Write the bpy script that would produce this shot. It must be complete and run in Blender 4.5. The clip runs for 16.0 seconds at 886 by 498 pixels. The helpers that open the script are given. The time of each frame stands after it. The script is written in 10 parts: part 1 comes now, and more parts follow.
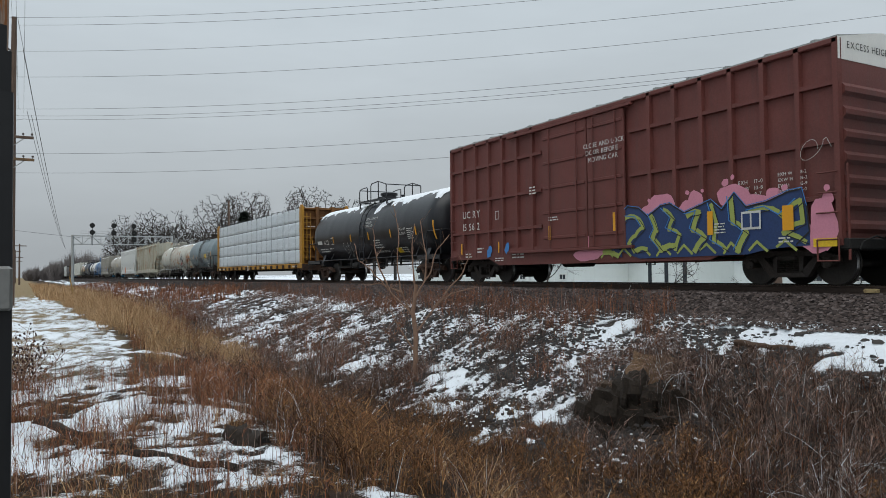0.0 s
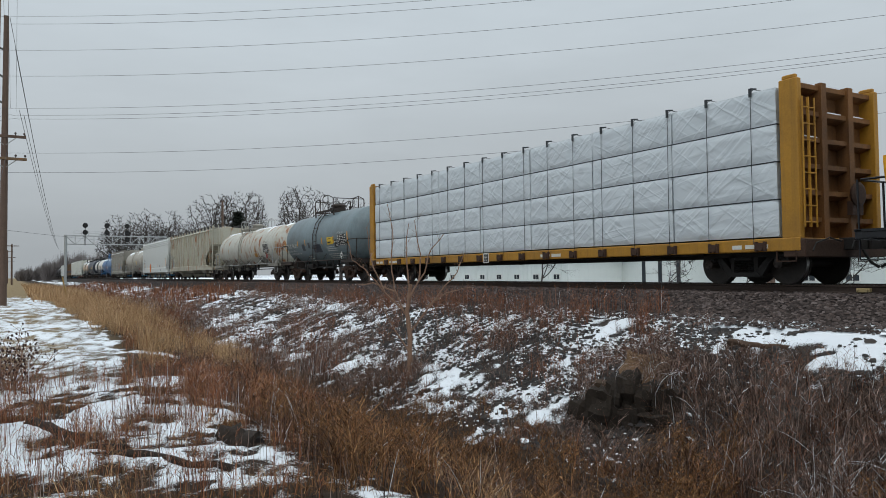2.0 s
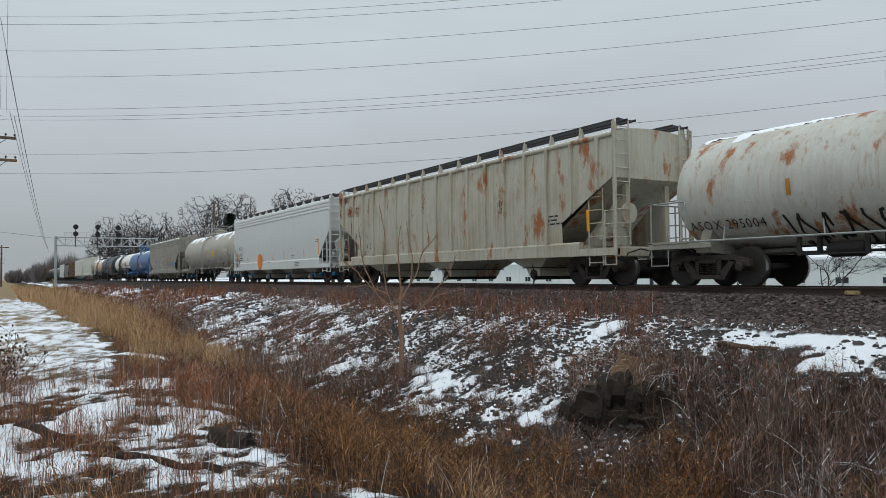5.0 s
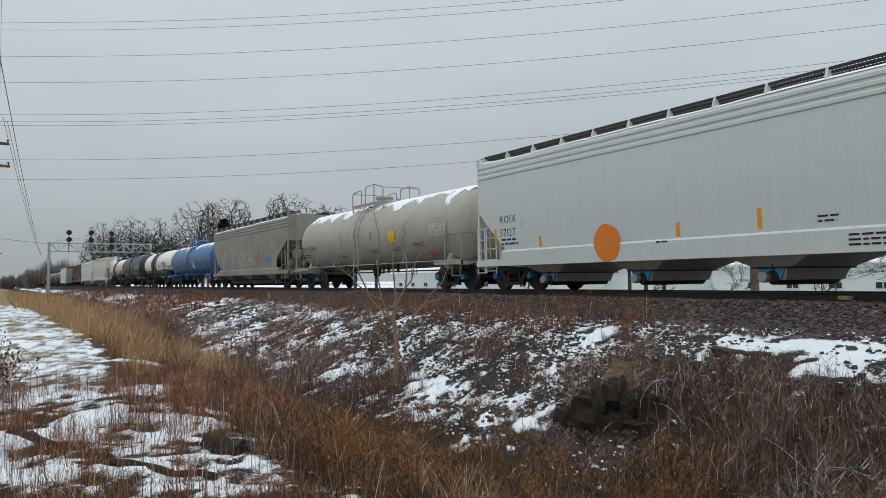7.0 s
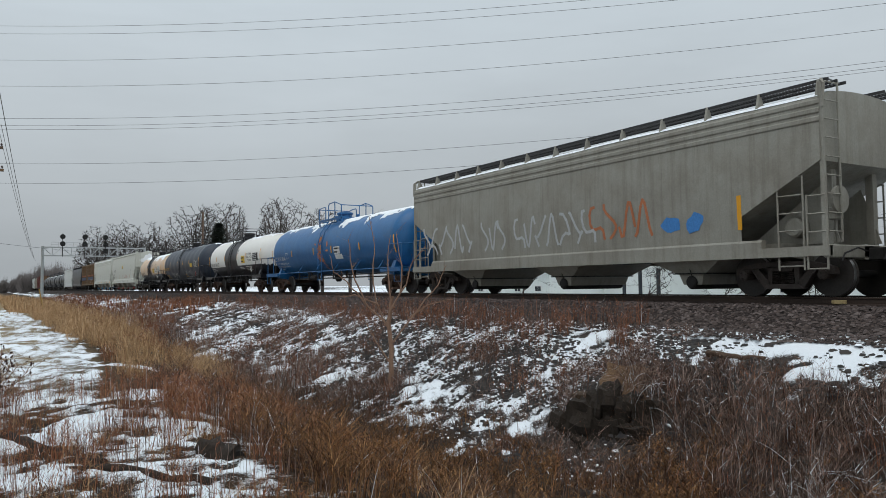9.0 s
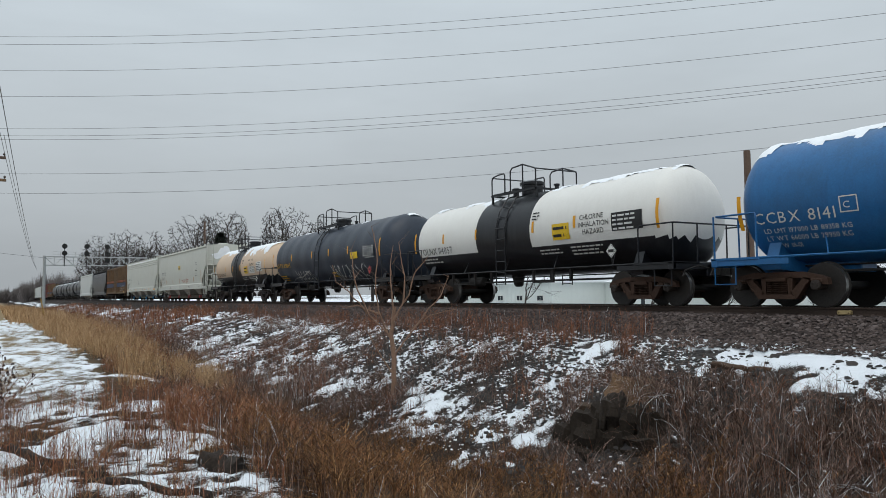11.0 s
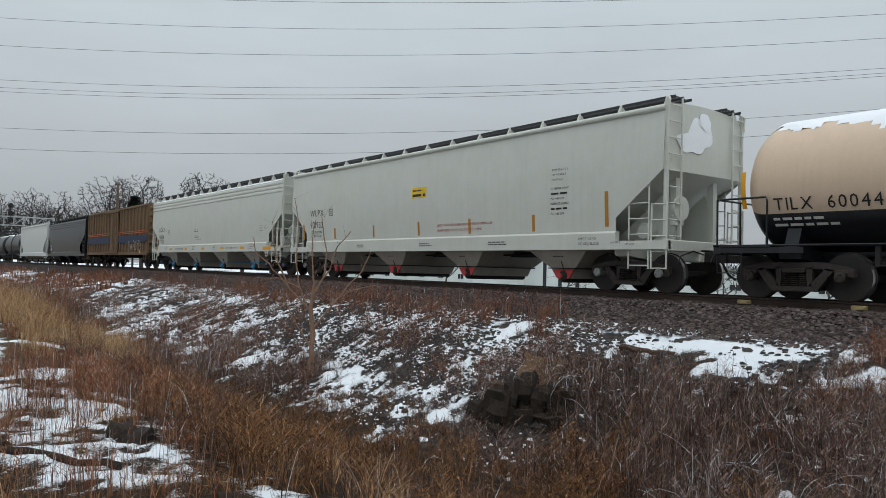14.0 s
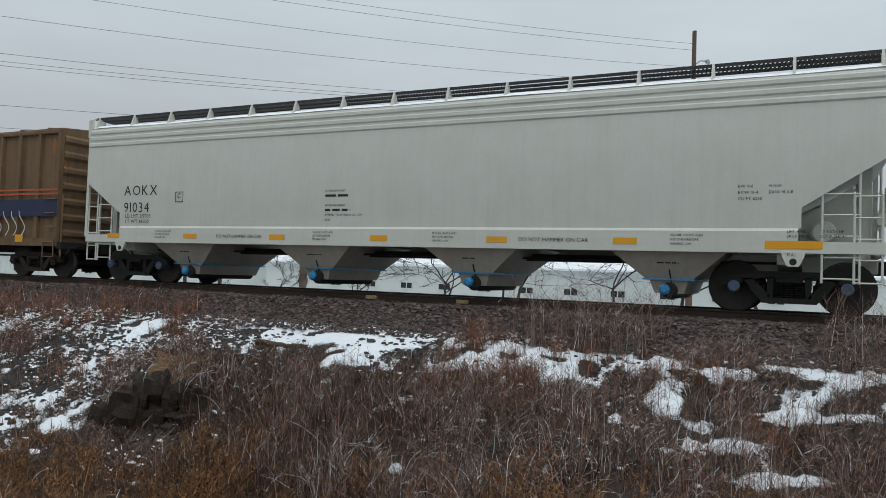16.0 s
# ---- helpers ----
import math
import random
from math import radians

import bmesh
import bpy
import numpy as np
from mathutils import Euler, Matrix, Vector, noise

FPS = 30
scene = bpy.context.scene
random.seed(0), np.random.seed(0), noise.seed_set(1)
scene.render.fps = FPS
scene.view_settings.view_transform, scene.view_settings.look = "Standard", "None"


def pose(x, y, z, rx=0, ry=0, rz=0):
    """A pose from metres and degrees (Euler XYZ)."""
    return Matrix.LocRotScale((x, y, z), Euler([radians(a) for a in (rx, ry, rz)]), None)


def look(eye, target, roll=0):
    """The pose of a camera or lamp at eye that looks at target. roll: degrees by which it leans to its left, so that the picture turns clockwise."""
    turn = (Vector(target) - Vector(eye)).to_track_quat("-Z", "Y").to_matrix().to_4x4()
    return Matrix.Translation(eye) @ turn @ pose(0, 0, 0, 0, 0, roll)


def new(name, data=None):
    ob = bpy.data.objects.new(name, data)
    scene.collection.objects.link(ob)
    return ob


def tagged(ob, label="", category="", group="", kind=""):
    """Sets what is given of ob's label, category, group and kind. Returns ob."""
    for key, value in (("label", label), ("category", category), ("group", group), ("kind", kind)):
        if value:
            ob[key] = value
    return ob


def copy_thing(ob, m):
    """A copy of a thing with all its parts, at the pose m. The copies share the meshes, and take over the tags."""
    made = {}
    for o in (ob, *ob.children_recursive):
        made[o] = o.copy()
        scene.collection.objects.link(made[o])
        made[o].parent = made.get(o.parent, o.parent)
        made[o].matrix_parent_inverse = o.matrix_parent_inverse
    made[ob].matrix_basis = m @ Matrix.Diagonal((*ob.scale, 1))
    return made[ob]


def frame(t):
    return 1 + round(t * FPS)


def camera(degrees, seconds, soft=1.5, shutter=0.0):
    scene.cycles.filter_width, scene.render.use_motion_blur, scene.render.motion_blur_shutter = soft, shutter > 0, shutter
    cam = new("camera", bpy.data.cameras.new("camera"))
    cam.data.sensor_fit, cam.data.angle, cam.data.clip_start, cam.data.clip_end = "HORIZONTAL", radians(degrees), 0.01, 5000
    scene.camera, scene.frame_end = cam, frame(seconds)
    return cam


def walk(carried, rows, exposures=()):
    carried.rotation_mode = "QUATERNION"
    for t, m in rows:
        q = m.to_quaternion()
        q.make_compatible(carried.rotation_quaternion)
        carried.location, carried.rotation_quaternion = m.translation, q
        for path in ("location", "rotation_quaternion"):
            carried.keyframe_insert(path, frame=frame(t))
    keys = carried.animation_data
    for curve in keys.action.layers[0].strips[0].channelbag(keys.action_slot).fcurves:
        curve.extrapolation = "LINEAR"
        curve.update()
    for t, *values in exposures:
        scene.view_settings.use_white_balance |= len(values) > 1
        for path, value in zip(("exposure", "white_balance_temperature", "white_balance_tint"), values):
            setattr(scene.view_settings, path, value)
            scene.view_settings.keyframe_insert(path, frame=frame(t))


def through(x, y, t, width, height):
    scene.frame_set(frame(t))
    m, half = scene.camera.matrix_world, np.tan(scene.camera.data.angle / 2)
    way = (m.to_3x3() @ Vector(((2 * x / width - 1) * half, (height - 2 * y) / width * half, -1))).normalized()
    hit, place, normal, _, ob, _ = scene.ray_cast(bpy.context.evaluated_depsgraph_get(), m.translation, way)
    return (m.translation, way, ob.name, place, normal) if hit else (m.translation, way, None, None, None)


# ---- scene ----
import itertools
H = 0.36      # camera height over the rail head
cam = camera(61.7, 16.0, 0.6)
PATH = [
    (0, pose(0.028, 0.030, H + -0.013, 91.85, 0.64, -29.48)),
    (0.5, pose(0.034, 0.025, H + -0.021, 91.88, 0.65, -29.71)),
    (1, pose(0.029, 0.025, H + -0.025, 91.90, 0.63, -29.90)),
    (1.5, pose(0.030, 0.022, H + -0.021, 91.89, 0.65, -29.91)),
    (2, pose(0.034, 0.032, H + -0.022, 91.85, 0.66, -29.92)),
    (2.5, pose(0.035, 0.026, H + -0.022, 91.85, 0.63, -29.89)),
    (3, pose(0.033, 0.025, H + -0.021, 91.87, 0.60, -29.89)),
    (3.5, pose(0.036, 0.027, H + -0.023, 91.85, 0.65, -29.88)),
    (4, pose(0.033, 0.015, H + -0.024, 91.91, 0.62, -30.06)),
    (6.5, pose(0.025, -0.002, H + -0.022, 92.18, 0.67, -30.93)),
    (7, pose(0.030, -0.000, H + -0.019, 92.42, 0.66, -30.93)),
    (7.5, pose(0.018, 0.001, H + -0.026, 92.59, 0.60, -31.02)),
    (8, pose(0.020, -0.009, H + -0.023, 92.56, 0.65, -31.20)),
    (10.5, pose(0.016, 0.004, H + -0.000, 93.30, 0.77, -31.38)),
    (11, pose(0.016, 0.057, H + 0.012, 93.45, 0.70, -31.21)),
    (11.5, pose(0.047, 0.092, H + -0.003, 93.14, 0.64, -30.27)),
    (12, pose(0.067, 0.130, H + 0.004, 92.74, 0.75, -28.58)),
    (12.5, pose(0.112, 0.171, H + -0.001, 92.55, 0.71, -27.08)),
    (13, pose(0.109, 0.152, H + 0.002, 92.57, 0.46, -27.42)),
    (13.5, pose(0.056, 0.104, H + 0.023, 92.49, -0.25, -29.38)),
    (14, pose(-0.044, -0.042, H + 0.045, 91.63, -1.49, -37.25)),
    (14.5, pose(-0.152, -0.156, H + 0.038, 91.78, -2.81, -49.30)),
    (15, pose(-0.111, -0.197, H + 0.030, 91.94, -3.00, -51.92)),
    (15.5, pose(-0.189, -0.228, H + 0.058, 92.01, -2.72, -54.96)),
    (16, pose(-0.244, -0.409, H + 0.077, 92.12, -2.05, -64.10)),
]
walk(cam, PATH)

# ---------------- sky and light: overcast winter day ----------------
world = bpy.data.worlds.new("overcast_sky")
scene.world = world
world.use_nodes = True


def node(tree, kind, ins=None):
    n = tree.nodes.new(kind)
    for name, val in (ins or {}).items():
        if isinstance(val, bpy.types.NodeSocket):
            tree.links.new(val, n.inputs[name])
        else:
            n.inputs[name].default_value = val
    return n


def math_node(tree, op, a, b=0.0, c=None):
    n = tree.nodes.new("ShaderNodeMath")
    n.operation = op
    for i, v in enumerate((a, b, c)):
        if isinstance(v, bpy.types.NodeSocket):
            tree.links.new(v, n.inputs[i])
        elif v is not None:
            n.inputs[i].default_value = v
    return n.outputs[0]


def mix(tree, fac, a, b, blend="MIX"):
    n = tree.nodes.new("ShaderNodeMix")
    n.data_type, n.blend_type = "RGBA", blend
    for i, v in ((0, fac), (6, a), (7, b)):
        if isinstance(v, bpy.types.NodeSocket):
            tree.links.new(v, n.inputs[i])
        elif i == 0:
            n.inputs[i].default_value = v
        else:
            n.inputs[i].default_value = (*v, 1.0) if len(v) == 3 else v
    return n.outputs[2]


def ramp(tree, fac, lo, hi):
    n = tree.nodes.new("ShaderNodeMapRange")
    tree.links.new(fac, n.inputs[0])
    n.inputs[1].default_value, n.inputs[2].default_value = lo, hi
    return n.outputs[0]


SUN_UP, SUN_TURN = 26.0, 200.0


def make_sky():
    t = world.node_tree
    t.nodes.clear()
    sky = t.nodes.new("ShaderNodeTexSky")
    sky.sky_type, sky.sun_disc = "NISHITA", False
    sky.sun_elevation, sky.sun_rotation, sky.dust_density, sky.air_density = radians(SUN_UP), radians(SUN_TURN), 6.0, 1.5
    grey = node(t, "ShaderNodeHueSaturation", ins={"Saturation": 0.35, "Color": sky.outputs[0]})
    co = node(t, "ShaderNodeTexCoord")
    sep = node(t, "ShaderNodeSeparateXYZ", ins={"Vector": co.outputs["Generated"]})
    up = math_node(t, "MAXIMUM", sep.outputs[2], 0.0)
    # cloud deck: brighter overhead than near the horizon
    lift = math_node(t, "MULTIPLY_ADD", up, 2.1, 1.0)
    mp = node(t, "ShaderNodeMapping", ins={"Vector": co.outputs["Generated"], "Scale": (1.0, 1.0, 4.0)})
    n1 = node(t, "ShaderNodeTexNoise", ins={"Vector": mp.outputs[0], "Scale": 2.2, "Detail": 5.0, "Roughness": 0.5})
    n2 = node(t, "ShaderNodeTexNoise", ins={"Vector": mp.outputs[0], "Scale": 6.0, "Detail": 6.0, "Roughness": 0.6})
    c = math_node(t, "MULTIPLY_ADD", n1.outputs[0], 0.30, 0.85)
    c2 = math_node(t, "MULTIPLY_ADD", n2.outputs[0], 0.10, 0.95)
    tone = math_node(t, "MULTIPLY", math_node(t, "MULTIPLY", c, c2), lift)
    low = ramp(t, up, 0.0, 0.35)
    tint = mix(t, low, (0.388, 0.42, 0.444), (0.336, 0.379, 0.411))
    vm = t.nodes.new("ShaderNodeVectorMath")
    vm.operation = "SCALE"
    t.links.new(tint, vm.inputs[0])
    t.links.new(tone, vm.inputs["Scale"])
    out = mix(t, 0.93, mix(t, 1.0, grey.outputs[0], (0.1, 0.1, 0.1), "MULTIPLY"), vm.outputs[0])
    bg = node(t, "ShaderNodeBackground", ins={"Color": out, "Strength": 1.0})
    o = node(t, "ShaderNodeOutputWorld")
    t.links.new(bg.outputs[0], o.inputs[0])


make_sky()
sun_data = bpy.data.lights.new("sun", "SUN")
sun_data.energy, sun_data.angle, sun_data.color = 0.8, radians(40), (1.0, 0.97, 0.93)
sun = new("sun", sun_data)
sun.matrix_world = look((0, 0, 60), (20, 18, 0))
sun.location = (-40, -40, 60)


# ---------------- materials ----------------
def material(name, base, rough=0.6, metal=0.0, var=0.25, scale=3.0, dirt=None, dirt_amt=0.35, dirt_scale=0.6, streak=0.0,
             streak_col=(0.06, 0.05, 0.045), rust=0.0, bump=0.15, bump_scale=40.0, fine=25.0, rand=0.0, spec=0.4):
    m = bpy.data.materials.new(name)
    m.use_nodes = True
    t = m.node_tree
    t.nodes.clear()
    co = node(t, "ShaderNodeTexCoord").outputs["Object"]
    big = node(t, "ShaderNodeTexNoise", ins={"Vector": co, "Scale": scale, "Detail": 6.0, "Roughness": 0.6}).outputs[0]
    small = node(t, "ShaderNodeTexNoise", ins={"Vector": co, "Scale": fine, "Detail": 4.0}).outputs[0]
    b = Vector(base)
    col = mix(t, big, tuple(b * (1 - var)), tuple(min(1.0, c * (1 + var)) for c in b))
    col = mix(t, ramp(t, small, 0.3, 0.8), col, mix(t, 1.0, col, (1 - var, 1 - var, 1 - var), "MULTIPLY"))
    if rand:
        info = node(t, "ShaderNodeObjectInfo").outputs["Random"]
        col = mix(t, math_node(t, "MULTIPLY", info, rand), col, (0.02, 0.02, 0.02))
    if streak:
        mp = node(t, "ShaderNodeMapping", ins={"Vector": co, "Scale": (4.0, 4.0, 0.22)})
        s = node(t, "ShaderNodeTexNoise", ins={"Vector": mp.outputs[0], "Scale": 1.6, "Detail": 7.0, "Roughness": 0.7}).outputs[0]
        col = mix(t, math_node(t, "MULTIPLY", ramp(t, s, 0.48, 0.78), streak), col, streak_col)
    if dirt:
        d = node(t, "ShaderNodeTexNoise", ins={"Vector": co, "Scale": dirt_scale, "Detail": 9.0, "Roughness": 0.68}).outputs[0]
        col = mix(t, math_node(t, "MULTIPLY", ramp(t, d, 0.45, 0.72), dirt_amt), col, dirt)
    if rust:
        mp = node(t, "ShaderNodeMapping", ins={"Vector": co, "Scale": (1.5, 1.5, 0.6)})
        r = node(t, "ShaderNodeTexNoise", ins={"Vector": mp.outputs[0], "Scale": 1.15, "Detail": 9.0, "Roughness": 0.66}).outputs[0]
        edge = ramp(t, r, 0.66 - rust * 0.2, 0.74 - rust * 0.2)
        rc = mix(t, small, (0.16, 0.045, 0.012), (0.42, 0.15, 0.04))
        mp2 = node(t, "ShaderNodeMapping", ins={"Vector": co, "Scale": (6.0, 6.0, 0.28)})
        r2 = node(t, "ShaderNodeTexNoise", ins={"Vector": mp2.outputs[0], "Scale": 1.3, "Detail": 8.0, "Roughness": 0.65}).outputs[0]
        col = mix(t, math_node(t, "MULTIPLY", ramp(t, r2, 0.56, 0.72), min(1.0, rust * 1.3)), col, (0.34, 0.17, 0.06))
        col = mix(t, math_node(t, "MULTIPLY", edge, ramp(t, small, 0.1, 0.5)), col, rc)
    p = node(t, "ShaderNodeBsdfPrincipled", ins={"Base Color": col, "Metallic": metal, "Specular IOR Level": spec})
    rr = math_node(t, "MULTIPLY_ADD", small, 0.25, max(0.02, rough - 0.12))
    t.links.new(rr, p.inputs["Roughness"])
    if bump:
        n = node(t, "ShaderNodeTexNoise", ins={"Vector": co, "Scale": bump_scale, "Detail": 3.0}).outputs[0]
        bm_ = node(t, "ShaderNodeBump", ins={"Strength": bump, "Distance": 0.02, "Height": n})
        t.links.new(bm_.outputs[0], p.inputs["Normal"])
    o = node(t, "ShaderNodeOutputMaterial")
    t.links.new(p.outputs[0], o.inputs[0])
    return m


GRIME = (0.045, 0.038, 0.032)
M = {}
for key, kw in {
    "brown_paint": dict(base=(0.15, 0.042, 0.034), rough=0.62, streak=0.35, dirt=(0.09, 0.034, 0.028), dirt_amt=0.5, var=0.16),
    "black_paint": dict(base=(0.009, 0.010, 0.013), rough=0.34, streak=0.25, streak_col=(0.05, 0.05, 0.055), var=0.3, bump=0.05),
    "slate_paint": dict(base=(0.026, 0.036, 0.055), rough=0.42, streak=0.35, streak_col=(0.012, 0.013, 0.016), var=0.3, bump=0.06),
    "grey_blue_paint": dict(base=(0.17, 0.225, 0.245), rough=0.45, streak=0.5, streak_col=(0.09, 0.115, 0.125), dirt=(0.07, 0.06, 0.05), dirt_amt=0.55, dirt_scale=0.45, var=0.18, bump=0.05),
    "rusty_white": dict(base=(0.52, 0.53, 0.48), rough=0.65, streak=0.35, streak_col=(0.25, 0.16, 0.08), rust=0.6, dirt=(0.3, 0.24, 0.16), dirt_amt=0.5, var=0.1),
    "rusty_cream": dict(base=(0.46, 0.45, 0.37), rough=0.7, streak=0.6, streak_col=(0.2, 0.13, 0.06), rust=0.5, dirt=(0.25, 0.2, 0.12), dirt_amt=0.5, var=0.12),
    "light_grey": dict(base=(0.565, 0.575, 0.52), rough=0.5, streak=0.3, streak_col=(0.42, 0.42, 0.38), dirt=(0.45, 0.45, 0.39), dirt_amt=0.35, var=0.06, bump=0.04),
    # bays: dirty pale paint, darkened further for the shade under the body
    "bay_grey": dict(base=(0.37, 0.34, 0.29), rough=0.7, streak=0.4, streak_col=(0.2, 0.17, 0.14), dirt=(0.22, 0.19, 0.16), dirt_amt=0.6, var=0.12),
    "white_grey": dict(base=(0.58, 0.6, 0.58), rough=0.5, streak=0.25, streak_col=(0.42, 0.42, 0.39), var=0.05, bump=0.04),
    "dull_grey": dict(base=(0.29, 0.28, 0.24), rough=0.65, streak=0.65, streak_col=(0.13, 0.11, 0.085), dirt=(0.15, 0.125, 0.095), dirt_amt=0.6, var=0.15),
    "tan_grey": dict(base=(0.40, 0.38, 0.33), rough=0.55, streak=0.5, streak_col=(0.24, 0.2, 0.15), dirt=(0.27, 0.24, 0.19), dirt_amt=0.5, var=0.1, bump=0.05),
    "blue_paint": dict(base=(0.014, 0.125, 0.32), rough=0.38, streak=0.35, streak_col=(0.01, 0.05, 0.13), dirt=(0.02, 0.06, 0.11), dirt_amt=0.45, var=0.2, bump=0.05),
    "white_paint": dict(base=(0.74, 0.73, 0.69), rough=0.5, streak=0.15, streak_col=(0.5, 0.47, 0.42), var=0.05, bump=0.03),
    "peach_paint": dict(base=(0.62, 0.47, 0.34), rough=0.5, streak=0.2, streak_col=(0.4, 0.28, 0.19), var=0.06, bump=0.03),
    "yellow_paint": dict(base=(0.43, 0.21, 0.02), rough=0.6, streak=0.5, streak_col=(0.14, 0.07, 0.02), dirt=(0.12, 0.06, 0.02), dirt_amt=0.5, var=0.15),
    "bulkhead_brown": dict(base=(0.20, 0.085, 0.022), rough=0.75, streak=0.6, streak_col=(0.05, 0.025, 0.012), dirt=(0.045, 0.026, 0.016), dirt_amt=0.7, var=0.25),
    "box_tan": dict(base=(0.17, 0.105, 0.055), rough=0.7, streak=0.7, streak_col=(0.05, 0.032, 0.02), rust=0.2, dirt=(0.08, 0.05, 0.03), dirt_amt=0.5, var=0.2),
    "rust_flake": dict(base=(0.25, 0.085, 0.022), rough=0.9, var=0.45, scale=9.0, bump=0.3),
    "orange_stripe": dict(base=(0.45, 0.09, 0.03), rough=0.6), "navy_stripe": dict(base=(0.015, 0.025, 0.07), rough=0.6),
    "truck_steel": dict(base=(0.04, 0.032, 0.028), rough=0.8, var=0.35, dirt=(0.075, 0.05, 0.035), dirt_amt=0.5, bump=0.3),
    "truck_rust": dict(base=(0.062, 0.032, 0.02), rough=0.85, var=0.35, dirt=(0.03, 0.02, 0.015), dirt_amt=0.5, bump=0.3),
    "wheel_steel": dict(base=(0.022, 0.019, 0.017), rough=0.7, var=0.3, dirt=(0.05, 0.035, 0.025)),
    "bright_steel": dict(base=(0.32, 0.31, 0.30), rough=0.35, metal=0.9, var=0.15, bump=0.03),
    "under_black": dict(base=(0.016, 0.015, 0.014), rough=0.8, var=0.3, dirt=(0.04, 0.03, 0.025)),
    "grate_dark": dict(base=(0.045, 0.045, 0.045), rough=0.7, metal=0.3),
    "galv": dict(base=(0.33, 0.34, 0.33), rough=0.55, metal=0.4, var=0.15),
    "reflector": dict(base=(0.72, 0.33, 0.01), rough=0.4, var=0.08, bump=0), "reflector_dull": dict(base=(0.42, 0.19, 0.02), rough=0.5, var=0.1, bump=0),
    "letter_white": dict(base=(0.62, 0.62, 0.58), rough=0.6, var=0.12, bump=0), "letter_black": dict(base=(0.018, 0.018, 0.018), rough=0.6, bump=0),
    "letter_yellow": dict(base=(0.75, 0.4, 0.02), rough=0.6, bump=0), "letter_red": dict(base=(0.42, 0.05, 0.03), rough=0.6, bump=0),
    "decal_yellow": dict(base=(0.8, 0.52, 0.02), rough=0.45, bump=0), "decal_white": dict(base=(0.7, 0.7, 0.68), rough=0.5, bump=0),
    "cap_blue": dict(base=(0.03, 0.25, 0.5), rough=0.45, bump=0.05), "hub_blue": dict(base=(0.10, 0.14, 0.21), rough=0.5, bump=0.05), "gate_red": dict(base=(0.5, 0.05, 0.045), rough=0.5, bump=0.05),
    "orange_patch": dict(base=(0.75, 0.2, 0.015), rough=0.6, var=0.12, bump=0), "primer_orange": dict(base=(0.5, 0.2, 0.1), rough=0.7, var=0.25),
    "graffiti_pink": dict(base=(0.62, 0.24, 0.32), rough=0.55, var=0.1, bump=0), "graffiti_blue": dict(base=(0.018, 0.045, 0.14), rough=0.5, var=0.2, bump=0),
    "graffiti_lime": dict(base=(0.33, 0.38, 0.09), rough=0.55, var=0.12, bump=0), "graffiti_sky": dict(base=(0.05, 0.22, 0.55), rough=0.55, bump=0),
    "graffiti_silver": dict(base=(0.45, 0.46, 0.46), rough=0.5, bump=0), "graffiti_orange": dict(base=(0.45, 0.15, 0.06), rough=0.5, bump=0),
    "strap": dict(base=(0.035, 0.04, 0.045), rough=0.6, bump=0),
    "rail_side": dict(base=(0.05, 0.032, 0.024), rough=0.8, var=0.3, scale=1.5, dirt=(0.025, 0.02, 0.018)),
    "tie_wood": dict(base=(0.05, 0.04, 0.034), rough=0.9, var=0.35, bump=0.5), "yellow_mark": dict(base=(0.45, 0.34, 0.17), rough=0.8, var=0.3),
    "pole_wood": dict(base=(0.13, 0.085, 0.062), rough=0.85, var=0.3, streak=0.5, streak_col=(0.05, 0.035, 0.028), bump=0.4),
    # wire grey is lightened: haze in the air is put into its colour
    "wire": dict(base=(0.075, 0.077, 0.08), rough=0.6, bump=0), "ceramic": dict(base=(0.05, 0.03, 0.025), rough=0.3, bump=0),
    "building_white": dict(base=(0.60, 0.63, 0.60), rough=0.7, streak=0.15, streak_col=(0.42, 0.43, 0.4), var=0.05),
    "roof_snow": dict(base=(0.78, 0.8, 0.82), rough=0.8, var=0.05),
    "window_dark": dict(base=(0.03, 0.035, 0.04), rough=0.2, bump=0), "silo_blue": dict(base=(0.012, 0.02, 0.05), rough=0.4),
    "bark": dict(base=(0.05, 0.042, 0.037), rough=0.9, var=0.3, bump=0.5), "twig_brown": dict(base=(0.28, 0.17, 0.115), rough=0.85, var=0.3),
    # the woods on the horizon: distance haze is mixed into their pale colour
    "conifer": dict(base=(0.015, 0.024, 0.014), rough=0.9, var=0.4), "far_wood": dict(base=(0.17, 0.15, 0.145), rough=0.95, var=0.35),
    "rot_wood": dict(base=(0.03, 0.021, 0.015), rough=0.95, var=0.5, scale=9.0, bump=0.8, bump_scale=25), "log_wood": dict(base=(0.09, 0.055, 0.035), rough=0.9, var=0.4, bump=0.5), "soil": dict(base=(0.07, 0.045, 0.028), rough=0.95, var=0.4, bump=0.6),
    "black_rubber": dict(base=(0.008, 0.008, 0.009), rough=0.5, bump=0.05), "latch_grey": dict(base=(0.2, 0.2, 0.19), rough=0.4, metal=0.5),
    "signal_black": dict(base=(0.01, 0.01, 0.01), rough=0.6), "gantry_grey": dict(base=(0.36, 0.38, 0.38), rough=0.5, metal=0.3, var=0.1),
    "marker_yellow": dict(base=(0.36, 0.22, 0.05), rough=0.6, var=0.2),
}.items():
    M[key] = material(key, **kw)


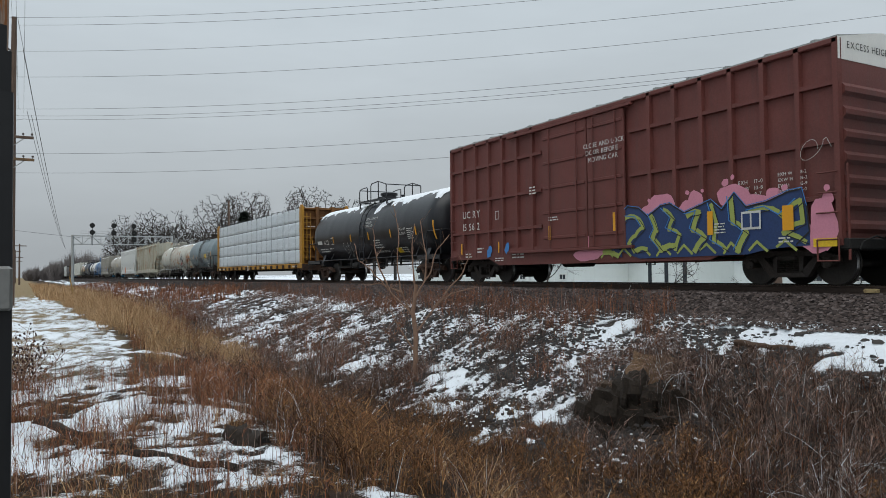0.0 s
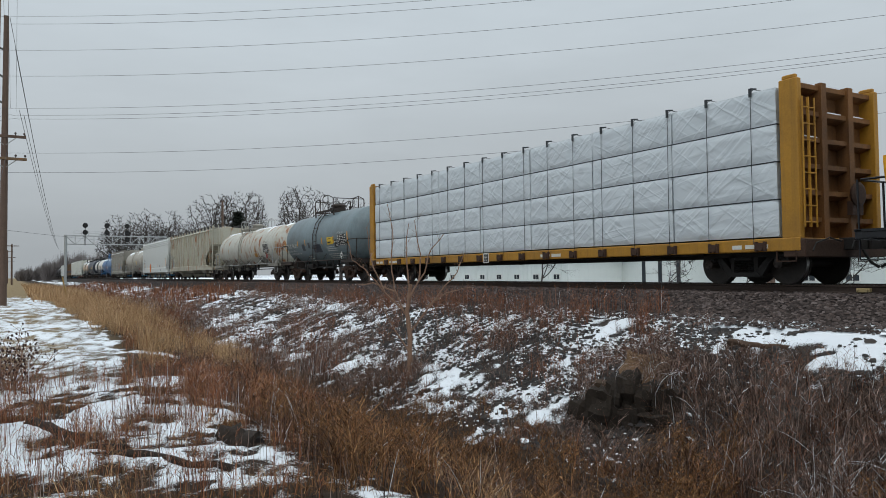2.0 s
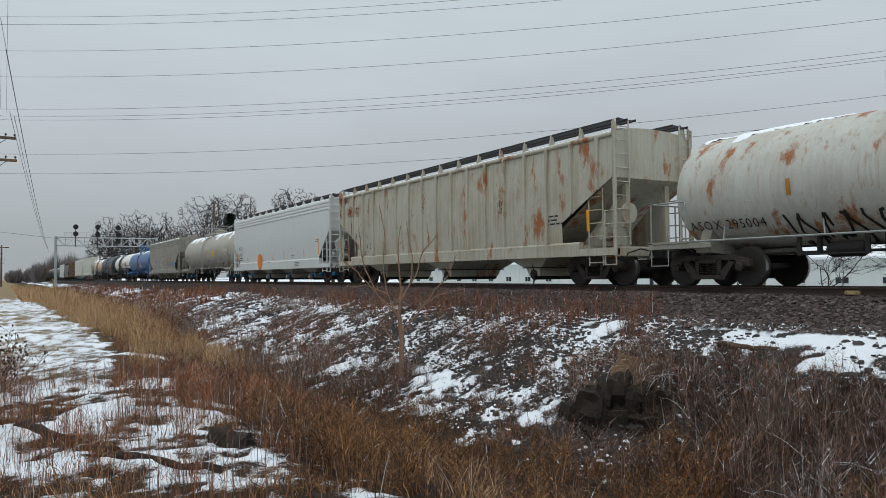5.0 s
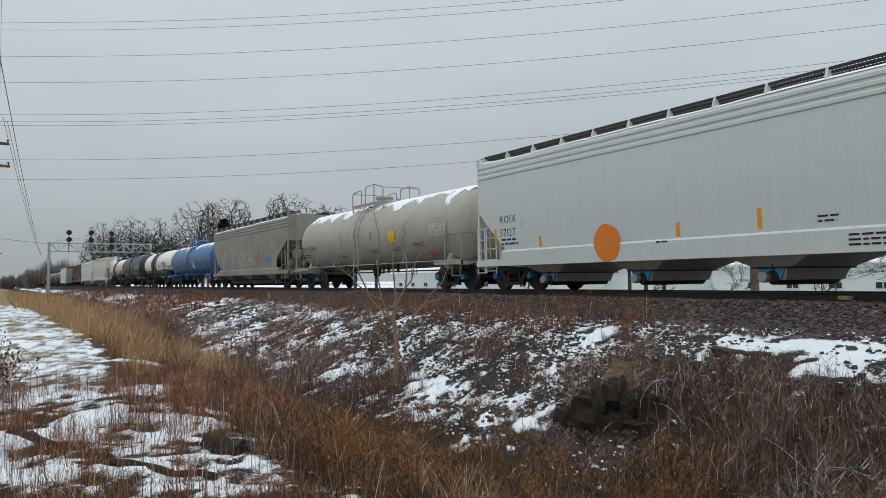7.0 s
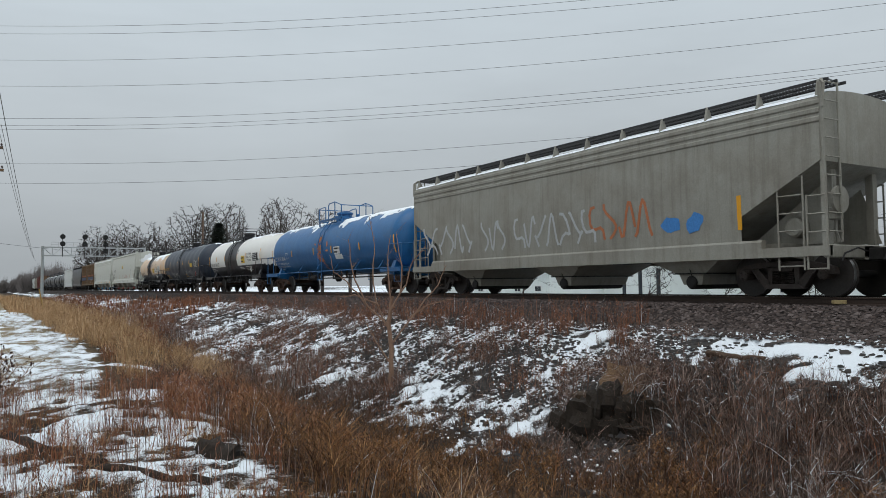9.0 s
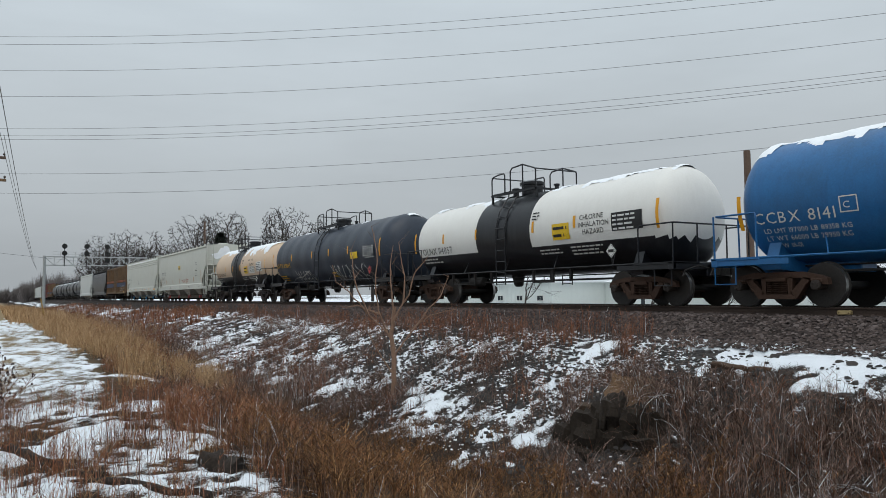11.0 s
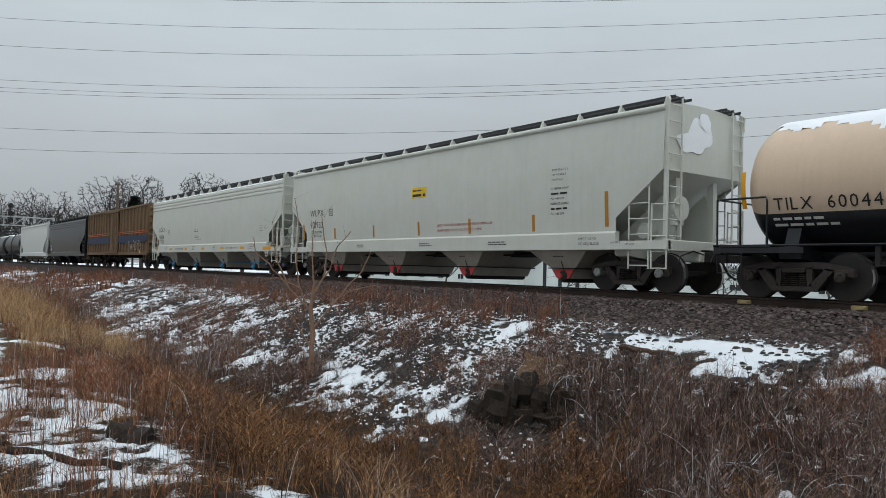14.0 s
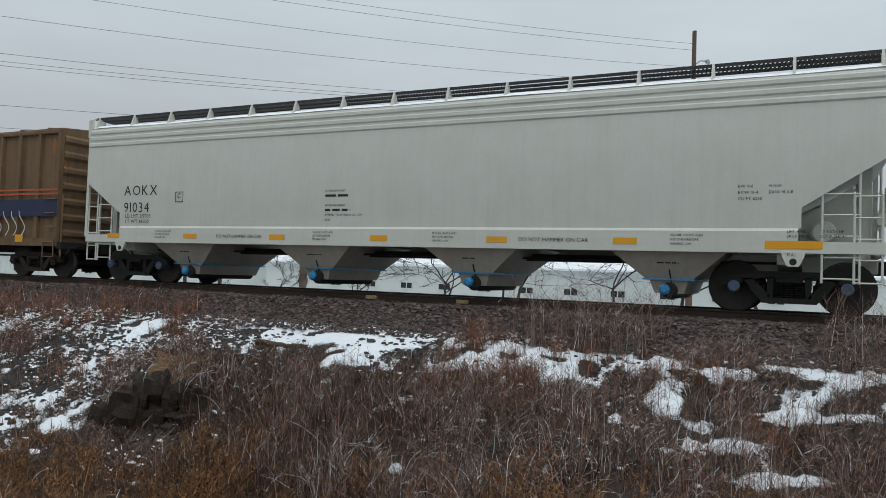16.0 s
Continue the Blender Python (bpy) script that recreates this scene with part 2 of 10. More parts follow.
def snow_material():
    m = bpy.data.materials.new("snow")
    m.use_nodes = True
    t = m.node_tree
    p = t.nodes["Principled BSDF"]
    co = node(t, "ShaderNodeTexCoord").outputs["Object"]
    a = node(t, "ShaderNodeTexNoise", ins={"Vector": co, "Scale": 5.0, "Detail": 6.0}).outputs[0]
    b = node(t, "ShaderNodeTexNoise", ins={"Vector": co, "Scale": 60.0, "Detail": 4.0}).outputs[0]
    t.links.new(mix(t, a, (0.78, 0.82, 0.86), (0.9, 0.92, 0.94)), p.inputs["Base Color"])
    p.inputs["Roughness"].default_value = 0.75
    h = math_node(t, "ADD", a, math_node(t, "MULTIPLY", b, 0.4))
    bm_ = node(t, "ShaderNodeBump", ins={"Strength": 0.5, "Distance": 0.03, "Height": h})
    t.links.new(bm_.outputs[0], p.inputs["Normal"])
    return m


M["snow"] = snow_material()


def wrap_material():
    m = bpy.data.materials.new("wrap")
    m.use_nodes = True
    t = m.node_tree
    p = t.nodes["Principled BSDF"]
    co = node(t, "ShaderNodeTexCoord").outputs["Object"]
    tone = node(t, "ShaderNodeTexNoise", {"Vector": co, "Scale": 1.3, "Detail": 4.0}).outputs[0]
    t.links.new(mix(t, tone, (0.53, 0.58, 0.61), (0.63, 0.675, 0.70)), p.inputs["Base Color"])
    p.inputs["Roughness"].default_value = 0.36
    h = None
    for turn, k in ((38.0, 1.0), (-33.0, 1.0), (8.0, 0.6)):
        turned = node(t, "ShaderNodeMapping", {"Vector": co, "Rotation": (radians(turn), 0, 0)})
        mp = node(t, "ShaderNodeMapping", {"Vector": turned.outputs[0], "Scale": (0.3, 0.35, 2.6)})
        n = node(t, "ShaderNodeTexNoise", {"Vector": mp.outputs[0], "Scale": 1.0, "Detail": 2.0, "Distortion": 0.3}).outputs[0]
        off = math_node(t, "MULTIPLY", math_node(t, "ABSOLUTE", math_node(t, "SUBTRACT", n, 0.5)), 14.0)
        ridge = math_node(t, "MULTIPLY", math_node(t, "MAXIMUM", math_node(t, "SUBTRACT", 1.0, off), 0.0), k)
        h = ridge if h is None else math_node(t, "ADD", h, ridge)
    b = node(t, "ShaderNodeBump", {"Strength": 0.4, "Distance": 0.02, "Height": h})
    t.links.new(b.outputs[0], p.inputs["Normal"])
    return m


M["wrap"] = wrap_material()


# ---------------- mesh building ----------------
class Geo:
    """Collects vertices and faces; each face may carry a material slot."""

    def __init__(self):
        self.v, self.f, self.s = [], [], []

    def add(self, verts, faces, slot=0):
        o = len(self.v)
        self.v.extend(tuple(p) for p in verts)
        self.f.extend(tuple(o + i for i in q) for q in faces)
        self.s.extend([slot] * len(faces))
        return self

    def box(self, x0, x1, y0, y1, z0, z1, slot=0, c=0.0):
        """A box; c: chamfer of its edges along every axis."""
        if c <= 0:
            v = [(x, y, z) for z in (z0, z1) for y in (y0, y1) for x in (x0, x1)]
            return self.add(v, [(0, 2, 3, 1), (4, 5, 7, 6), (0, 1, 5, 4), (2, 6, 7, 3), (0, 4, 6, 2), (1, 3, 7, 5)], slot)
        c = min(c, (x1 - x0) / 2.1, (y1 - y0) / 2.1, (z1 - z0) / 2.1)
        rings = []
        for z, k in ((z0, c), (z0 + c, 0), (z1 - c, 0), (z1, c)):
            a0, a1, b0, b1 = x0 + k, x1 - k, y0 + k, y1 - k
            rings.append([(a0 + c, b0, z), (a1 - c, b0, z), (a1, b0 + c, z), (a1, b1 - c, z), (a1 - c, b1, z), (a0 + c, b1, z), (a0, b1 - c, z), (a0, b0 + c, z)])
        v = [p for r in rings for p in r]
        f = [tuple(reversed(range(8))), tuple(range(24, 32))]
        for r in range(3):
            for i in range(8):
                j = (i + 1) % 8
                f.append((r * 8 + i, r * 8 + j, r * 8 + 8 + j, r * 8 + 8 + i))
        return self.add(v, f, slot)

    def tube(self, pts, r, n=6, slot=0, r1=None, caps=True):
        pts = [Vector(p) for p in pts]
        rings, prev = [], None
        for i, p in enumerate(pts):
            d = (pts[min(i + 1, len(pts) - 1)] - pts[max(i - 1, 0)])
            d = d.normalized() if d.length > 1e-9 else Vector((0, 0, 1))
            if prev is None:
                a = d.orthogonal().normalized()
            else:
                a = (prev - d * prev.dot(d))
                a = a.normalized() if a.length > 1e-6 else d.orthogonal().normalized()
            prev = a
            b = d.cross(a)
            rad = r if r1 is None else r + (r1 - r) * i / max(1, len(pts) - 1)
            rings.append([p + (a * math.cos(2 * math.pi * k / n) + b * math.sin(2 * math.pi * k / n)) * rad for k in range(n)])
        f = []
        for i in range(len(rings) - 1):
            for k in range(n):
                j = (k + 1) % n
                f.append((i * n + k, i * n + j, i * n + n + j, i * n + n + k))
        if caps:
            f += [tuple(reversed(range(n))), tuple(range((len(rings) - 1) * n, len(rings) * n))]
        return self.add([q for g in rings for q in g], f, slot)

    def lathe(self, prof, axis="x", at=(0, 0, 0), n=24, slot=0):
        """Turns (along, radius) points round an axis through at."""
        v, f = [], []
        for a, r in prof:
            for k in range(n):
                c, s = r * math.cos(2 * math.pi * k / n), r * math.sin(2 * math.pi * k / n)
                q = {"x": (a, c, s), "y": (c, a, s), "z": (c, s, a)}[axis]
                v.append((q[0] + at[0], q[1] + at[1], q[2] + at[2]))
        for i in range(len(prof) - 1):
            for k in range(n):
                j = (k + 1) % n
                f.append((i * n + k, i * n + j, i * n + n + j, i * n + n + k))
        f += [tuple(reversed(range(n))), tuple(range((len(prof) - 1) * n, len(prof) * n))]
        return self.add(v, f, slot)

    def prism(self, pts, axis, a0, a1, slot=0):
        """A polygon pulled along an axis. For x the points are (y, z), for y (x, z), for z (x, y)."""
        n = len(pts)
        put = {"x": lambda p, a: (a, p[0], p[1]), "y": lambda p, a: (p[0], a, p[1]), "z": lambda p, a: (p[0], p[1], a)}[axis]
        v = [put(p, a) for a in (a0, a1) for p in pts]
        f = [tuple(reversed(range(n))), tuple(range(n, 2 * n))] + [(i, (i + 1) % n, n + (i + 1) % n, n + i) for i in range(n)]
        return self.add(v, f, slot)

    def grid(self, nu, nv, fn, slot=0, keep=None):
        v = [fn(i / (nu - 1), j / (nv - 1)) for i in range(nu) for j in range(nv)]
        f = [(i * nv + j, i * nv + j + 1, (i + 1) * nv + j + 1, (i + 1) * nv + j) for i in range(nu - 1) for j in range(nv - 1)
             if keep is None or keep((i + 0.5) / (nu - 1), (j + 0.5) / (nv - 1))]
        used = sorted({i for q in f for i in q})
        at = {o: k for k, o in enumerate(used)}
        return self.add([v[i] for i in used], [tuple(at[i] for i in q) for q in f], slot)


def mesh_of(name, geo, mats, smooth=False):
    me = bpy.data.meshes.new(name)
    me.from_pydata(geo.v, [], geo.f)
    for m in (mats if isinstance(mats, (list, tuple)) else [mats]):
        me.materials.append(M[m] if isinstance(m, str) else m)
    if any(geo.s):
        me.polygons.foreach_set("material_index", geo.s)
    bm = bmesh.new()
    bm.from_mesh(me)
    bmesh.ops.recalc_face_normals(bm, faces=bm.faces)
    bm.to_mesh(me)
    bm.free()
    if smooth:
        me.shade_smooth()
        me.set_sharp_from_angle(angle=radians(smooth if smooth > 1 else 40))
    me.update()
    return me


def part(name, geo, mats, parent=None, label="", smooth=False):
    ob = new(name, mesh_of(name, geo, mats, smooth))
    if parent is not None:
        ob.parent = parent
    if label:
        tagged(ob, label)
    return ob


def thing(name, label, category, group="", kind=""):
    ob = new(name)
    ob.empty_display_size = 0.3
    return tagged(ob, label, category, group, kind)


# ---------------- lettering with the built-in font ----------------
GLYPHS = {}


def make_glyphs():
    chars = "ABCDEFGHIJKLMNOPQRSTUVWXYZ0123456789-/.\"&"
    obs = []
    for ch in chars:
        cu = bpy.data.curves.new("glyph", "FONT")
        cu.body, cu.size, cu.resolution_u, cu.dimensions, cu.fill_mode = ch, 1.0, 2, "2D", "BOTH"
        obs.append((ch, new("glyph", cu)))
    dg = bpy.context.evaluated_depsgraph_get()
    for ch, ob in obs:
        me = bpy.data.meshes.new_from_object(ob.evaluated_get(dg))
        v = [tuple(p.co) for p in me.vertices]
        x0, x1 = min(p[0] for p in v), max(p[0] for p in v)
        GLYPHS[ch] = ([(p[0] - x0, p[1]) for p in v], [tuple(p.vertices) for p in me.polygons], x1 - x0)
        bpy.data.meshes.remove(me)
    for ch, ob in obs:
        cu = ob.data
        bpy.data.objects.remove(ob)
        bpy.data.curves.remove(cu)


make_glyphs()


def write(geo, words, u, v, size, put, slot=0, wide=1.0, gap=0.16):
    """Sets words from (u, v) on, capital height about 0.7 of size; put maps (u, v) onto the surface."""
    for ch in words:
        if ch == " ":
            u += size * 0.35
            continue
        gv, gf, w = GLYPHS[ch]
        geo.add([put(u + p[0] * size * wide, v + p[1] * size) for p in gv], gf, slot)
        u += (w * wide + gap) * size
    return u


def bars(geo, u, v, w, rows, h, put, slot=0, seed=1):
    """Rows of small bars, for writing too small to read."""
    rnd = random.Random(seed)
    for r in range(rows):
        a, end, z = u, u + w * rnd.uniform(0.7, 1.0), v - r * h * 1.9
        while a < end:
            b = min(end, a + rnd.uniform(2.0, 5.0) * h)
            geo.add([put(a, z), put(b, z), put(b, z + h * 0.8), put(a, z + h * 0.8)], [(0, 1, 2, 3)], slot)
            a = b + h * 0.8


def rect(geo, u, v, w, h, put, slot=0, n=1):
    """An upright patch on the surface, in n strips so that it follows a curve."""
    for i in range(n):
        a, b = v + h * i / n, v + h * (i + 1) / n
        geo.add([put(u, a), put(u + w, a), put(u + w, b), put(u, b)], [(0, 1, 2, 3)], slot)


def side_at(x):
    return lambda u, v: (x, -u, v)


def end_at(y):
    return lambda u, v: (u, y, v)


def round_at(R, zc, off=0.016):
    """Onto the near flank of a lying cylinder; v is a height."""
    def put(u, v):
        s = max(-0.98, min(0.98, (v - zc) / R))
        return (-(R + off) * math.sqrt(1 - s * s), -u, zc + (R + off) * s)
    return put


# ---------------- the lie of the land ----------------
TRACK_X = 15.4


def field_z(y):
    return np.interp(y, [-40, 14, 45, 60, 120, 400], [-2.1, -2.05, -1.05, -1.0, -0.95, -0.9])


XS = [-60, -8, 3.0, 4.6, 6.3, 7.4, 9.0, 11.9, 12.5, 13.6, 17.2, 18.6, 20, 60]


def land(x, y):
    """Height of the smooth ground: field, ditch, bank, ballast bed."""
    f = field_z(y)
    d = np.interp(y, [14, 45, 120], [1.0, 0.75, 0.5])
    b = f - d
    zs = [f + 0.1, f + 0.1, f, f - 0.2, b, b, b + 0.28 * (-0.95 - b), -0.95 + 0 * b, -0.8 + 0 * b, -0.17 + 0 * b, -0.17 + 0 * b, -0.8 + 0 * b, -1.3 + 0 * b, -1.6 + 0 * b]
    out = zs[0]
    for i in range(len(XS) - 1):
        k = np.clip((x - XS[i]) / (XS[i + 1] - XS[i]), 0, 1)
        out = np.where(x > XS[i], zs[i] + (zs[i + 1] - zs[i]) * k, out)
    # scoop in front of the culvert
    s = np.exp(-(((x - 9.0) / 0.75) ** 2 + ((y - 9.6) / 1.1) ** 2))
    return out - 0.95 * s


def wave(x, y, k, seed):
    """Smooth value noise in plan, about 0 to 1, k metres across."""
    rs = np.random.RandomState(seed)
    tab = rs.rand(256, 256)
    u, v = x / k, y / k
    i, j = np.floor(u).astype(int), np.floor(v).astype(int)
    a, b = u - i, v - j
    a, b = a * a * (3 - 2 * a), b * b * (3 - 2 * b)
    g = lambda p, q: tab[p % 256, q % 256]
    return (g(i, j) * (1 - a) + g(i + 1, j) * a) * (1 - b) + (g(i, j + 1) * (1 - a) + g(i + 1, j + 1) * a) * b


def fbm(x, y, k, seed, n=4):
    s, w = 0, 0
    for o in range(n):
        s = s + wave(x, y, k / 2 ** o, seed + o) * 0.55 ** o
        w += 0.55 ** o
    return s / w


# snow lies: x, y, half length, half width, turn
SNOW_FIELD = [(1.2, 13.8, 0.8, 2.0, -29), (0.3, 13.3, 0.5, 1.4, -31), (2.3, 12.2, 0.6, 0.6, -31), (2.8, 11.4, 0.4, 0.35, -30), (0.4, 10.4, 0.8, 0.7, -30),
              (0.0, 16.7, 0.8, 1.0, -26), (1.5, 10.5, 0.6, 0.35, -30), (1.9, 9.1, 0.8, 0.3, -30), (-0.1, 11.1, 0.5, 0.5, -30), (2.4, 8.5, 0.5, 0.25, -28),
              (3.1, 17.4, 1.0, 0.6, -60), (4.3, 18.8, 0.8, 0.5, -62), (3.4, 21.8, 1.1, 0.6, -66), (5.2, 22.4, 0.8, 0.45, -66), (3.4, 14.6, 0.4, 0.3, -50), (3.7, 11.6, 0.3, 0.25, -50)]
SNOW_BANK = [(9.55, 12.75, 0.42, 0.24, -68), (8.85, 11.8, 0.34, 0.26, -70), (8.1, 11.3, 0.24, 0.15, -68), (8.75, 12.95, 0.16, 0.16, -73), (7.8, 12.25, 0.14, 0.1, -68), (9.95, 12.2, 0.35, 0.22, -70),
             (8.2, 17.4, 0.25, 0.3, -69), (8.6, 30.8, 1.2, 1.6, -72), (8.4, 20.4, 0.6, 0.5, -70), (11.4, 13.2, 0.7, 0.35, -80), (11.5, 16.9, 0.9, 0.3, -85), (11.8, 21.2, 1.2, 0.3, -86)]
SNOW_BENCH = [(12.0, 9.1, 2.1, 0.62, -84), (12.25, 7.6, 1.6, 0.5, -84), (11.9, 7.0, 1.2, 0.4, -84), (11.6, 11.9, 1.3, 0.6, -83), (10.9, 12.5, 0.5, 0.25, -80), (12.65, 5.6, 2.6, 0.13, -86)]
SNOW_EAST = [(12.2, 1.6, 0.6, 0.42, -75), (11.2, 1.45, 0.36, 0.26, -80), (12.1, 0.6, 0.6, 0.38, -79), (12.3, 3.3, 0.8, 0.14, -84), (12.55, 2.5, 0.6, 0.14, -84), (11.2, -0.3, 0.5, 0.2, -80), (12.1, -0.9, 0.5, 0.3, -75),
             (10.4, 0.6, 0.6, 0.12, -79), (10.0, -0.3, 0.6, 0.12, -78), (11.2, -1.0, 0.5, 0.14, -81), (11.9, 3.8, 0.35, 0.25, -82), (9.2, 4.8, 0.14, 0.12, -78), (10.6, 2.0, 0.13, 0.1, -77)]


def snow_cover(x, y):
    """How far snow lies over the ground, about -1 to 1."""
    n = fbm(x, y, 0.9, 11) - 0.5
    fine = fbm(x, y, 0.25, 21, 3) - 0.5
    s = np.full(np.shape(x), -1.0)
    for bx, by, a, b, turn in SNOW_FIELD + SNOW_BANK + SNOW_BENCH + SNOW_EAST:
        c, q = math.cos(radians(turn)), math.sin(radians(turn))
        u, v = (x - bx) * c + (y - by) * q, -(x - bx) * q + (y - by) * c
        s = np.maximum(s, 1.0 - np.sqrt((u / a) ** 2 + (v / b) ** 2))
    # mown field along the poles
    edge = np.interp(y, [16, 20, 24, 30, 40, 55, 110, 200], [1.9, 2.4, 2.6, 2.6, 2.0, 1.0, 0.0, -1.6])
    lawn = np.clip((edge - x) / 0.9, -1, 0.13) * np.where(y > 16.5, 1, 0) - np.where(y > 16.5, 0, 1) - 0.9 * np.clip((y - 52) / 25, 0, 1)
    s = np.maximum(s, lawn)
    # thin sprinkling over the stones of the bank
    bank = np.clip(np.minimum((x - 7.4) / 1.2, (12.7 - x) / 0.5), -1, 1) * 0.38 - 0.41 + np.clip((y - 14) / 40, -0.1, 0.1) - 0.35 * np.clip((10.5 - y) / 2, 0, 1) + 0.16 * np.clip((1.8 - y) / 1.5, 0, 1)
    s = np.maximum(s, bank)
    # snow along the top of the bank
    brow = np.clip(np.minimum((x - 11.25) / 0.7, (12.75 - x) / 0.25), -1, 0.2) - 0.14 * np.clip((6.5 - y) / 1.5, 0, 1) - np.clip((y - 45) / 30, 0, 1)
    s = np.maximum(s, brow)
    # broken cover over the rough field
    field = np.clip((3.3 - x) / 1.5, -1, 0.03) - np.where(y > 17.5, 1, 0)
    s = np.maximum(s, field)
    # other side of the track
    s = np.maximum(s, np.clip((x - 19.5) / 2, -1, 0.3))
    mown = (y > 17.5) & (x < 2.4)
    s = s - 1.4 * np.exp(-((x - 8.8) / 0.9) ** 2 - ((y - 9.3) / 1.4) ** 2)
    return s + np.where(mown, 0.45, 1.25) * n + np.where(mown, 0.7, 1.5) * fine


def axis_steps(spans):
    out = []
    for a, b, d in spans:
        out += list(np.arange(a, b - 1e-6, d))
    out.append(spans[-1][1])
    return np.array(out)


def far_steps(start, end, ratio):
    out, d, p = [], 1.5, start
    while p < end:
        out.append(p)
        p += d
        d *= ratio
    out.append(end)
    return out


def make_ground():
    gx = np.array([-p for p in reversed(far_steps(9.0, 3000, 1.35))] + list(axis_steps([(-8.5, -2, 0.4), (-2, 3, 0.11), (3, 7.2, 0.16), (7.2, 12.9, 0.085), (12.9, 18.6, 0.4), (18.6, 45, 1.2)])) + far_steps(47, 3000, 1.35))
    gy = np.array([-p for p in reversed(far_steps(9.0, 3000, 1.35))] + list(axis_steps([(-8.5, -3, 0.5), (-3, 18, 0.085), (18, 34, 0.15), (34, 70, 0.4), (70, 180, 2.0)])) + far_steps(183, 3000, 1.3))
    X, Y = np.meshgrid(gx, gy, indexing="ij")
    Z = land(X, Y)
    near = np.clip((90 - np.abs(Y)) / 40, 0, 1) * (np.abs(X) < 60)
    off_bed = np.where((X > 12.5) & (X < 18.6), 0.15, 1.0)
    Z = Z + near * off_bed * (0.34 * (fbm(X, Y, 2.6, 3) - 0.5) + 0.12 * (fbm(X, Y, 0.5, 5, 3) - 0.5))
    S = snow_cover(X, Y)
    Z = Z + np.clip(S, 0, 0.35) * 0.09 * near
    far = np.clip((np.hypot(X, Y) - 250) / 600, 0, 1)
    Z = Z * (1 - far) + (-1.5) * far
    n, m = X.shape
    co = np.stack([X, Y, Z], -1).reshape(-1, 3)
    i, j = np.meshgrid(np.arange(n - 1), np.arange(m - 1), indexing="ij")
    a = (i * m + j).ravel()
    quads = np.stack([a, a + m, a + m + 1, a + 1], 1)
    me = bpy.data.meshes.new("ground")
    me.vertices.add(len(co))
    me.vertices.foreach_set("co", co.ravel())
    me.loops.add(quads.size)
    me.loops.foreach_set("vertex_index", quads.ravel())
    me.polygons.add(len(quads))
    me.polygons.foreach_set("loop_start", np.arange(0, quads.size, 4))
    me.update(calc_edges=True)
    me.shade_smooth()
    at = me.attributes.new("snow", "FLOAT", "POINT")
    at.data.foreach_set("value", S.ravel().astype(np.float32))
    me.materials.append(ground_material())
    return tagged(new("ground", me), "rough winter ground with a ditch, dead grass and thin snow", "ground", kind="structure")


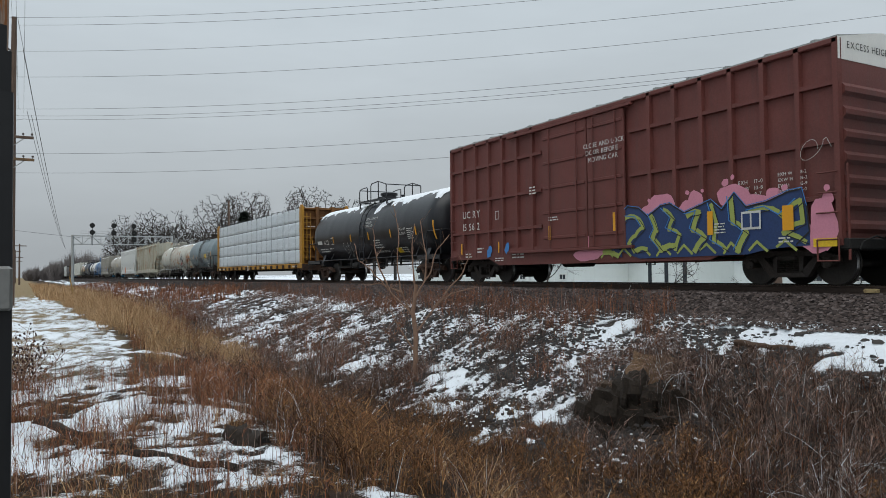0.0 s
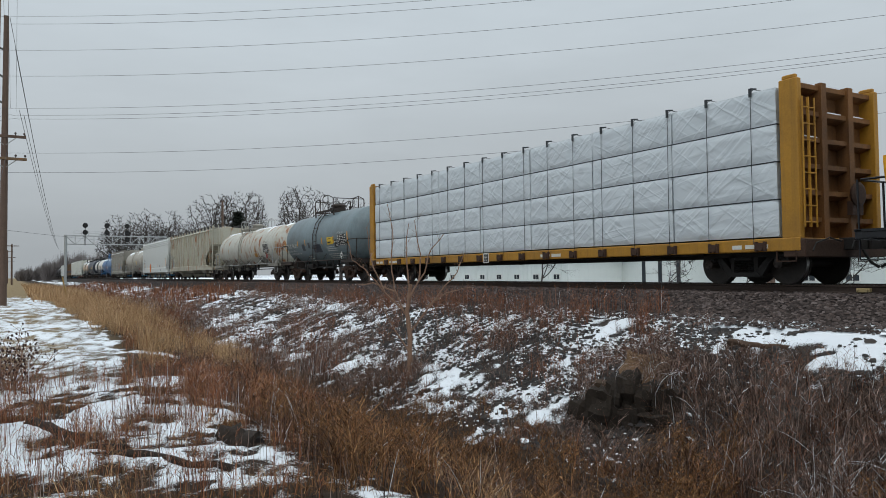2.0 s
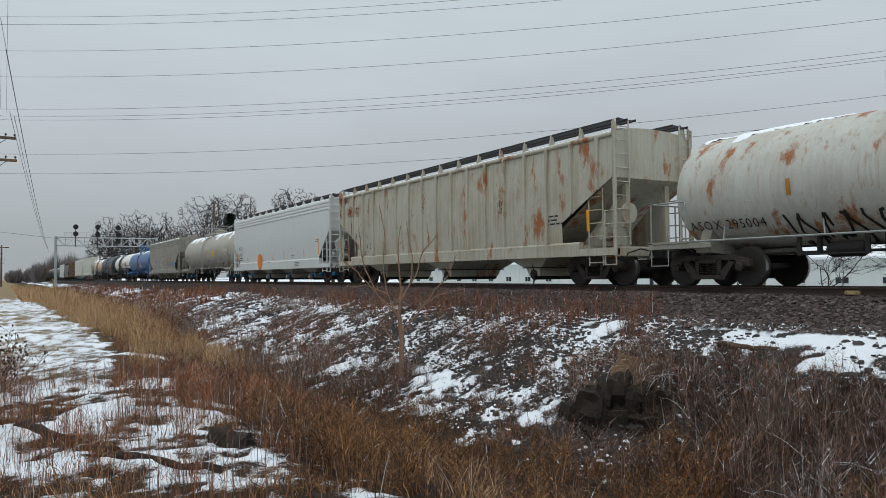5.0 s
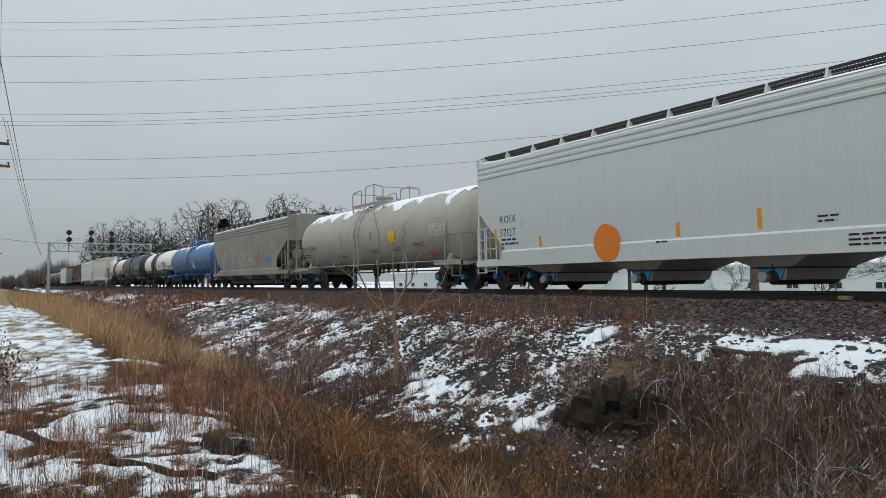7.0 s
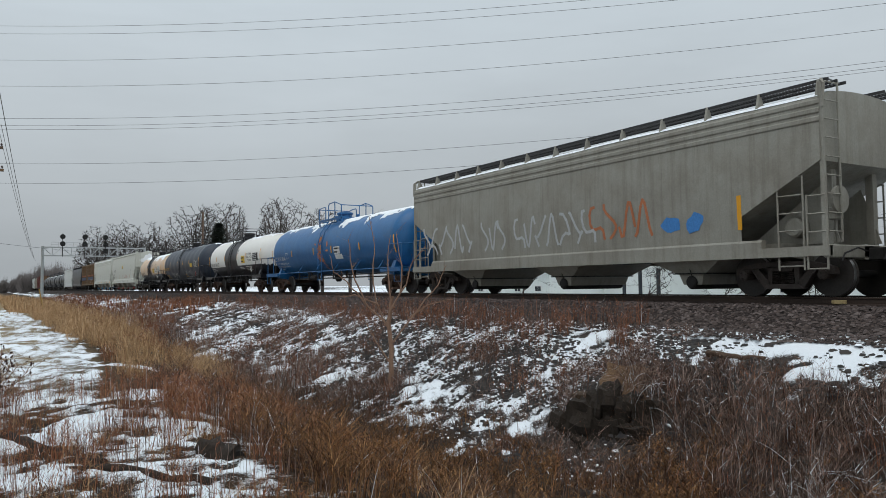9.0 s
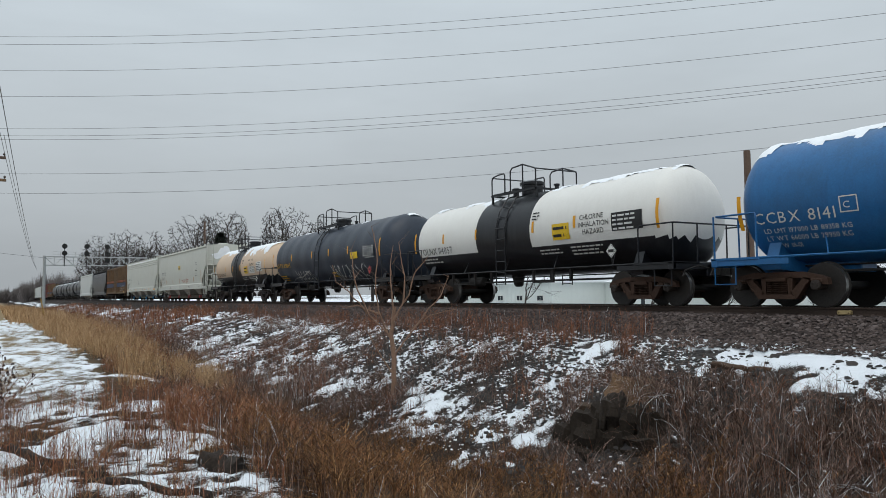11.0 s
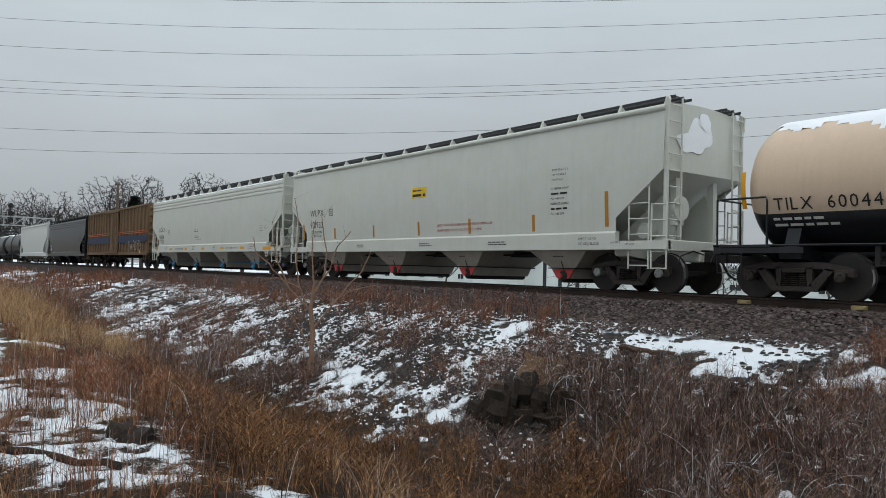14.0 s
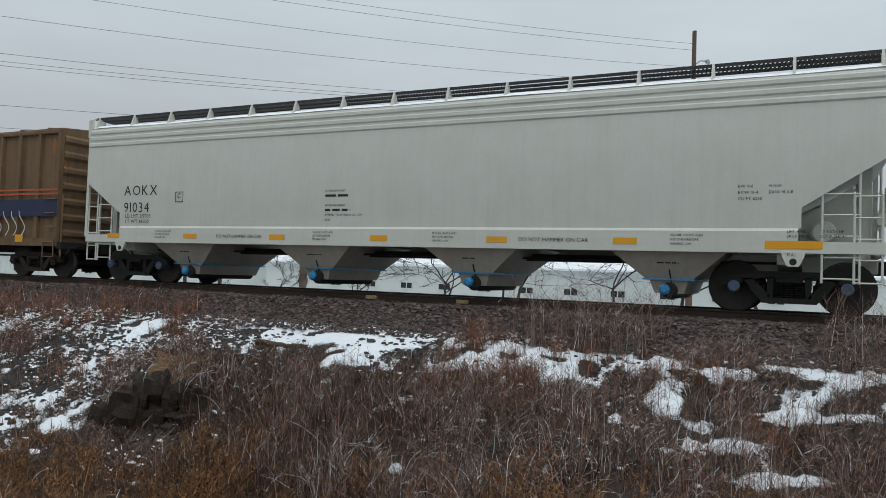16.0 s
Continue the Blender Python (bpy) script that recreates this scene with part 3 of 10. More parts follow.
def ground_material():
    m = bpy.data.materials.new("ground")
    m.use_nodes = True
    t = m.node_tree
    p = t.nodes["Principled BSDF"]
    co = node(t, "ShaderNodeTexCoord").outputs["Object"]
    sep = node(t, "ShaderNodeSeparateXYZ", {"Vector": co})
    n1 = node(t, "ShaderNodeTexNoise", {"Vector": co, "Scale": 0.9, "Detail": 8.0, "Roughness": 0.65}).outputs[0]
    n2 = node(t, "ShaderNodeTexNoise", {"Vector": co, "Scale": 14.0, "Detail": 6.0, "Roughness": 0.7}).outputs[0]
    # soil and dead are lowered: shade in the gaps between stems is painted in
    soil = mix(t, n2, (0.008, 0.006, 0.005), (0.04, 0.025, 0.016))
    dead = mix(t, n2, (0.012, 0.008, 0.005), (0.075, 0.043, 0.023))
    stone = mix(t, n2, (0.02, 0.018, 0.017), (0.085, 0.07, 0.062))
    col = mix(t, ramp(t, n1, 0.4, 0.6), soil, dead)
    onbank = ramp(t, sep.outputs[0], 7.5, 9.0)
    col = mix(t, onbank, col, mix(t, ramp(t, n1, 0.45, 0.62), stone, soil))
    bed = node(t, "ShaderNodeTexVoronoi", {"Vector": co, "Scale": 17.0, "Randomness": 1.0})
    pebble = mix(t, bed.outputs["Color"], (0.012, 0.010, 0.009), (0.07, 0.054, 0.048))
    tobed = math_node(t, "MULTIPLY", ramp(t, sep.outputs[0], 12.5, 12.7), ramp(t, math_node(t, "MULTIPLY", sep.outputs[0], -1.0), -18.7, -18.4))
    col = mix(t, tobed, col, pebble)
    lawn = math_node(t, "MULTIPLY", ramp(t, math_node(t, "MULTIPLY", sep.outputs[0], -1.0), -3.2, -1.5), ramp(t, sep.outputs[1], 17.0, 24.0))
    grass = mix(t, n2, (0.10, 0.07, 0.035), (0.36, 0.27, 0.15))
    col = mix(t, lawn, col, grass)
    sn = node(t, "ShaderNodeAttribute")
    sn.attribute_name = "snow"
    n3 = node(t, "ShaderNodeTexNoise", {"Vector": co, "Scale": 26.0, "Detail": 5.0, "Roughness": 0.75}).outputs[0]
    n4 = node(t, "ShaderNodeTexNoise", {"Vector": co, "Scale": 4.0, "Detail": 6.0, "Roughness": 0.7}).outputs[0]
    s = math_node(t, "ADD", sn.outputs["Fac"], math_node(t, "MULTIPLY", math_node(t, "SUBTRACT", n3, 0.5), 1.1))
    s = math_node(t, "ADD", s, math_node(t, "MULTIPLY", math_node(t, "SUBTRACT", n4, 0.5), 0.5))
    fac = ramp(t, s, 0.0, 0.16)
    white = mix(t, n1, (0.74, 0.79, 0.84), (0.86, 0.89, 0.92))
    col = mix(t, fac, col, white)
    t.links.new(col, p.inputs["Base Color"])
    p.inputs["Roughness"].default_value = 0.9
    p.inputs["Specular IOR Level"].default_value = 0.2
    h = math_node(t, "ADD", math_node(t, "MULTIPLY", n2, 0.8), math_node(t, "MULTIPLY", fac, 0.5))
    h = math_node(t, "ADD", h, math_node(t, "MULTIPLY", math_node(t, "MULTIPLY", bed.outputs["Distance"], tobed), 1.2))
    b = node(t, "ShaderNodeBump", {"Strength": 0.8, "Distance": 0.05, "Height": h})
    t.links.new(b.outputs[0], p.inputs["Normal"])
    return m


make_ground()


def make_track():
    prof = [(-0.07, -0.17), (0.07, -0.17), (0.07, -0.155), (0.012, -0.13), (0.012, -0.045), (0.037, -0.035), (0.037, -0.004), (0.03, 0.0), (-0.03, 0.0),
            (-0.037, -0.004), (-0.037, -0.035), (-0.012, -0.045), (-0.012, -0.13), (-0.07, -0.155)]
    for side in (-1, 1):
        g = Geo()
        for a, b in zip([-300, -40, 40, 160, 500], [-40, 40, 160, 500, 1400]):
            g.prism([(TRACK_X + side * 0.7535 + px, pz) for px, pz in prof], "y", a, b)
        for k, f in enumerate(g.f):
            if len(f) == 4 and all(g.v[i][2] > -0.0005 for i in f):
                g.s[k] = 1
        tagged(part("rail", g, ["rail_side", "bright_steel"]), "rusty steel rail with a bright worn head", "rail", "rails of the track", "structure")
    me = mesh_of("tie", Geo().box(-1.3, 1.3, -0.115, 0.115, -0.2, 0.0, c=0.012), "tie_wood")
    rnd = random.Random(5)
    for k in range(150):
        ob = tagged(new("tie", me), "weathered dark wooden tie half buried in ballast", "tie", "ties under the rails", "structure")
        ob.matrix_basis = pose(TRACK_X + rnd.uniform(-0.03, 0.03), -12 + 0.5 * k, -0.172, 0, 0, rnd.uniform(-1, 1))
    g = Geo()
    for k in range(650):
        y = 63 + 0.5 * k
        g.box(TRACK_X - 1.3, TRACK_X + 1.3, y - 0.115, y + 0.115, -0.37, -0.172)
    tagged(part("tie_row", g, "tie_wood"), "row of weathered dark wooden ties", "ties", kind="stuff")
    for y in (8.62, 6.3):
        g = Geo().box(-0.09, 0.0, -0.14, 0.14, -0.145, -0.06, c=0.01).tube([(-0.05, -0.1, -0.1), (-0.13, -0.1, -0.1)], 0.018).tube([(-0.05, 0.1, -0.1), (-0.13, 0.1, -0.1)], 0.018)
        ob = tagged(part("joint_bar", g, "yellow_mark"), "yellow-painted joint bar bolted to the rail", "joint bar", "painted joint bars")
        ob.matrix_basis = pose(TRACK_X - 0.7535 - 0.012, y, 0)


make_track()


# ---------------- running gear, shared by all wagons ----------------
SPEED, WHEEL_R = 15.79, 0.4572
MOVING, ROLLING = [], []


def wheelset_geo(n=28):
    g = Geo()
    for s in (-1, 1):
        prof = [(0.815, 0.10), (0.815, 0.36), (0.818, 0.43), (0.812, 0.4572), (0.72, 0.462), (0.70, 0.487), (0.683, 0.487), (0.68, 0.43), (0.69, 0.36), (0.735, 0.2), (0.72, 0.1)]
        g.lathe([(s * a, r) for a, r in prof], "x", n=n)
        for k, f in enumerate(g.f):
            rr = [math.hypot(g.v[i][1], g.v[i][2]) for i in f]
            if min(rr) > 0.45 and max(rr) < 0.47:
                g.s[k] = 1
        g.lathe([(s * 0.8, 0.085), (s * 1.08, 0.085), (s * 1.09, 0.105), (s * 1.15, 0.105), (s * 1.165, 0.08)], "x", n=14, slot=2)
        for k in range(3 if n > 16 else 0):
            a = 2 * math.pi * k / 3
            g.lathe([(s * 1.165, 0.022), (s * 1.19, 0.022)], "x", (0, 0.06 * math.cos(a), 0.06 * math.sin(a)), 6, slot=2)
    g.lathe([(-0.75, 0.085), (0.75, 0.085)], "x", n=12)
    return g


def truck_geo(slot=0, coils=6):
    """Two cast side frames, bolster, springs; the truck's middle is the origin, z from the rail head."""
    g = Geo()
    for s in (-1, 1):
        a, b = sorted((s * 0.93, s * 1.07))
        g.prism([(-1.12, 0.47), (-1.10, 0.60), (-0.95, 0.66), (-0.55, 0.74), (0.55, 0.74), (0.95, 0.66), (1.10, 0.60), (1.12, 0.47), (0.98, 0.47), (0.93, 0.56), (0.84, 0.57),
                 (0.72, 0.57), (0.5, 0.615), (-0.5, 0.615), (-0.72, 0.57), (-0.84, 0.57), (-0.93, 0.56), (-0.98, 0.47)], "x", a, b, slot)
        for q in (-1, 1):
            g.prism([(q * 0.76, 0.60), (q * 0.60, 0.62), (q * 0.30, 0.30), (q * 0.36, 0.17), (q * 0.44, 0.18)], "x", a, b, slot)
            g.prism([(q * 0.34, 0.25), (q * 0.26, 0.25), (q * 0.24, 0.64), (q * 0.36, 0.64)], "x", a, b, slot)
            g.box(*sorted((s * 0.9, s * 1.09)), q * 0.889 - 0.13, q * 0.889 + 0.13, 0.50, 0.60, slot, 0.02)
            g.tube([(s * 1.075, q * 0.55, 0.33), (s * 1.075, q * 0.66, 0.5)], 0.02, 6, slot)
        g.prism([(-0.44, 0.17), (0.44, 0.17), (0.36, 0.27), (-0.36, 0.27)], "x", *sorted((s * 0.88, s * 1.1)), slot)
        for yy in (-0.17, 0.0, 0.17):
            for zz in range(coils):
                g.lathe([(0.28 + zz * 0.042, 0.055), (0.292 + zz * 0.042, 0.074), (0.304 + zz * 0.042, 0.055)], "z", (s * 1.04, yy, 0), 10, slot)
        g.box(*sorted((s * 0.86, s * 1.12)), -0.22, 0.22, 0.53, 0.625, slot, 0.02)
        g.box(*sorted((s * 0.84, s * 0.9)), -0.27, 0.27, 0.24, 0.56, slot)
    g.box(-1.0, 1.0, -0.17, 0.17, 0.50, 0.70, slot, 0.03)
    g.lathe([(0.66, 0.2), (0.78, 0.2)], "z", n=16, slot=slot)
    g.tube([(-0.78, -0.52, 0.36), (0.78, -0.52, 0.36)], 0.035, 6, slot)
    g.tube([(-0.78, 0.52, 0.36), (0.78, 0.52, 0.36)], 0.035, 6, slot)
    for s in (-1, 1):
        for q in (-1, 1):
            g.box(s * 0.78 - 0.06, s * 0.78 + 0.06, q * 0.425 - 0.04, q * 0.425 + 0.04, 0.25, 0.52, slot, 0.01)
    g.v = [(v[0], v[1] * 1.028, v[2]) for v in g.v]
    return g


WHEELS = {k: mesh_of("wheelset", wheelset_geo(), ["wheel_steel", "bright_steel", k], 30) for k in ("truck_steel", "cap_blue", "galv", "hub_blue")}
TRUCKS = {k: mesh_of("truck", truck_geo(), k, 25) for k in ("truck_steel", "truck_rust", "under_black")}
FAR_WHEEL = mesh_of("wheelset", wheelset_geo(12), ["wheel_steel", "bright_steel", "truck_steel"], 30)
FAR_TRUCK = mesh_of("truck", truck_geo(0, 1), "truck_steel", 25)
AXLE = 0.914      # half the wheelbase


def add_trucks(car, ys, frame_mat="truck_steel", cap="truck_steel", rolls=True):
    for y in ys:
        t = new("truck", TRUCKS[frame_mat] if rolls else FAR_TRUCK)
        t.parent, t.location = car, (0, y, 0)
        for q in (-1, 1):
            w = new("wheelset", WHEELS[cap] if rolls else FAR_WHEEL)
            w.parent, w.location = t, (0, q * AXLE, WHEEL_R)
            if rolls:
                ROLLING.append((w, q * AXLE))


def couplers(car, L, z=0.86, mat="under_black"):
    for s in (-1, 1):
        e = s * L / 2
        g = Geo().box(-0.13, 0.13, *sorted((e - s * 1.0, e - s * 0.28)), z - 0.13, z + 0.13, c=0.02)
        g.prism([(-0.08, e - s * 0.3), (0.08, e - s * 0.3), (0.16, e - s * 0.1), (0.15, e + s * 0.06), (0.03, e + s * 0.06), (0.05, e - s * 0.08), (-0.1, e - s * 0.02), (-0.16, e - s * 0.1)], "z", z - 0.13, z + 0.13)
        g.tube([(0.3, e - s * 0.4, z - 0.05), (0.32, e - s * 0.2, z - 0.4), (0.3, e - s * 0.02, z - 0.5)], 0.03, 6)
        g.tube([(-0.3, e - s * 0.45, z + 0.05), (-0.75, e - s * 0.42, z + 0.12), (-1.25, e - s * 0.40, z + 0.0), (-1.35, e - s * 0.40, z - 0.15)], 0.018, 5)
        part("coupler", g, mat, car)


def ladder(geo, x, y0, y1, z0, z1, step=0.38, r=0.018, slot=0):
    for y in (y0, y1):
        geo.tube([(x, y, z0), (x, y, z1)], r * 1.3, 6, slot)
    z = z0 + 0.08
    while z < z1:
        geo.tube([(x, y0, z), (x, y1, z)], r, 5, slot)
        z += step


# ---------------- tank wagons ----------------
def tank_car(label, L, R, zc, mats, slots, letters, top=0.0, inset=2.05, shell=None, frame_mat="truck_steel", snow=0.0, metal="black_paint", rail_mat="black_paint",
             stripes=(), stripe_mat="reflector", split=None, cap="truck_steel", snow_seed=1, rolls=True, rings=6, stuff=True, bare=0.0, jacket=False, nominal=None, stripe_z=2.1, deck=1.75):
    """slots(y, z) gives a face's material slot. top: the manway's place along the car. snow: how much lies on it. Local y runs from the leading end (-) back."""
    car = thing("tank_car", label, "tank car", "wagons of the freight train")
    S = shell or L - 1.75
    a = S / 2
    head = R * 0.52
    prof = [(-a + head * (1 - math.cos(t)), R * math.sin(t)) for t in np.linspace(0.10, math.pi / 2, 9)]
    ys = list(np.linspace(-a + head, a - head, max(8, int((S - 2 * head) / 0.22))))
    prof += [(y, R) for y in ys[1:]]
    prof += [(a - head * (1 - math.cos(t)), R * math.sin(t)) for t in np.linspace(math.pi / 2, 0.10, 9)[1:]]
    n = 56
    g = Geo()
    angs = [2 * math.pi * k / n for k in range(n)]
    if split is not None:
        t0 = math.asin((split - zc) / R)
        for target in (t0 % (2 * math.pi), (math.pi - t0) % (2 * math.pi)):
            k = min(range(n), key=lambda i: abs(angs[i] - target))
            angs[k] = target
    seams = [(-a + head) + (S - 2 * head) * (k + 1) / (rings + 1) for k in range(rings)]
    v = []
    for y, r in prof:
        sag = min((abs(y - q) for q in seams), default=9)
        rr = r + (0.008 if sag < 0.12 and r > R * 0.99 else 0.0)
        if jacket and r > R * 0.99:
            rr += 0.03 * abs(math.sin(y * 2.1)) ** 0.6
        v += [(rr * math.cos(t), y, zc + rr * math.sin(t)) for t in angs]
    f, sl = [], []
    for i in range(len(prof) - 1):
        for k in range(n):
            j = (k + 1) % n
            f.append((i * n + k, i * n + j, i * n + n + j, i * n + n + k))
            zm = zc + prof[i][1] * (math.sin(angs[k]) + math.sin(angs[j])) / 2
            sl.append(slots((prof[i][0] + prof[i + 1][0]) / 2, zm))
    f += [tuple(reversed(range(n))), tuple(range((len(prof) - 1) * n, len(prof) * n))]
    sl += [slots(-a, zc), slots(a, zc)]
    g.v, g.f, g.s = v, f, sl
    part("tank", g, mats, car, smooth=30)
    # stub sills, bolsters, saddles, end platforms
    tc = L / 2 - inset
    for s in (-1, 1):
        e = L / 2 - 0.55
        g = Geo().box(-0.28, 0.28, *sorted((s * e, s * (tc - 1.4))), 0.72, 1.02, c=0.02)
        g.prism([(-1.25, 0.98), (-1.2, 0.80), (-0.3, 0.72), (0.3, 0.72), (1.2, 0.80), (1.25, 0.98)], "y", s * tc - 0.22, s * tc + 0.22)
        g.prism([(-1.2, 0.98), (1.2, 0.98), (1.02, zc - R * 0.62), (-1.02, zc - R * 0.62)], "y", s * tc - 0.14, s * tc + 0.14)
        part("saddle", g, metal, car)
        g = Geo().box(-1.5, 1.5, *sorted((s * e, s * (e - 0.16))), 0.88, 1.08, c=0.02).box(-1.5, -0.55, *sorted((s * e, s * (e - 1.25))), 1.03, 1.08).box(0.55, 1.5, *sorted((s * e, s * (e - 1.25))), 1.03, 1.08)
        g.box(-1.48, -1.38, *sorted((s * e, s * (e - 1.9))), 0.9, 1.03, c=0.01).box(1.38, 1.48, *sorted((s * e, s * (e - 1.9))), 0.9, 1.03, c=0.01)
        part("end_sill", g, metal, car)
        g = Geo()
        h = 1.08 + 0.95
        g.tube([(-1.44, s * (e - 1.15), 1.08), (-1.44, s * (e - 1.15), h - 0.08), (-1.40, s * (e - 1.1), h), (-1.40, s * (e - 0.1), h), (-1.3, s * (e - 0.04), h), (1.3, s * (e - 0.04), h), (1.4, s * (e - 0.1), h), (1.4, s * (e - 1.1), h), (1.44, s * (e - 1.15), h - 0.08), (1.44, s * (e - 1.15), 1.08)], 0.022, 6)
        for x in (-1.42, -0.55, 0.55, 1.42):
            g.tube([(x, s * (e - 0.05), 1.0), (x, s * (e - 0.04), h)], 0.022, 6)
        for x in (-1.46, 1.46):
            g.tube([(x, s * (e - 0.08), 1.0), (x, s * (e - 0.08), 0.5), (x, s * (e - 0.62), 0.5), (x, s * (e - 0.62), 1.0)], 0.018, 5)
        part("end_railing", g, rail_mat, car)
    # long handrails low on both flanks, with stays
    for s in (-1, 1):
        g = Geo()
        x = s * 1.46
        g.tube([(x, -L / 2 + 1.7, 1.06), (x, L / 2 - 1.7, 1.06)], 0.024, 6)
        y = -L / 2 + 2.6
        while y < L / 2 - 2.4:
            g.tube([(x, y, 1.06), (s * R * 0.78, y + 0.28, zc - R * 0.60)], 0.016, 5)
            y += 2.4
        part("handrail", g, rail_mat, car)
    # ladder and platform round the manway
    zt = zc + R
    for s in (-1, 1):
        g = Geo()
        x = s * (R * 0.98)
        g.tube([(x + s * 0.06, top - 0.25, 0.62), (x + s * 0.06, top - 0.25, zc + 0.2), (s * R * 0.9, top - 0.25, zc + R * 0.55), (s * R * 0.62, top - 0.25, zt - 0.1), (s * R * 0.6, top - 0.25, zt + 0.1)], 0.022, 5)
        g.tube([(x + s * 0.06, top + 0.25, 0.62), (x + s * 0.06, top + 0.25, zc + 0.2), (s * R * 0.9, top + 0.25, zc + R * 0.55), (s * R * 0.62, top + 0.25, zt - 0.1), (s * R * 0.6, top + 0.25, zt + 0.1)], 0.022, 5)
        z = 0.66
        while z < zt - 0.1:
            q = (z - zc) / R
            xx = x + s * 0.06 if q < 0.13 else s * (R + 0.07) * math.sqrt(max(0.05, 1 - q * q))
            g.tube([(xx, top - 0.25, z), (xx, top + 0.25, z)], 0.016, 5)
            z += 0.36
        part("ladder", g, metal, car)
    g = Geo()
    pz, hx, hy = zt + 0.05, R * 0.62, deck * 0.77
    for x in (-hx, hx):
        g.box(x - 0.05, x + 0.05, top - hy, top + hy, pz - 0.06, pz)
    for x0, x1 in ((-hx, -0.5), (0.5, hx)):
        for k in range(26):
            y = top - hy + 2 * hy * k / 25
            g.box(x0, x1, y - 0.012, y + 0.012, pz, pz + 0.035)
    for y in (top - hy, top + hy):
        g.box(-hx, hx, y - 0.04, y + 0.04, pz - 0.06, pz)
        g.box(-hx, -hx + 0.06, y - 0.03, y + 0.03, zt - 0.25, pz)
        g.box(hx - 0.06, hx, y - 0.03, y + 0.03, zt - 0.25, pz)
    part("platform", g, metal, car)
    for x in (-hx, hx):
        for y0, y1, hh, drop in ((top + hy * 0.38, top + hy, 0.66, 0.0), (top - hy, top + hy * 0.12, 0.82, 0.2)):
            g = Geo().tube([(x, y0, pz), (x, y0, pz + hh - drop - 0.06), (x, y0 + 0.06, pz + hh - drop), (x, (y0 + y1) / 2, pz + hh), (x, y1 - 0.1, pz + hh - 0.04), (x, y1, pz + hh - 0.14), (x, y1, pz)], 0.026, 6)
            if drop:
                g.tube([(x, (y0 + y1) / 2, pz), (x, (y0 + y1) / 2, pz + hh)], 0.026, 6)
            part("railing", g, rail_mat, car)
    for y in (top - hy, top + hy):
        g = Geo().tube([(-hx, y, pz + (0.6 if y > top else 0.6)), (hx, y, pz + 0.6)], 0.022, 5)
        part("railing", g, rail_mat, car)
    g = Geo().lathe([(zt - 0.1, 0.36), (zt + 0.30, 0.36), (zt + 0.31, 0.42), (zt + 0.40, 0.42), (zt + 0.45, 0.3)], "z", (0, top + 0.05, 0), 20)
    g.lathe([(zt - 0.1, 0.1), (zt + 0.22, 0.1), (zt + 0.24, 0.16), (zt + 0.3, 0.16), (zt + 0.34, 0.08)], "z", (0, top + 0.95, 0), 12)
    g.lathe([(zt - 0.1, 0.07), (zt + 0.2, 0.07), (zt + 0.22, 0.1), (zt + 0.27, 0.1)], "z", (0.3, top - 0.85, 0), 10)
    part("manway", g, metal, car, smooth=30)
    # outlet valve, brake gear and pipes beneath
    g = Geo().lathe([(zc - R - 0.34, 0.10), (zc - R - 0.28, 0.16), (zc - R - 0.08, 0.2), (zc - R + 0.1, 0.26)], "z", (0, top + 0.9, 0), 12)
    g.tube([(-0.7, -tc + 1.2, 0.74), (-0.7, tc - 1.2, 0.74)], 0.03, 6)
    g.tube([(-0.35, -tc, 0.88), (-0.35, tc, 0.88)], 0.02, 5)
    g.lathe([(top + 1.9, 0.13), (top + 1.95, 0.16), (top + 2.6, 0.16), (top + 2.65, 0.13)], "y", (-0.75, 0, 0.78), 12)
    for y in (top - 2.6, top - 1.7, top + 1.5, top + 2.9):
        g.box(-1.42, -1.36, y - 0.04, y + 0.04, 0.66, 1.06)
        g.box(-0.74, -0.66, y - 0.04, y + 0.04, 0.7, zc - R + 0.2)
    g.tube([(-1.39, top - 2.6, 0.68), (-1.39, top - 1.7, 0.68)], 0.02, 5)
    g.tube([(-1.39, top + 1.5, 0.68), (-1.39, top + 2.9, 0.68)], 0.02, 5)
    part("brake_gear", g, "under_black", car)
    couplers(car, L)
    add_trucks(car, (-tc, tc), frame_mat, cap, rolls)
    if snow > 0:
        sg = Geo()
        half = 62.0
        ny, na = int(S / 0.09), 44
        yy, aa = np.meshgrid(np.linspace(-a + 0.05, a - 0.05, ny), np.radians(np.linspace(-half, half, na)), indexing="ij")
        nz = fbm(yy + 37 * snow_seed, aa * R * 0.6, 0.7, 71 + snow_seed, 5)
        cover = snow - np.abs(np.degrees(aa)) / half + 1.5 * (nz - 0.5) - 1.6 * (np.abs(yy - top) < 0.8) - bare
        rad = np.where(np.abs(yy) > a - head, R * np.sqrt(np.clip(1 - ((np.abs(yy) - (a - head)) / head) ** 2, 0, 1)), R)
        lift = np.clip(cover, -0.08, 0.3) * 0.16
        rr = rad + 0.004 + lift
        co = np.stack([rr * np.sin(aa), yy, zc + rr * np.cos(aa)], -1).reshape(-1, 3)
        keep = cover > -0.05
        ok = keep[:-1, :-1] & keep[1:, :-1] & keep[:-1, 1:] & keep[1:, 1:] & (np.abs(yy[:-1, :-1]) < a - head * 0.62)
        i, j = np.nonzero(ok)
        q = i * na + j
        quads = np.stack([q, q + 1, q + na + 1, q + na], 1)
        used, inv = np.unique(quads, return_inverse=True)
        sg.v = [tuple(p) for p in co[used]]
        sg.f = [tuple(p) for p in inv.reshape(-1, 4)]
        sg.s = [0] * len(sg.f)
        if sg.f:
            tagged(part("snow", sg, "snow", car, "thin crusted snow", smooth=50), kind="stuff")
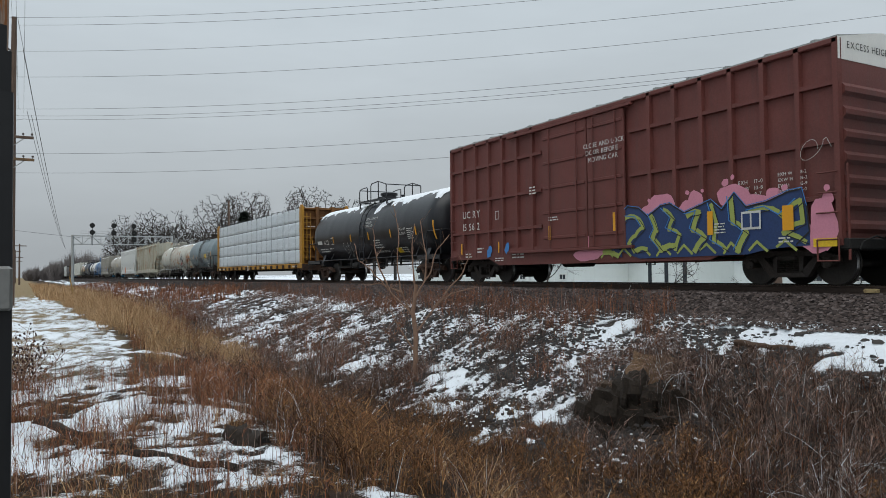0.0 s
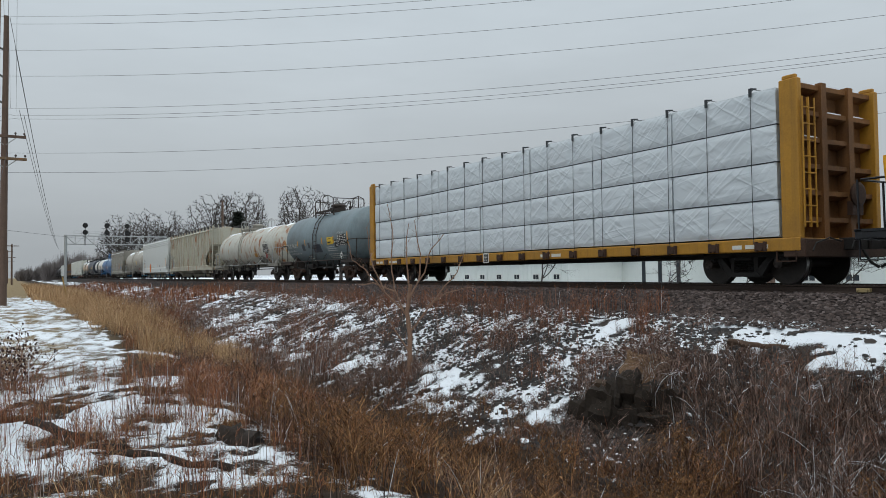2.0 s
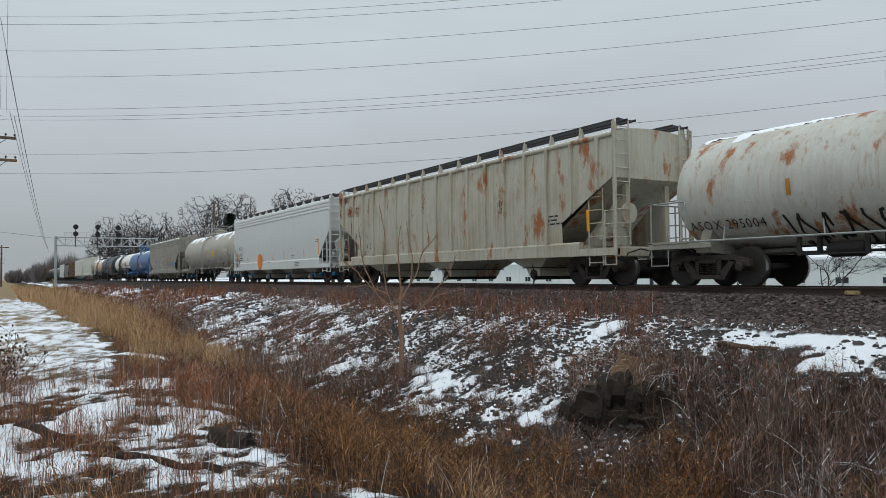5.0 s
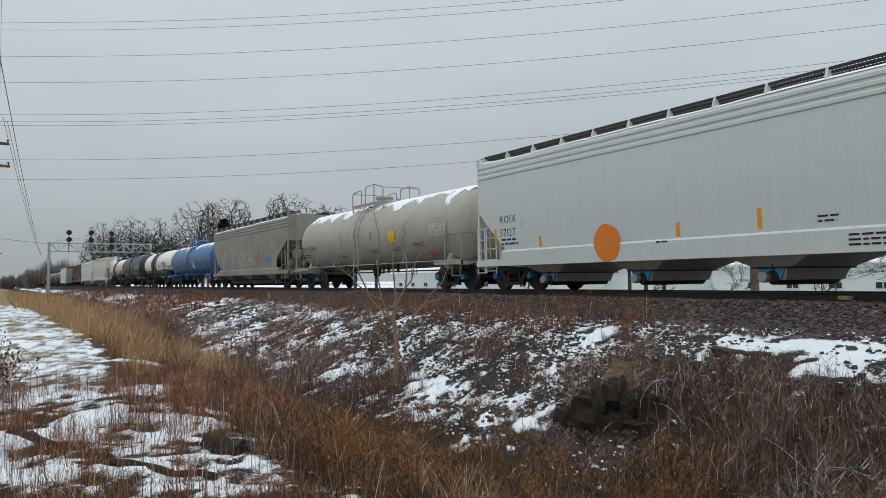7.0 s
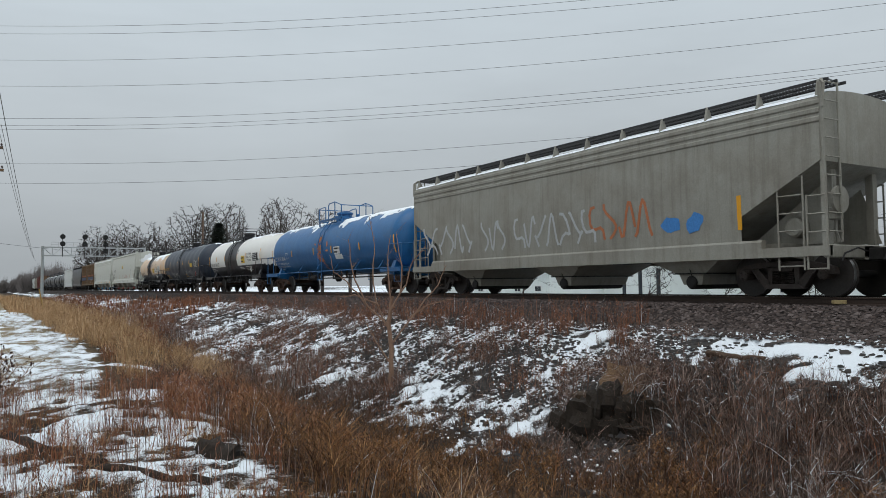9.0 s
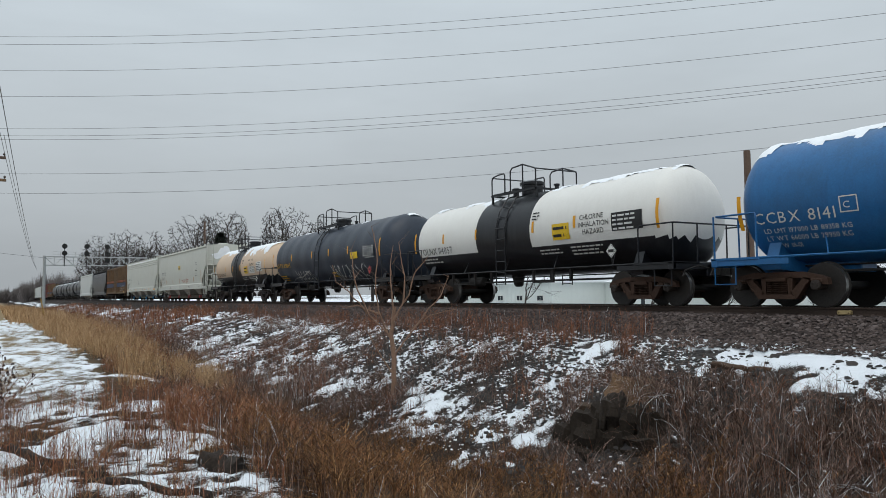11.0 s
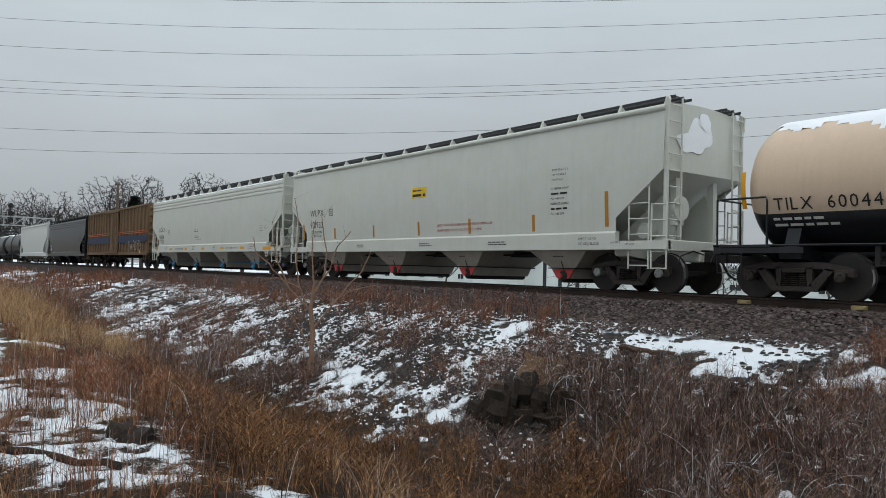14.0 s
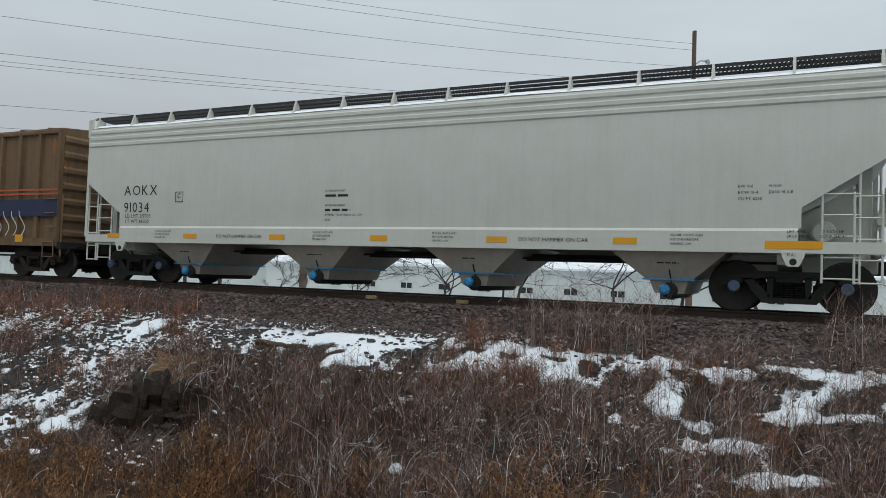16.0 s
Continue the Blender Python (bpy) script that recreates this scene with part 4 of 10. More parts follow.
    flat = round_at(R + (0.03 if jacket else 0.0), zc)
    Rn, zn = nominal or (R, zc)

    def put(u, v):
        return flat(u, zc + (v - zn) * R / Rn - (0.42 if nominal else 0.0))
    if stripes:
        for y in stripes:
            g = Geo()
            tall = abs(y) > a - 1.2
            if tall:
                z0, z1 = stripe_z - 0.42, stripe_z + 0.32
            else:
                z0, z1 = stripe_z - 0.17, stripe_z + 0.17
            rect(g, -y, z0, 0.1, z1 - z0, flat, 0, 6)
            part("reflector", g, stripe_mat, car)
    letters(car, put, a)
    return car


def lettering(car, geo, mats):
    tagged(part("lettering", geo, mats, car), kind="stuff")


def placard(car, x, y, z, mat="decal_white", size=0.19, num=True):
    g = Geo()
    g.add([(x, y - size, z), (x, y, z - size), (x, y + size, z), (x, y, z + size)], [(0, 1, 2, 3)])
    k = size * 0.86
    g.add([(x - 0.003, y - k, z), (x - 0.003, y, z - k), (x - 0.003, y + k, z), (x - 0.003, y, z + k)], [(0, 1, 2, 3)], 1)
    k = size * 0.8
    g.add([(x - 0.006, y - k, z), (x - 0.006, y, z - k), (x - 0.006, y + k, z), (x - 0.006, y, z + k)], [(0, 1, 2, 3)], 0)
    g.add([(x - 0.009, y - 0.1, z - 0.04), (x - 0.009, y + 0.1, z - 0.04), (x - 0.009, y + 0.1, z + 0.04), (x - 0.009, y - 0.1, z + 0.04)], [(0, 1, 2, 3)], 1)
    g.box(x + 0.004, x + 0.02, y - size * 0.7, y + size * 0.7, z - size * 0.7, z + size * 0.7, 1)
    g.tube([(x + 0.02, y, z - size), (x + 0.05, y, 1.0)], 0.02, 5, 1)
    part("placard", g, [mat, "letter_black"], car)


def table_panel(geo, u, v, w, h, put, rows=7, cols=5):
    rect(geo, u, v, w, h, put, 0, 3)
    for r in range(rows):
        for c in range(cols):
            if (r * 3 + c) % 7:
                rect(geo, u + w * (c + 0.12) / cols, v + h * (r + 0.2) / rows, w * 0.7 / cols, h * 0.45 / rows, lambda a, b: tuple(np.array(put(a, b)) + np.array((-0.003, 0, 0))), 1)


def one(_y, _z):
    return 0


# ---------------- covered hoppers ----------------
def hopper_car(label, L, paint, letters, flutes=3, ribs=0, eave=4.16, crown=4.42, half=1.50, bays=4, gate="cap_blue", stripes=(), stripe_mat="reflector_dull", walk_z=4.66,
               frame_mat="truck_steel", cap="cap_blue", rolls=True, sill_top=1.40, sill_bot=0.96, round_side=0.05, cut=1.85, cut_hi=2.70, cut_lo=1.72, walk_x=(0.72, 1.32), snow=True, inset=2.15, end=0.66):
    car = thing("covered_hopper_car", label, "hopper car", "wagons of the freight train")
    a = L / 2 - end                    # half length of the body

    def wx(z):                          # half width of the side sheet
        k = max(0.0, min(1.0, (z - sill_top) / (eave - sill_top)))
        return half + round_side * math.sin(k * math.pi) - 0.02 * k

    def zb(y):                          # lower edge of the side sheet, cut away towards the ends
        q = a - abs(y)
        return sill_top if q >= cut + 0.001 else (cut_lo + (cut_hi - cut_lo) * (1 - q / cut))

    ys = [-a, -a + cut * 0.5, -a + cut, -a + cut + 0.002] + list(np.linspace(-a + cut + 0.6, a - cut - 0.6, 20)) + [a - cut - 0.002, a - cut, a - cut * 0.5, a]
    for s in (-1, 1):
        g = Geo()
        v, nz = [], 14
        for y in ys:
            lo = zb(y)
            v += [(s * wx(lo + (eave - lo) * k / (nz - 1)), y, lo + (eave - lo) * k / (nz - 1)) for k in range(nz)]
        f = [(i * nz + k, i * nz + k + 1, (i + 1) * nz + k + 1, (i + 1) * nz + k) for i in range(len(ys) - 1) for k in range(nz - 1)]
        g.add(v, f)
        part("side_sheet", g, paint, car, smooth=35)
    # roof and end sheets
    g = Geo()
    arc = [(wx(eave) * math.cos(t), eave + (crown - eave) * math.sin(t)) for t in np.linspace(0, math.pi, 15)]
    g.add([(x, y, z) for y in (-a, a) for x, z in arc], [(k, k + 1, 15 + k + 1, 15 + k) for k in range(14)])
    part("roof", g, paint, car, smooth=40)
    for s in (-1, 1):
        g = Geo()
        pts = arc + [(-wx(cut_hi), cut_hi), (wx(cut_hi), cut_hi)]
        g.add([(x, s * a, z) for x, z in pts], [tuple(range(len(pts)))])
        e = s * (a - 3.3)
        w0, w1 = wx(cut_hi) - 0.01, half - 0.08
        g.add([(-w0, s * a, cut_hi), (w0, s * a, cut_hi), (w1, e, 1.0), (-w1, e, 1.0)], [(0, 1, 2, 3)])
        part("end_sheet", g, paint, car)
    # side sills, bolsters, end platforms
    e = L / 2 - 0.55
    for s in (-1, 1):
        g = Geo()
        x0, x1 = sorted((s * (half + 0.045), s * (half - 0.14)))
        g.prism([(x0 if s < 0 else x1, sill_bot), (x0 if s < 0 else x1, sill_top - 0.05), (s * (half + 0.005), sill_top), (s * (half - 0.12), sill_top), (s * (half - 0.12), sill_bot)], "y", -a + 1.35, a - 1.35)
        g.prism([(s * (half + 0.045), sill_bot), (s * (half + 0.045), sill_bot + 0.2), (s * (half - 0.1), sill_bot + 0.2), (s * (half - 0.1), sill_bot)], "y", -e, -a + 1.35)
        g.prism([(s * (half + 0.045), sill_bot), (s * (half + 0.045), sill_bot + 0.2), (s * (half - 0.1), sill_bot + 0.2), (s * (half - 0.1), sill_bot)], "y", a - 1.35, e)
        part("side_sill", g, paint, car)
    tc = L / 2 - inset
    for s in (-1, 1):
        g = Geo().box(-half, half, *sorted((s * e, s * (e - 0.14))), sill_bot - 0.04, sill_bot + 0.22, c=0.02)
        g.box(-0.3, 0.3, *sorted((s * e, s * (tc - 1.6))), 0.74, 1.05, c=0.02)
        g.prism([(-1.4, 1.12), (-1.3, 0.86), (-0.3, 0.76), (0.3, 0.76), (1.3, 0.86), (1.4, 1.12)], "y", s * tc - 0.2, s * tc + 0.2)
        for x in (-0.75, 0.75):
            g.box(x - 0.08, x + 0.08, s * (a - 0.28) - 0.08, s * (a - 0.28) + 0.08, 1.0, cut_hi + 0.02)
            g.add([(x - 0.01, s * (e - 0.2), 1.1), (x - 0.01, s * (a - 2.2), 1.1), (x - 0.01, s * (a - 0.5), cut_hi - 0.4), (x + 0.01, s * (e - 0.2), 1.1), (x + 0.01, s * (a - 2.2), 1.1), (x + 0.01, s * (a - 0.5), cut_hi - 0.4)],
                  [(0, 1, 2), (5, 4, 3), (0, 3, 4, 1), (1, 4, 5, 2), (2, 5, 3, 0)])
        part("end_frame", g, paint, car)
        # corner posts and ladders
        for x in (-half, half):
            q = -1 if x < 0 else 1
            g = Geo()
            y1, y2 = s * (a + 0.06), s * (a - 0.42)
            g.prism([(x, y1), (x - q * 0.07, y1), (x - q * 0.07, y1 - s * 0.09), (x, y1 - s * 0.09)], "z", sill_bot + 0.15, walk_z - 0.06)
            ladder(g, x - q * 0.005, y2, s * (a - 0.98), 0.55, cut_hi - 0.25, 0.36, 0.016)
            g.tube([(x, s * (e - 0.04), 0.55), (x, s * (e - 0.04), 2.05)], 0.022, 6)
            g.tube([(x, s * (e - 0.45), 0.55), (x, s * (e - 0.45), 2.05)], 0.022, 6)
            for z in (0.57, 0.95, 1.3, 1.66, 2.02):
                g.tube([(x, s * (e - 0.04), z), (x, s * (e - 0.45), z)], 0.016, 5)
            z = 1.3
            while z < walk_z:
                g.tube([(x - q * 0.05, y1 + s * 0.02, z), (x - q * 0.5, y1 + s * 0.02, z)], 0.016, 5)
                z += 0.37
            g.tube([(x - q * 0.5, y1 + s * 0.02, 1.1), (x - q * 0.5, y1 + s * 0.02, walk_z)], 0.024, 6)
            g.tube([(x, y1, eave - 0.2), (x - q * 0.02, y1 + s * 0.03, walk_z - 0.1), (x - q * 0.15, y1 - s * 0.1, walk_z + 0.02)], 0.028, 6)
            part("ladder", g, paint, car)
    g = Geo().lathe([(-0.5, 0.17), (-0.46, 0.21), (0.46, 0.21), (0.5, 0.17)], "x", (-0.55, -a + 0.95, 1.45), 16)
    part("air_reservoir", g, paint, car, smooth=40)
    g = Geo().lathe([(-0.03, 0.28), (0.03, 0.28)], "y", (-0.95, -a - 0.02, 1.95), 20).box(-1.1, -0.8, -a - 0.01, -a + 0.15, 1.55, 1.8, c=0.02).tube([(-0.95, -a + 0.1, 1.6), (-0.6, -a + 0.3, 1.0)], 0.02)
    part("brake_wheel", g, paint, car)
    # roof walk
    for s in (-1, 1):
        g = Geo()
        w0, w1 = sorted((s * walk_x[0], s * walk_x[1]))
        for x in (w0, (w0 + w1) / 2, w1):
            g.box(x - 0.015, x + 0.015, -a - 0.1, a + 0.1, walk_z - 0.03, walk_z + 0.03)
        if s < 0 or s > 0:
            y = -a - 0.1
            while y < a + 0.1:
                g.add([(w0, y, walk_z - 0.025), (w1, y + 0.10, walk_z - 0.025), (w1, y + 0.125, walk_z + 0.025), (w0, y + 0.025, walk_z + 0.025)], [(0, 1, 2, 3)])
                y += 0.075
        part("roof_walk", g, "grate_dark", car, "dark steel grating")
        n = int(2 * a / 1.32)
        for k in range(n + 1):
            y = -a + 0.1 + (2 * a - 0.2) * k / n
            g = Geo().prism([(s * (wx(eave) - 0.03), eave + 0.02), (s * (walk_x[1] + 0.03), walk_z + 0.03), (s * (walk_x[1] - 0.04), walk_z - 0.035), (s * (walk_x[1] - 0.12), eave + 0.12)], "y", y - 0.026, y + 0.026)
            part("walk_bracket", g, paint, car)
    g = Geo().box(-0.30, 0.30, -a + 0.6, a - 0.6, crown - 0.02, crown + 0.10, c=0.03)
    part("hatch_trough", g, paint, car)
    for k in range(10):
        y = -a + 1.2 + (2 * a - 2.4) * k / 9
        part("hatch_bar", Geo().box(-0.36, 0.36, y - 0.04, y + 0.04, crown + 0.09, crown + 0.15, c=0.01), paint, car)
    # pressed flutes or outside posts
    if flutes:
        for s in (-1, 1):
            for k in range(flutes):
                z = eave - 0.06 - 0.175 * k
                g = Geo().prism([(s * wx(z), z + 0.05), (s * (wx(z) + 0.028), z + 0.02), (s * (wx(z) + 0.03), z - 0.05), (s * (wx(z) - 0.004), z - 0.09)], "y", -a, a)
                part("flute", g, paint, car)
    else:
        for s in (-1, 1):
            g = Geo().tube([(s * (wx(eave) + 0.0), -a, eave), (s * (wx(eave) + 0.0), a, eave)], 0.075, 10)
            part("eave_beam", g, paint, car, smooth=50)
    for k in range(ribs):
        y = -a + 0.02 + (2 * a - 0.04) * (k + 0.5) / ribs
        for s in (-1, 1):
            x0, x1 = sorted((s * (half - 0.01), s * (half + 0.10)))
            part("side_post", Geo().box(x0, x1, y - 0.05, y + 0.05, max(sill_top - 0.05, zb(y)), eave - 0.02, c=0.012), paint, car)
    # discharge bays: steep side plates, slope sheets, flange and cross-wise outlet tube
    span = (2 * tc - 0.1) / bays
    for k in range(bays):
        y = span * (k + 0.5 - bays / 2)
        g = Geo()
        h0, h1, h2 = min(1.12, span * 0.48), 0.42, 0.27
        tx, bx, zt, zf, zl = half - 0.06, half - 0.36, sill_bot + 0.06, 0.53, 0.27
        g.add([(-tx, y - h0, zt), (tx, y - h0, zt), (tx, y + h0, zt), (-tx, y + h0, zt), (-bx, y - h1, zf), (bx, y - h1, zf), (bx, y + h1, zf), (-bx, y + h1, zf)],
              [(0, 1, 5, 4), (1, 2, 6, 5), (2, 3, 7, 6), (3, 0, 4, 7), (4, 5, 6, 7)])
        g.add([(-bx, y - h1 + 0.06, zf), (bx, y - h1 + 0.06, zf), (bx, y + h1 - 0.06, zf), (-bx, y + h1 - 0.06, zf), (-bx + 0.06, y - h2, zl), (bx - 0.06, y - h2, zl), (bx - 0.06, y + h2, zl), (-bx + 0.06, y + h2, zl)],
              [(0, 1, 5, 4), (1, 2, 6, 5), (2, 3, 7, 6), (3, 0, 4, 7), (4, 5, 6, 7)])
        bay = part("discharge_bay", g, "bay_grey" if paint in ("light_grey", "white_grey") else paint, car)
        part("flange", Geo().box(-bx - 0.07, bx + 0.07, y - h1 - 0.06, y + h1 + 0.06, zf - 0.012, zf + 0.018), gate if gate == "cap_blue" and paint == "light_grey" else "under_black", bay)
        g = Geo().lathe([(-bx + 0.02, 0.13), (bx - 0.02, 0.13)], "x", (0, y, 0.29), 12)
        g.lathe([(-bx - 0.05, 0.11), (-bx - 0.02, 0.15), (-bx + 0.03, 0.15)], "x", (0, y - 0.02, 0.33), 14)
        g.tube([(-bx - 0.02, y - 0.06, 0.45), (-bx - 0.1, y - 0.02, 0.72)], 0.014)
        part("outlet", g, "under_black", bay)
        bars_ = Geo()
        bars(bars_, -y - 0.2, 0.83, 0.42, 1, 0.03, lambda u, v: (-(bx + (tx - bx) * (v - zf) / (zt - zf)) - 0.006, -u, v), 0, k)
        part("stencil", bars_, "letter_black", bay)
        g = Geo()
        if gate == "gate_red":
            g.prism([(y + 0.40, 0.51), (y - 0.40, 0.51), (y - 0.22, 0.27), (y + 0.2, 0.27)], "x", -bx - 0.02, -bx + 0.01)
            g.lathe([(-bx - 0.1, 0.07), (-bx - 0.02, 0.09)], "x", (0, y + 0.05, 0.33), 12)
            part("gate", g, gate, bay, "red-painted outlet gate")
        elif gate and paint == "white_grey":
            g.prism([(y + 0.36, 0.51), (y - 0.30, 0.51), (y - 0.2, 0.29), (y + 0.22, 0.29)], "x", -bx - 0.02, -bx + 0.01)
            part("gate_plate", g, gate, bay, "blue-painted gate plate")
            part("outlet_cap", Geo().lathe([(-bx - 0.2, 0.10), (-bx - 0.18, 0.12), (-bx - 0.01, 0.12)], "x", (0, y + 0.12, 0.33), 12), "galv", bay, "pale grey outlet cap")
        elif gate:
            g.lathe([(-bx - 0.17, 0.05), (-bx - 0.15, 0.085), (-bx - 0.12, 0.105), (-bx - 0.04, 0.105)], "x", (0, y + 0.06, 0.34), 8)
            part("outlet_cap", g, gate, bay, "blue-painted outlet cap")
    g = Geo().tube([(-0.5, -tc, 0.9), (-0.5, tc, 0.9)], 0.025, 6).tube([(0.5, -tc, 0.9), (0.5, tc, 0.9)], 0.025, 6).box(-0.2, 0.2, -tc, tc, 0.85, 1.0)
    part("centre_sill", g, "under_black", car)
    couplers(car, L)
    add_trucks(car, (-tc, tc), frame_mat, cap, rolls)
    if snow:
        g = Geo()
        rnd = random.Random(int(L * 100))
        for s in (-1, 1):
            def ledge(u, w, s=s):
                y = -a + 2 * a * u
                k = 0.5 + 0.5 * math.sin(y * 1.3 + s) * math.sin(y * 0.37 + 2)
                x = wx(eave) - 0.01 - 0.5 * w
                z = eave + (crown - eave) * math.sqrt(max(0, 1 - (x / wx(eave)) ** 2))
                return (s * x, y, z + 0.008 + 0.035 * k * math.sin(math.pi * min(1, w + 0.25)))
            g.grid(90, 5, ledge)
        part("snow", g, "snow", car, "thin line of snow under the roof walk", smooth=60)
    put = side_at(-(half + round_side + 0.012))

    def skin(u, v):
        if v < sill_top - 0.02:
            return (-(half + 0.052), -u, v)
        return (-(wx(v) + 0.006), -u, v)
    for y, z0, z1 in stripes:
        g = Geo()
        rect(g, -y - 0.05, z0, 0.11 if z1 - z0 > 0.3 else 0.45, z1 - z0, skin, 0, 5)
        part("reflector", g, stripe_mat, car)
    letters(car, skin, a)
    return car


# ---------------- boxcars ----------------
def boxcar(label, L, paint, letters, top=4.72, peak=5.0, half=1.56, posts=18, rows=(4.02, 2.86, 1.75), doors=(-0.9, 3.3), frame_mat="truck_steel", cap="truck_steel", rolls=True, end_white=False, floor=1.02, deep=True):
    car = thing("boxcar", label, "boxcar", "wagons of the freight train")
    a = L / 2 - 0.62
    for s in (-1, 1):
        x0, x1 = sorted((s * (half - 0.14), s * (half - 0.10)))
        part("side_sheet", Geo().box(x0, x1, -a, a, floor, top), paint, car)
    n = posts
    for s in (-1, 1):
        xo, xi = s * half, s * (half - 0.11)
        for k in range(n + 1):
            y = -a + 0.06 + (2 * a - 0.12) * k / n
            if doors[0] - 0.05 < y < doors[1] + 0.05:
                continue
            part("side_post", Geo().prism([(xi, y - 0.075), (xo, y - 0.055), (xo, y + 0.055), (xi, y + 0.075)], "z", floor, top), paint, car)
        for z in rows:
            for y0, y1 in ((-a, doors[0] - 0.1), (doors[1] + 0.1, a)):
                g = Geo().prism([(xi, z - 0.06), (xo - s * 0.012, z - 0.045), (xo - s * 0.012, z + 0.045), (xi, z + 0.06)], "y", y0, y1)
                part("girt", g, paint, car)
        g = Geo().box(*sorted((xo, s * (half - 0.12))), -a, a, top - 0.1, top + 0.02, c=0.02)
        part("top_chord", g, paint, car)
        g = Geo()
        if deep:
            g.prism([(-a, floor + 0.22), (a, floor + 0.22), (a, floor - 0.12), (a - 2.6, floor - 0.12), (a - 3.2, floor - 0.34), (-a + 3.2, floor - 0.34), (-a + 2.6, floor - 0.12), (-a, floor - 0.12)], "x", *sorted((s * (half - 0.05), s * (half - 0.015))))
        else:
            g.box(*sorted((xo, s * (half - 0.1))), -a, a, floor - 0.12, floor + 0.1)
        part("side_sill", g, paint, car)
        # doors
        mid = doors[0] + (doors[1] - doors[0]) * 0.42
        for y0, y1 in ((doors[0], mid), (mid, doors[1])):
            g = Geo().box(*sorted((s * (half - 0.03), s * (half + 0.035))), y0 + 0.02, y1 - 0.02, floor + 0.1, top - 0.2, c=0.015)
            d = part("door", g, paint, car)
            for z in np.linspace(floor + 0.45, top - 0.5, 5):
                part("door_rib", Geo().box(*sorted((s * (half + 0.03), s * (half + 0.065))), y0 + 0.08, y1 - 0.08, z - 0.045, z + 0.045, c=0.012), paint, d)
            for q in (0.2, 0.8):
                yy = y0 + (y1 - y0) * q
                part("lock_rod", Geo().tube([(s * (half + 0.085), yy, floor + 0.15), (s * (half + 0.085), yy, top - 0.25)], 0.022, 6), paint, d)
        g = Geo().box(*sorted((s * (half - 0.02), s * (half + 0.11))), doors[0] - 0.3, doors[1] + (doors[1] - doors[0]) * 0.5, floor + 0.02, floor + 0.1, c=0.01)
        part("door_track", g, paint, car)
        g = Geo().box(*sorted((s * (half - 0.02), s * (half + 0.1))), doors[0] - 0.3, doors[1] + (doors[1] - doors[0]) * 0.5, top - 0.2, top - 0.12, c=0.01)
        part("door_track", g, paint, car)
    g = Geo().prism([(-half + 0.02, top), (-half + 0.02, top + 0.05), (0, peak), (half - 0.02, top + 0.05), (half - 0.02, top)], "y", -a, a)
    for k in range(14):
        y = -a + (k + 0.5) * 2 * a / 14
        for s in (-1, 1):
            g.prism([(s * (half - 0.05), top + 0.055), (0, peak + 0.002), (0, peak + 0.04), (s * (half - 0.05), top + 0.09)], "y", y - 0.05, y + 0.05)
    part("roof", g, "galv" if end_white else paint, car)
    for s in (-1, 1):
        g = Geo().box(-half + 0.02, half - 0.02, *sorted((s * a, s * (a - 0.06))), floor, top - (0.42 if end_white else 0.0))
        z = floor + 0.25
        while z < top - (0.7 if end_white else 0.2):
            part("end_rib", Geo().prism([(s * a, z - 0.13), (s * (a + 0.07), z - 0.05), (s * (a + 0.07), z + 0.05), (s * a, z + 0.13)], "x", -half + 0.12, half - 0.12), paint, car)
            z += 0.45
        part("end_wall", g, paint, car)
        if end_white:
            g = Geo().prism([(-half + 0.02, top - 0.42), (-half + 0.02, top + 0.02), (0, peak), (half - 0.02, top + 0.02), (half - 0.02, top - 0.42)], "y", *sorted((s * (a + 0.01), s * (a - 0.05))))
            g2 = Geo()
            if s < 0:
                write(g2, "EXCESS HEIGHT CAR", -1.25, top - 0.18, 0.2, end_at(-a - 0.016), 0)
                tagged(part("end_lettering", g2, "letter_black", car), kind="stuff")
            part("height_panel", g, "white_paint", car, "white-painted band at the top of the end wall")
        for x in (-half + 0.1, half - 0.1):
            g = Geo()
            q = -1 if x < 0 else 1
            ladder(g, x, s * (a + 0.08), s * (a + 0.09), floor - 0.4, 2.4, 0.4)
            for z in (floor - 0.42, floor, 1.45, 1.85, 2.25):
                g.tube([(q * (half + 0.04), s * (a - 0.05), z), (q * (half + 0.04), s * (a - 0.5), z)], 0.016, 5)
            g.tube([(q * (half + 0.03), s * (a - 0.05), floor - 0.42), (q * (half + 0.03), s * (a - 0.05), floor)], 0.018, 5)
            g.tube([(q * (half + 0.03), s * (a - 0.5), floor - 0.42), (q * (half + 0.03), s * (a - 0.5), floor)], 0.018, 5)
            part("ladder", g, paint, car)
        g = Geo().box(-half + 0.05, half - 0.05, *sorted((s * (L / 2 - 0.5), s * (a - 0.1))), floor - 0.2, floor + 0.02, c=0.02)
        part("end_sill", g, "under_black", car)
    tc = L / 2 - 2.16
    g = Geo().box(-half + 0.1, half - 0.1, -a, a, floor - 0.08, floor + 0.02).box(-0.3, 0.3, -a, a, 0.72, 0.98)
    for y in (-3.0, -1.5, 0, 1.5, 3.0):
        g.box(-half + 0.1, half - 0.1, y - 0.06, y + 0.06, 0.74, 0.95)
    g.lathe([(-0.6, 0.18), (0.6, 0.18)], "y", (-0.8, 1.2, 0.66), 14).tube([(-0.9, -tc + 1.2, 0.62), (-0.9, tc - 1.2, 0.62)], 0.028, 6)
    for y in (-2.4, 2.2):
        g.tube([(-1.3, y, 0.9), (-1.3, y, 0.5), (-1.3, y + 0.3, 0.5), (-1.3, y + 0.3, 0.9)], 0.02, 5)
    part("underframe", g, "under_black", car)
    couplers(car, L)
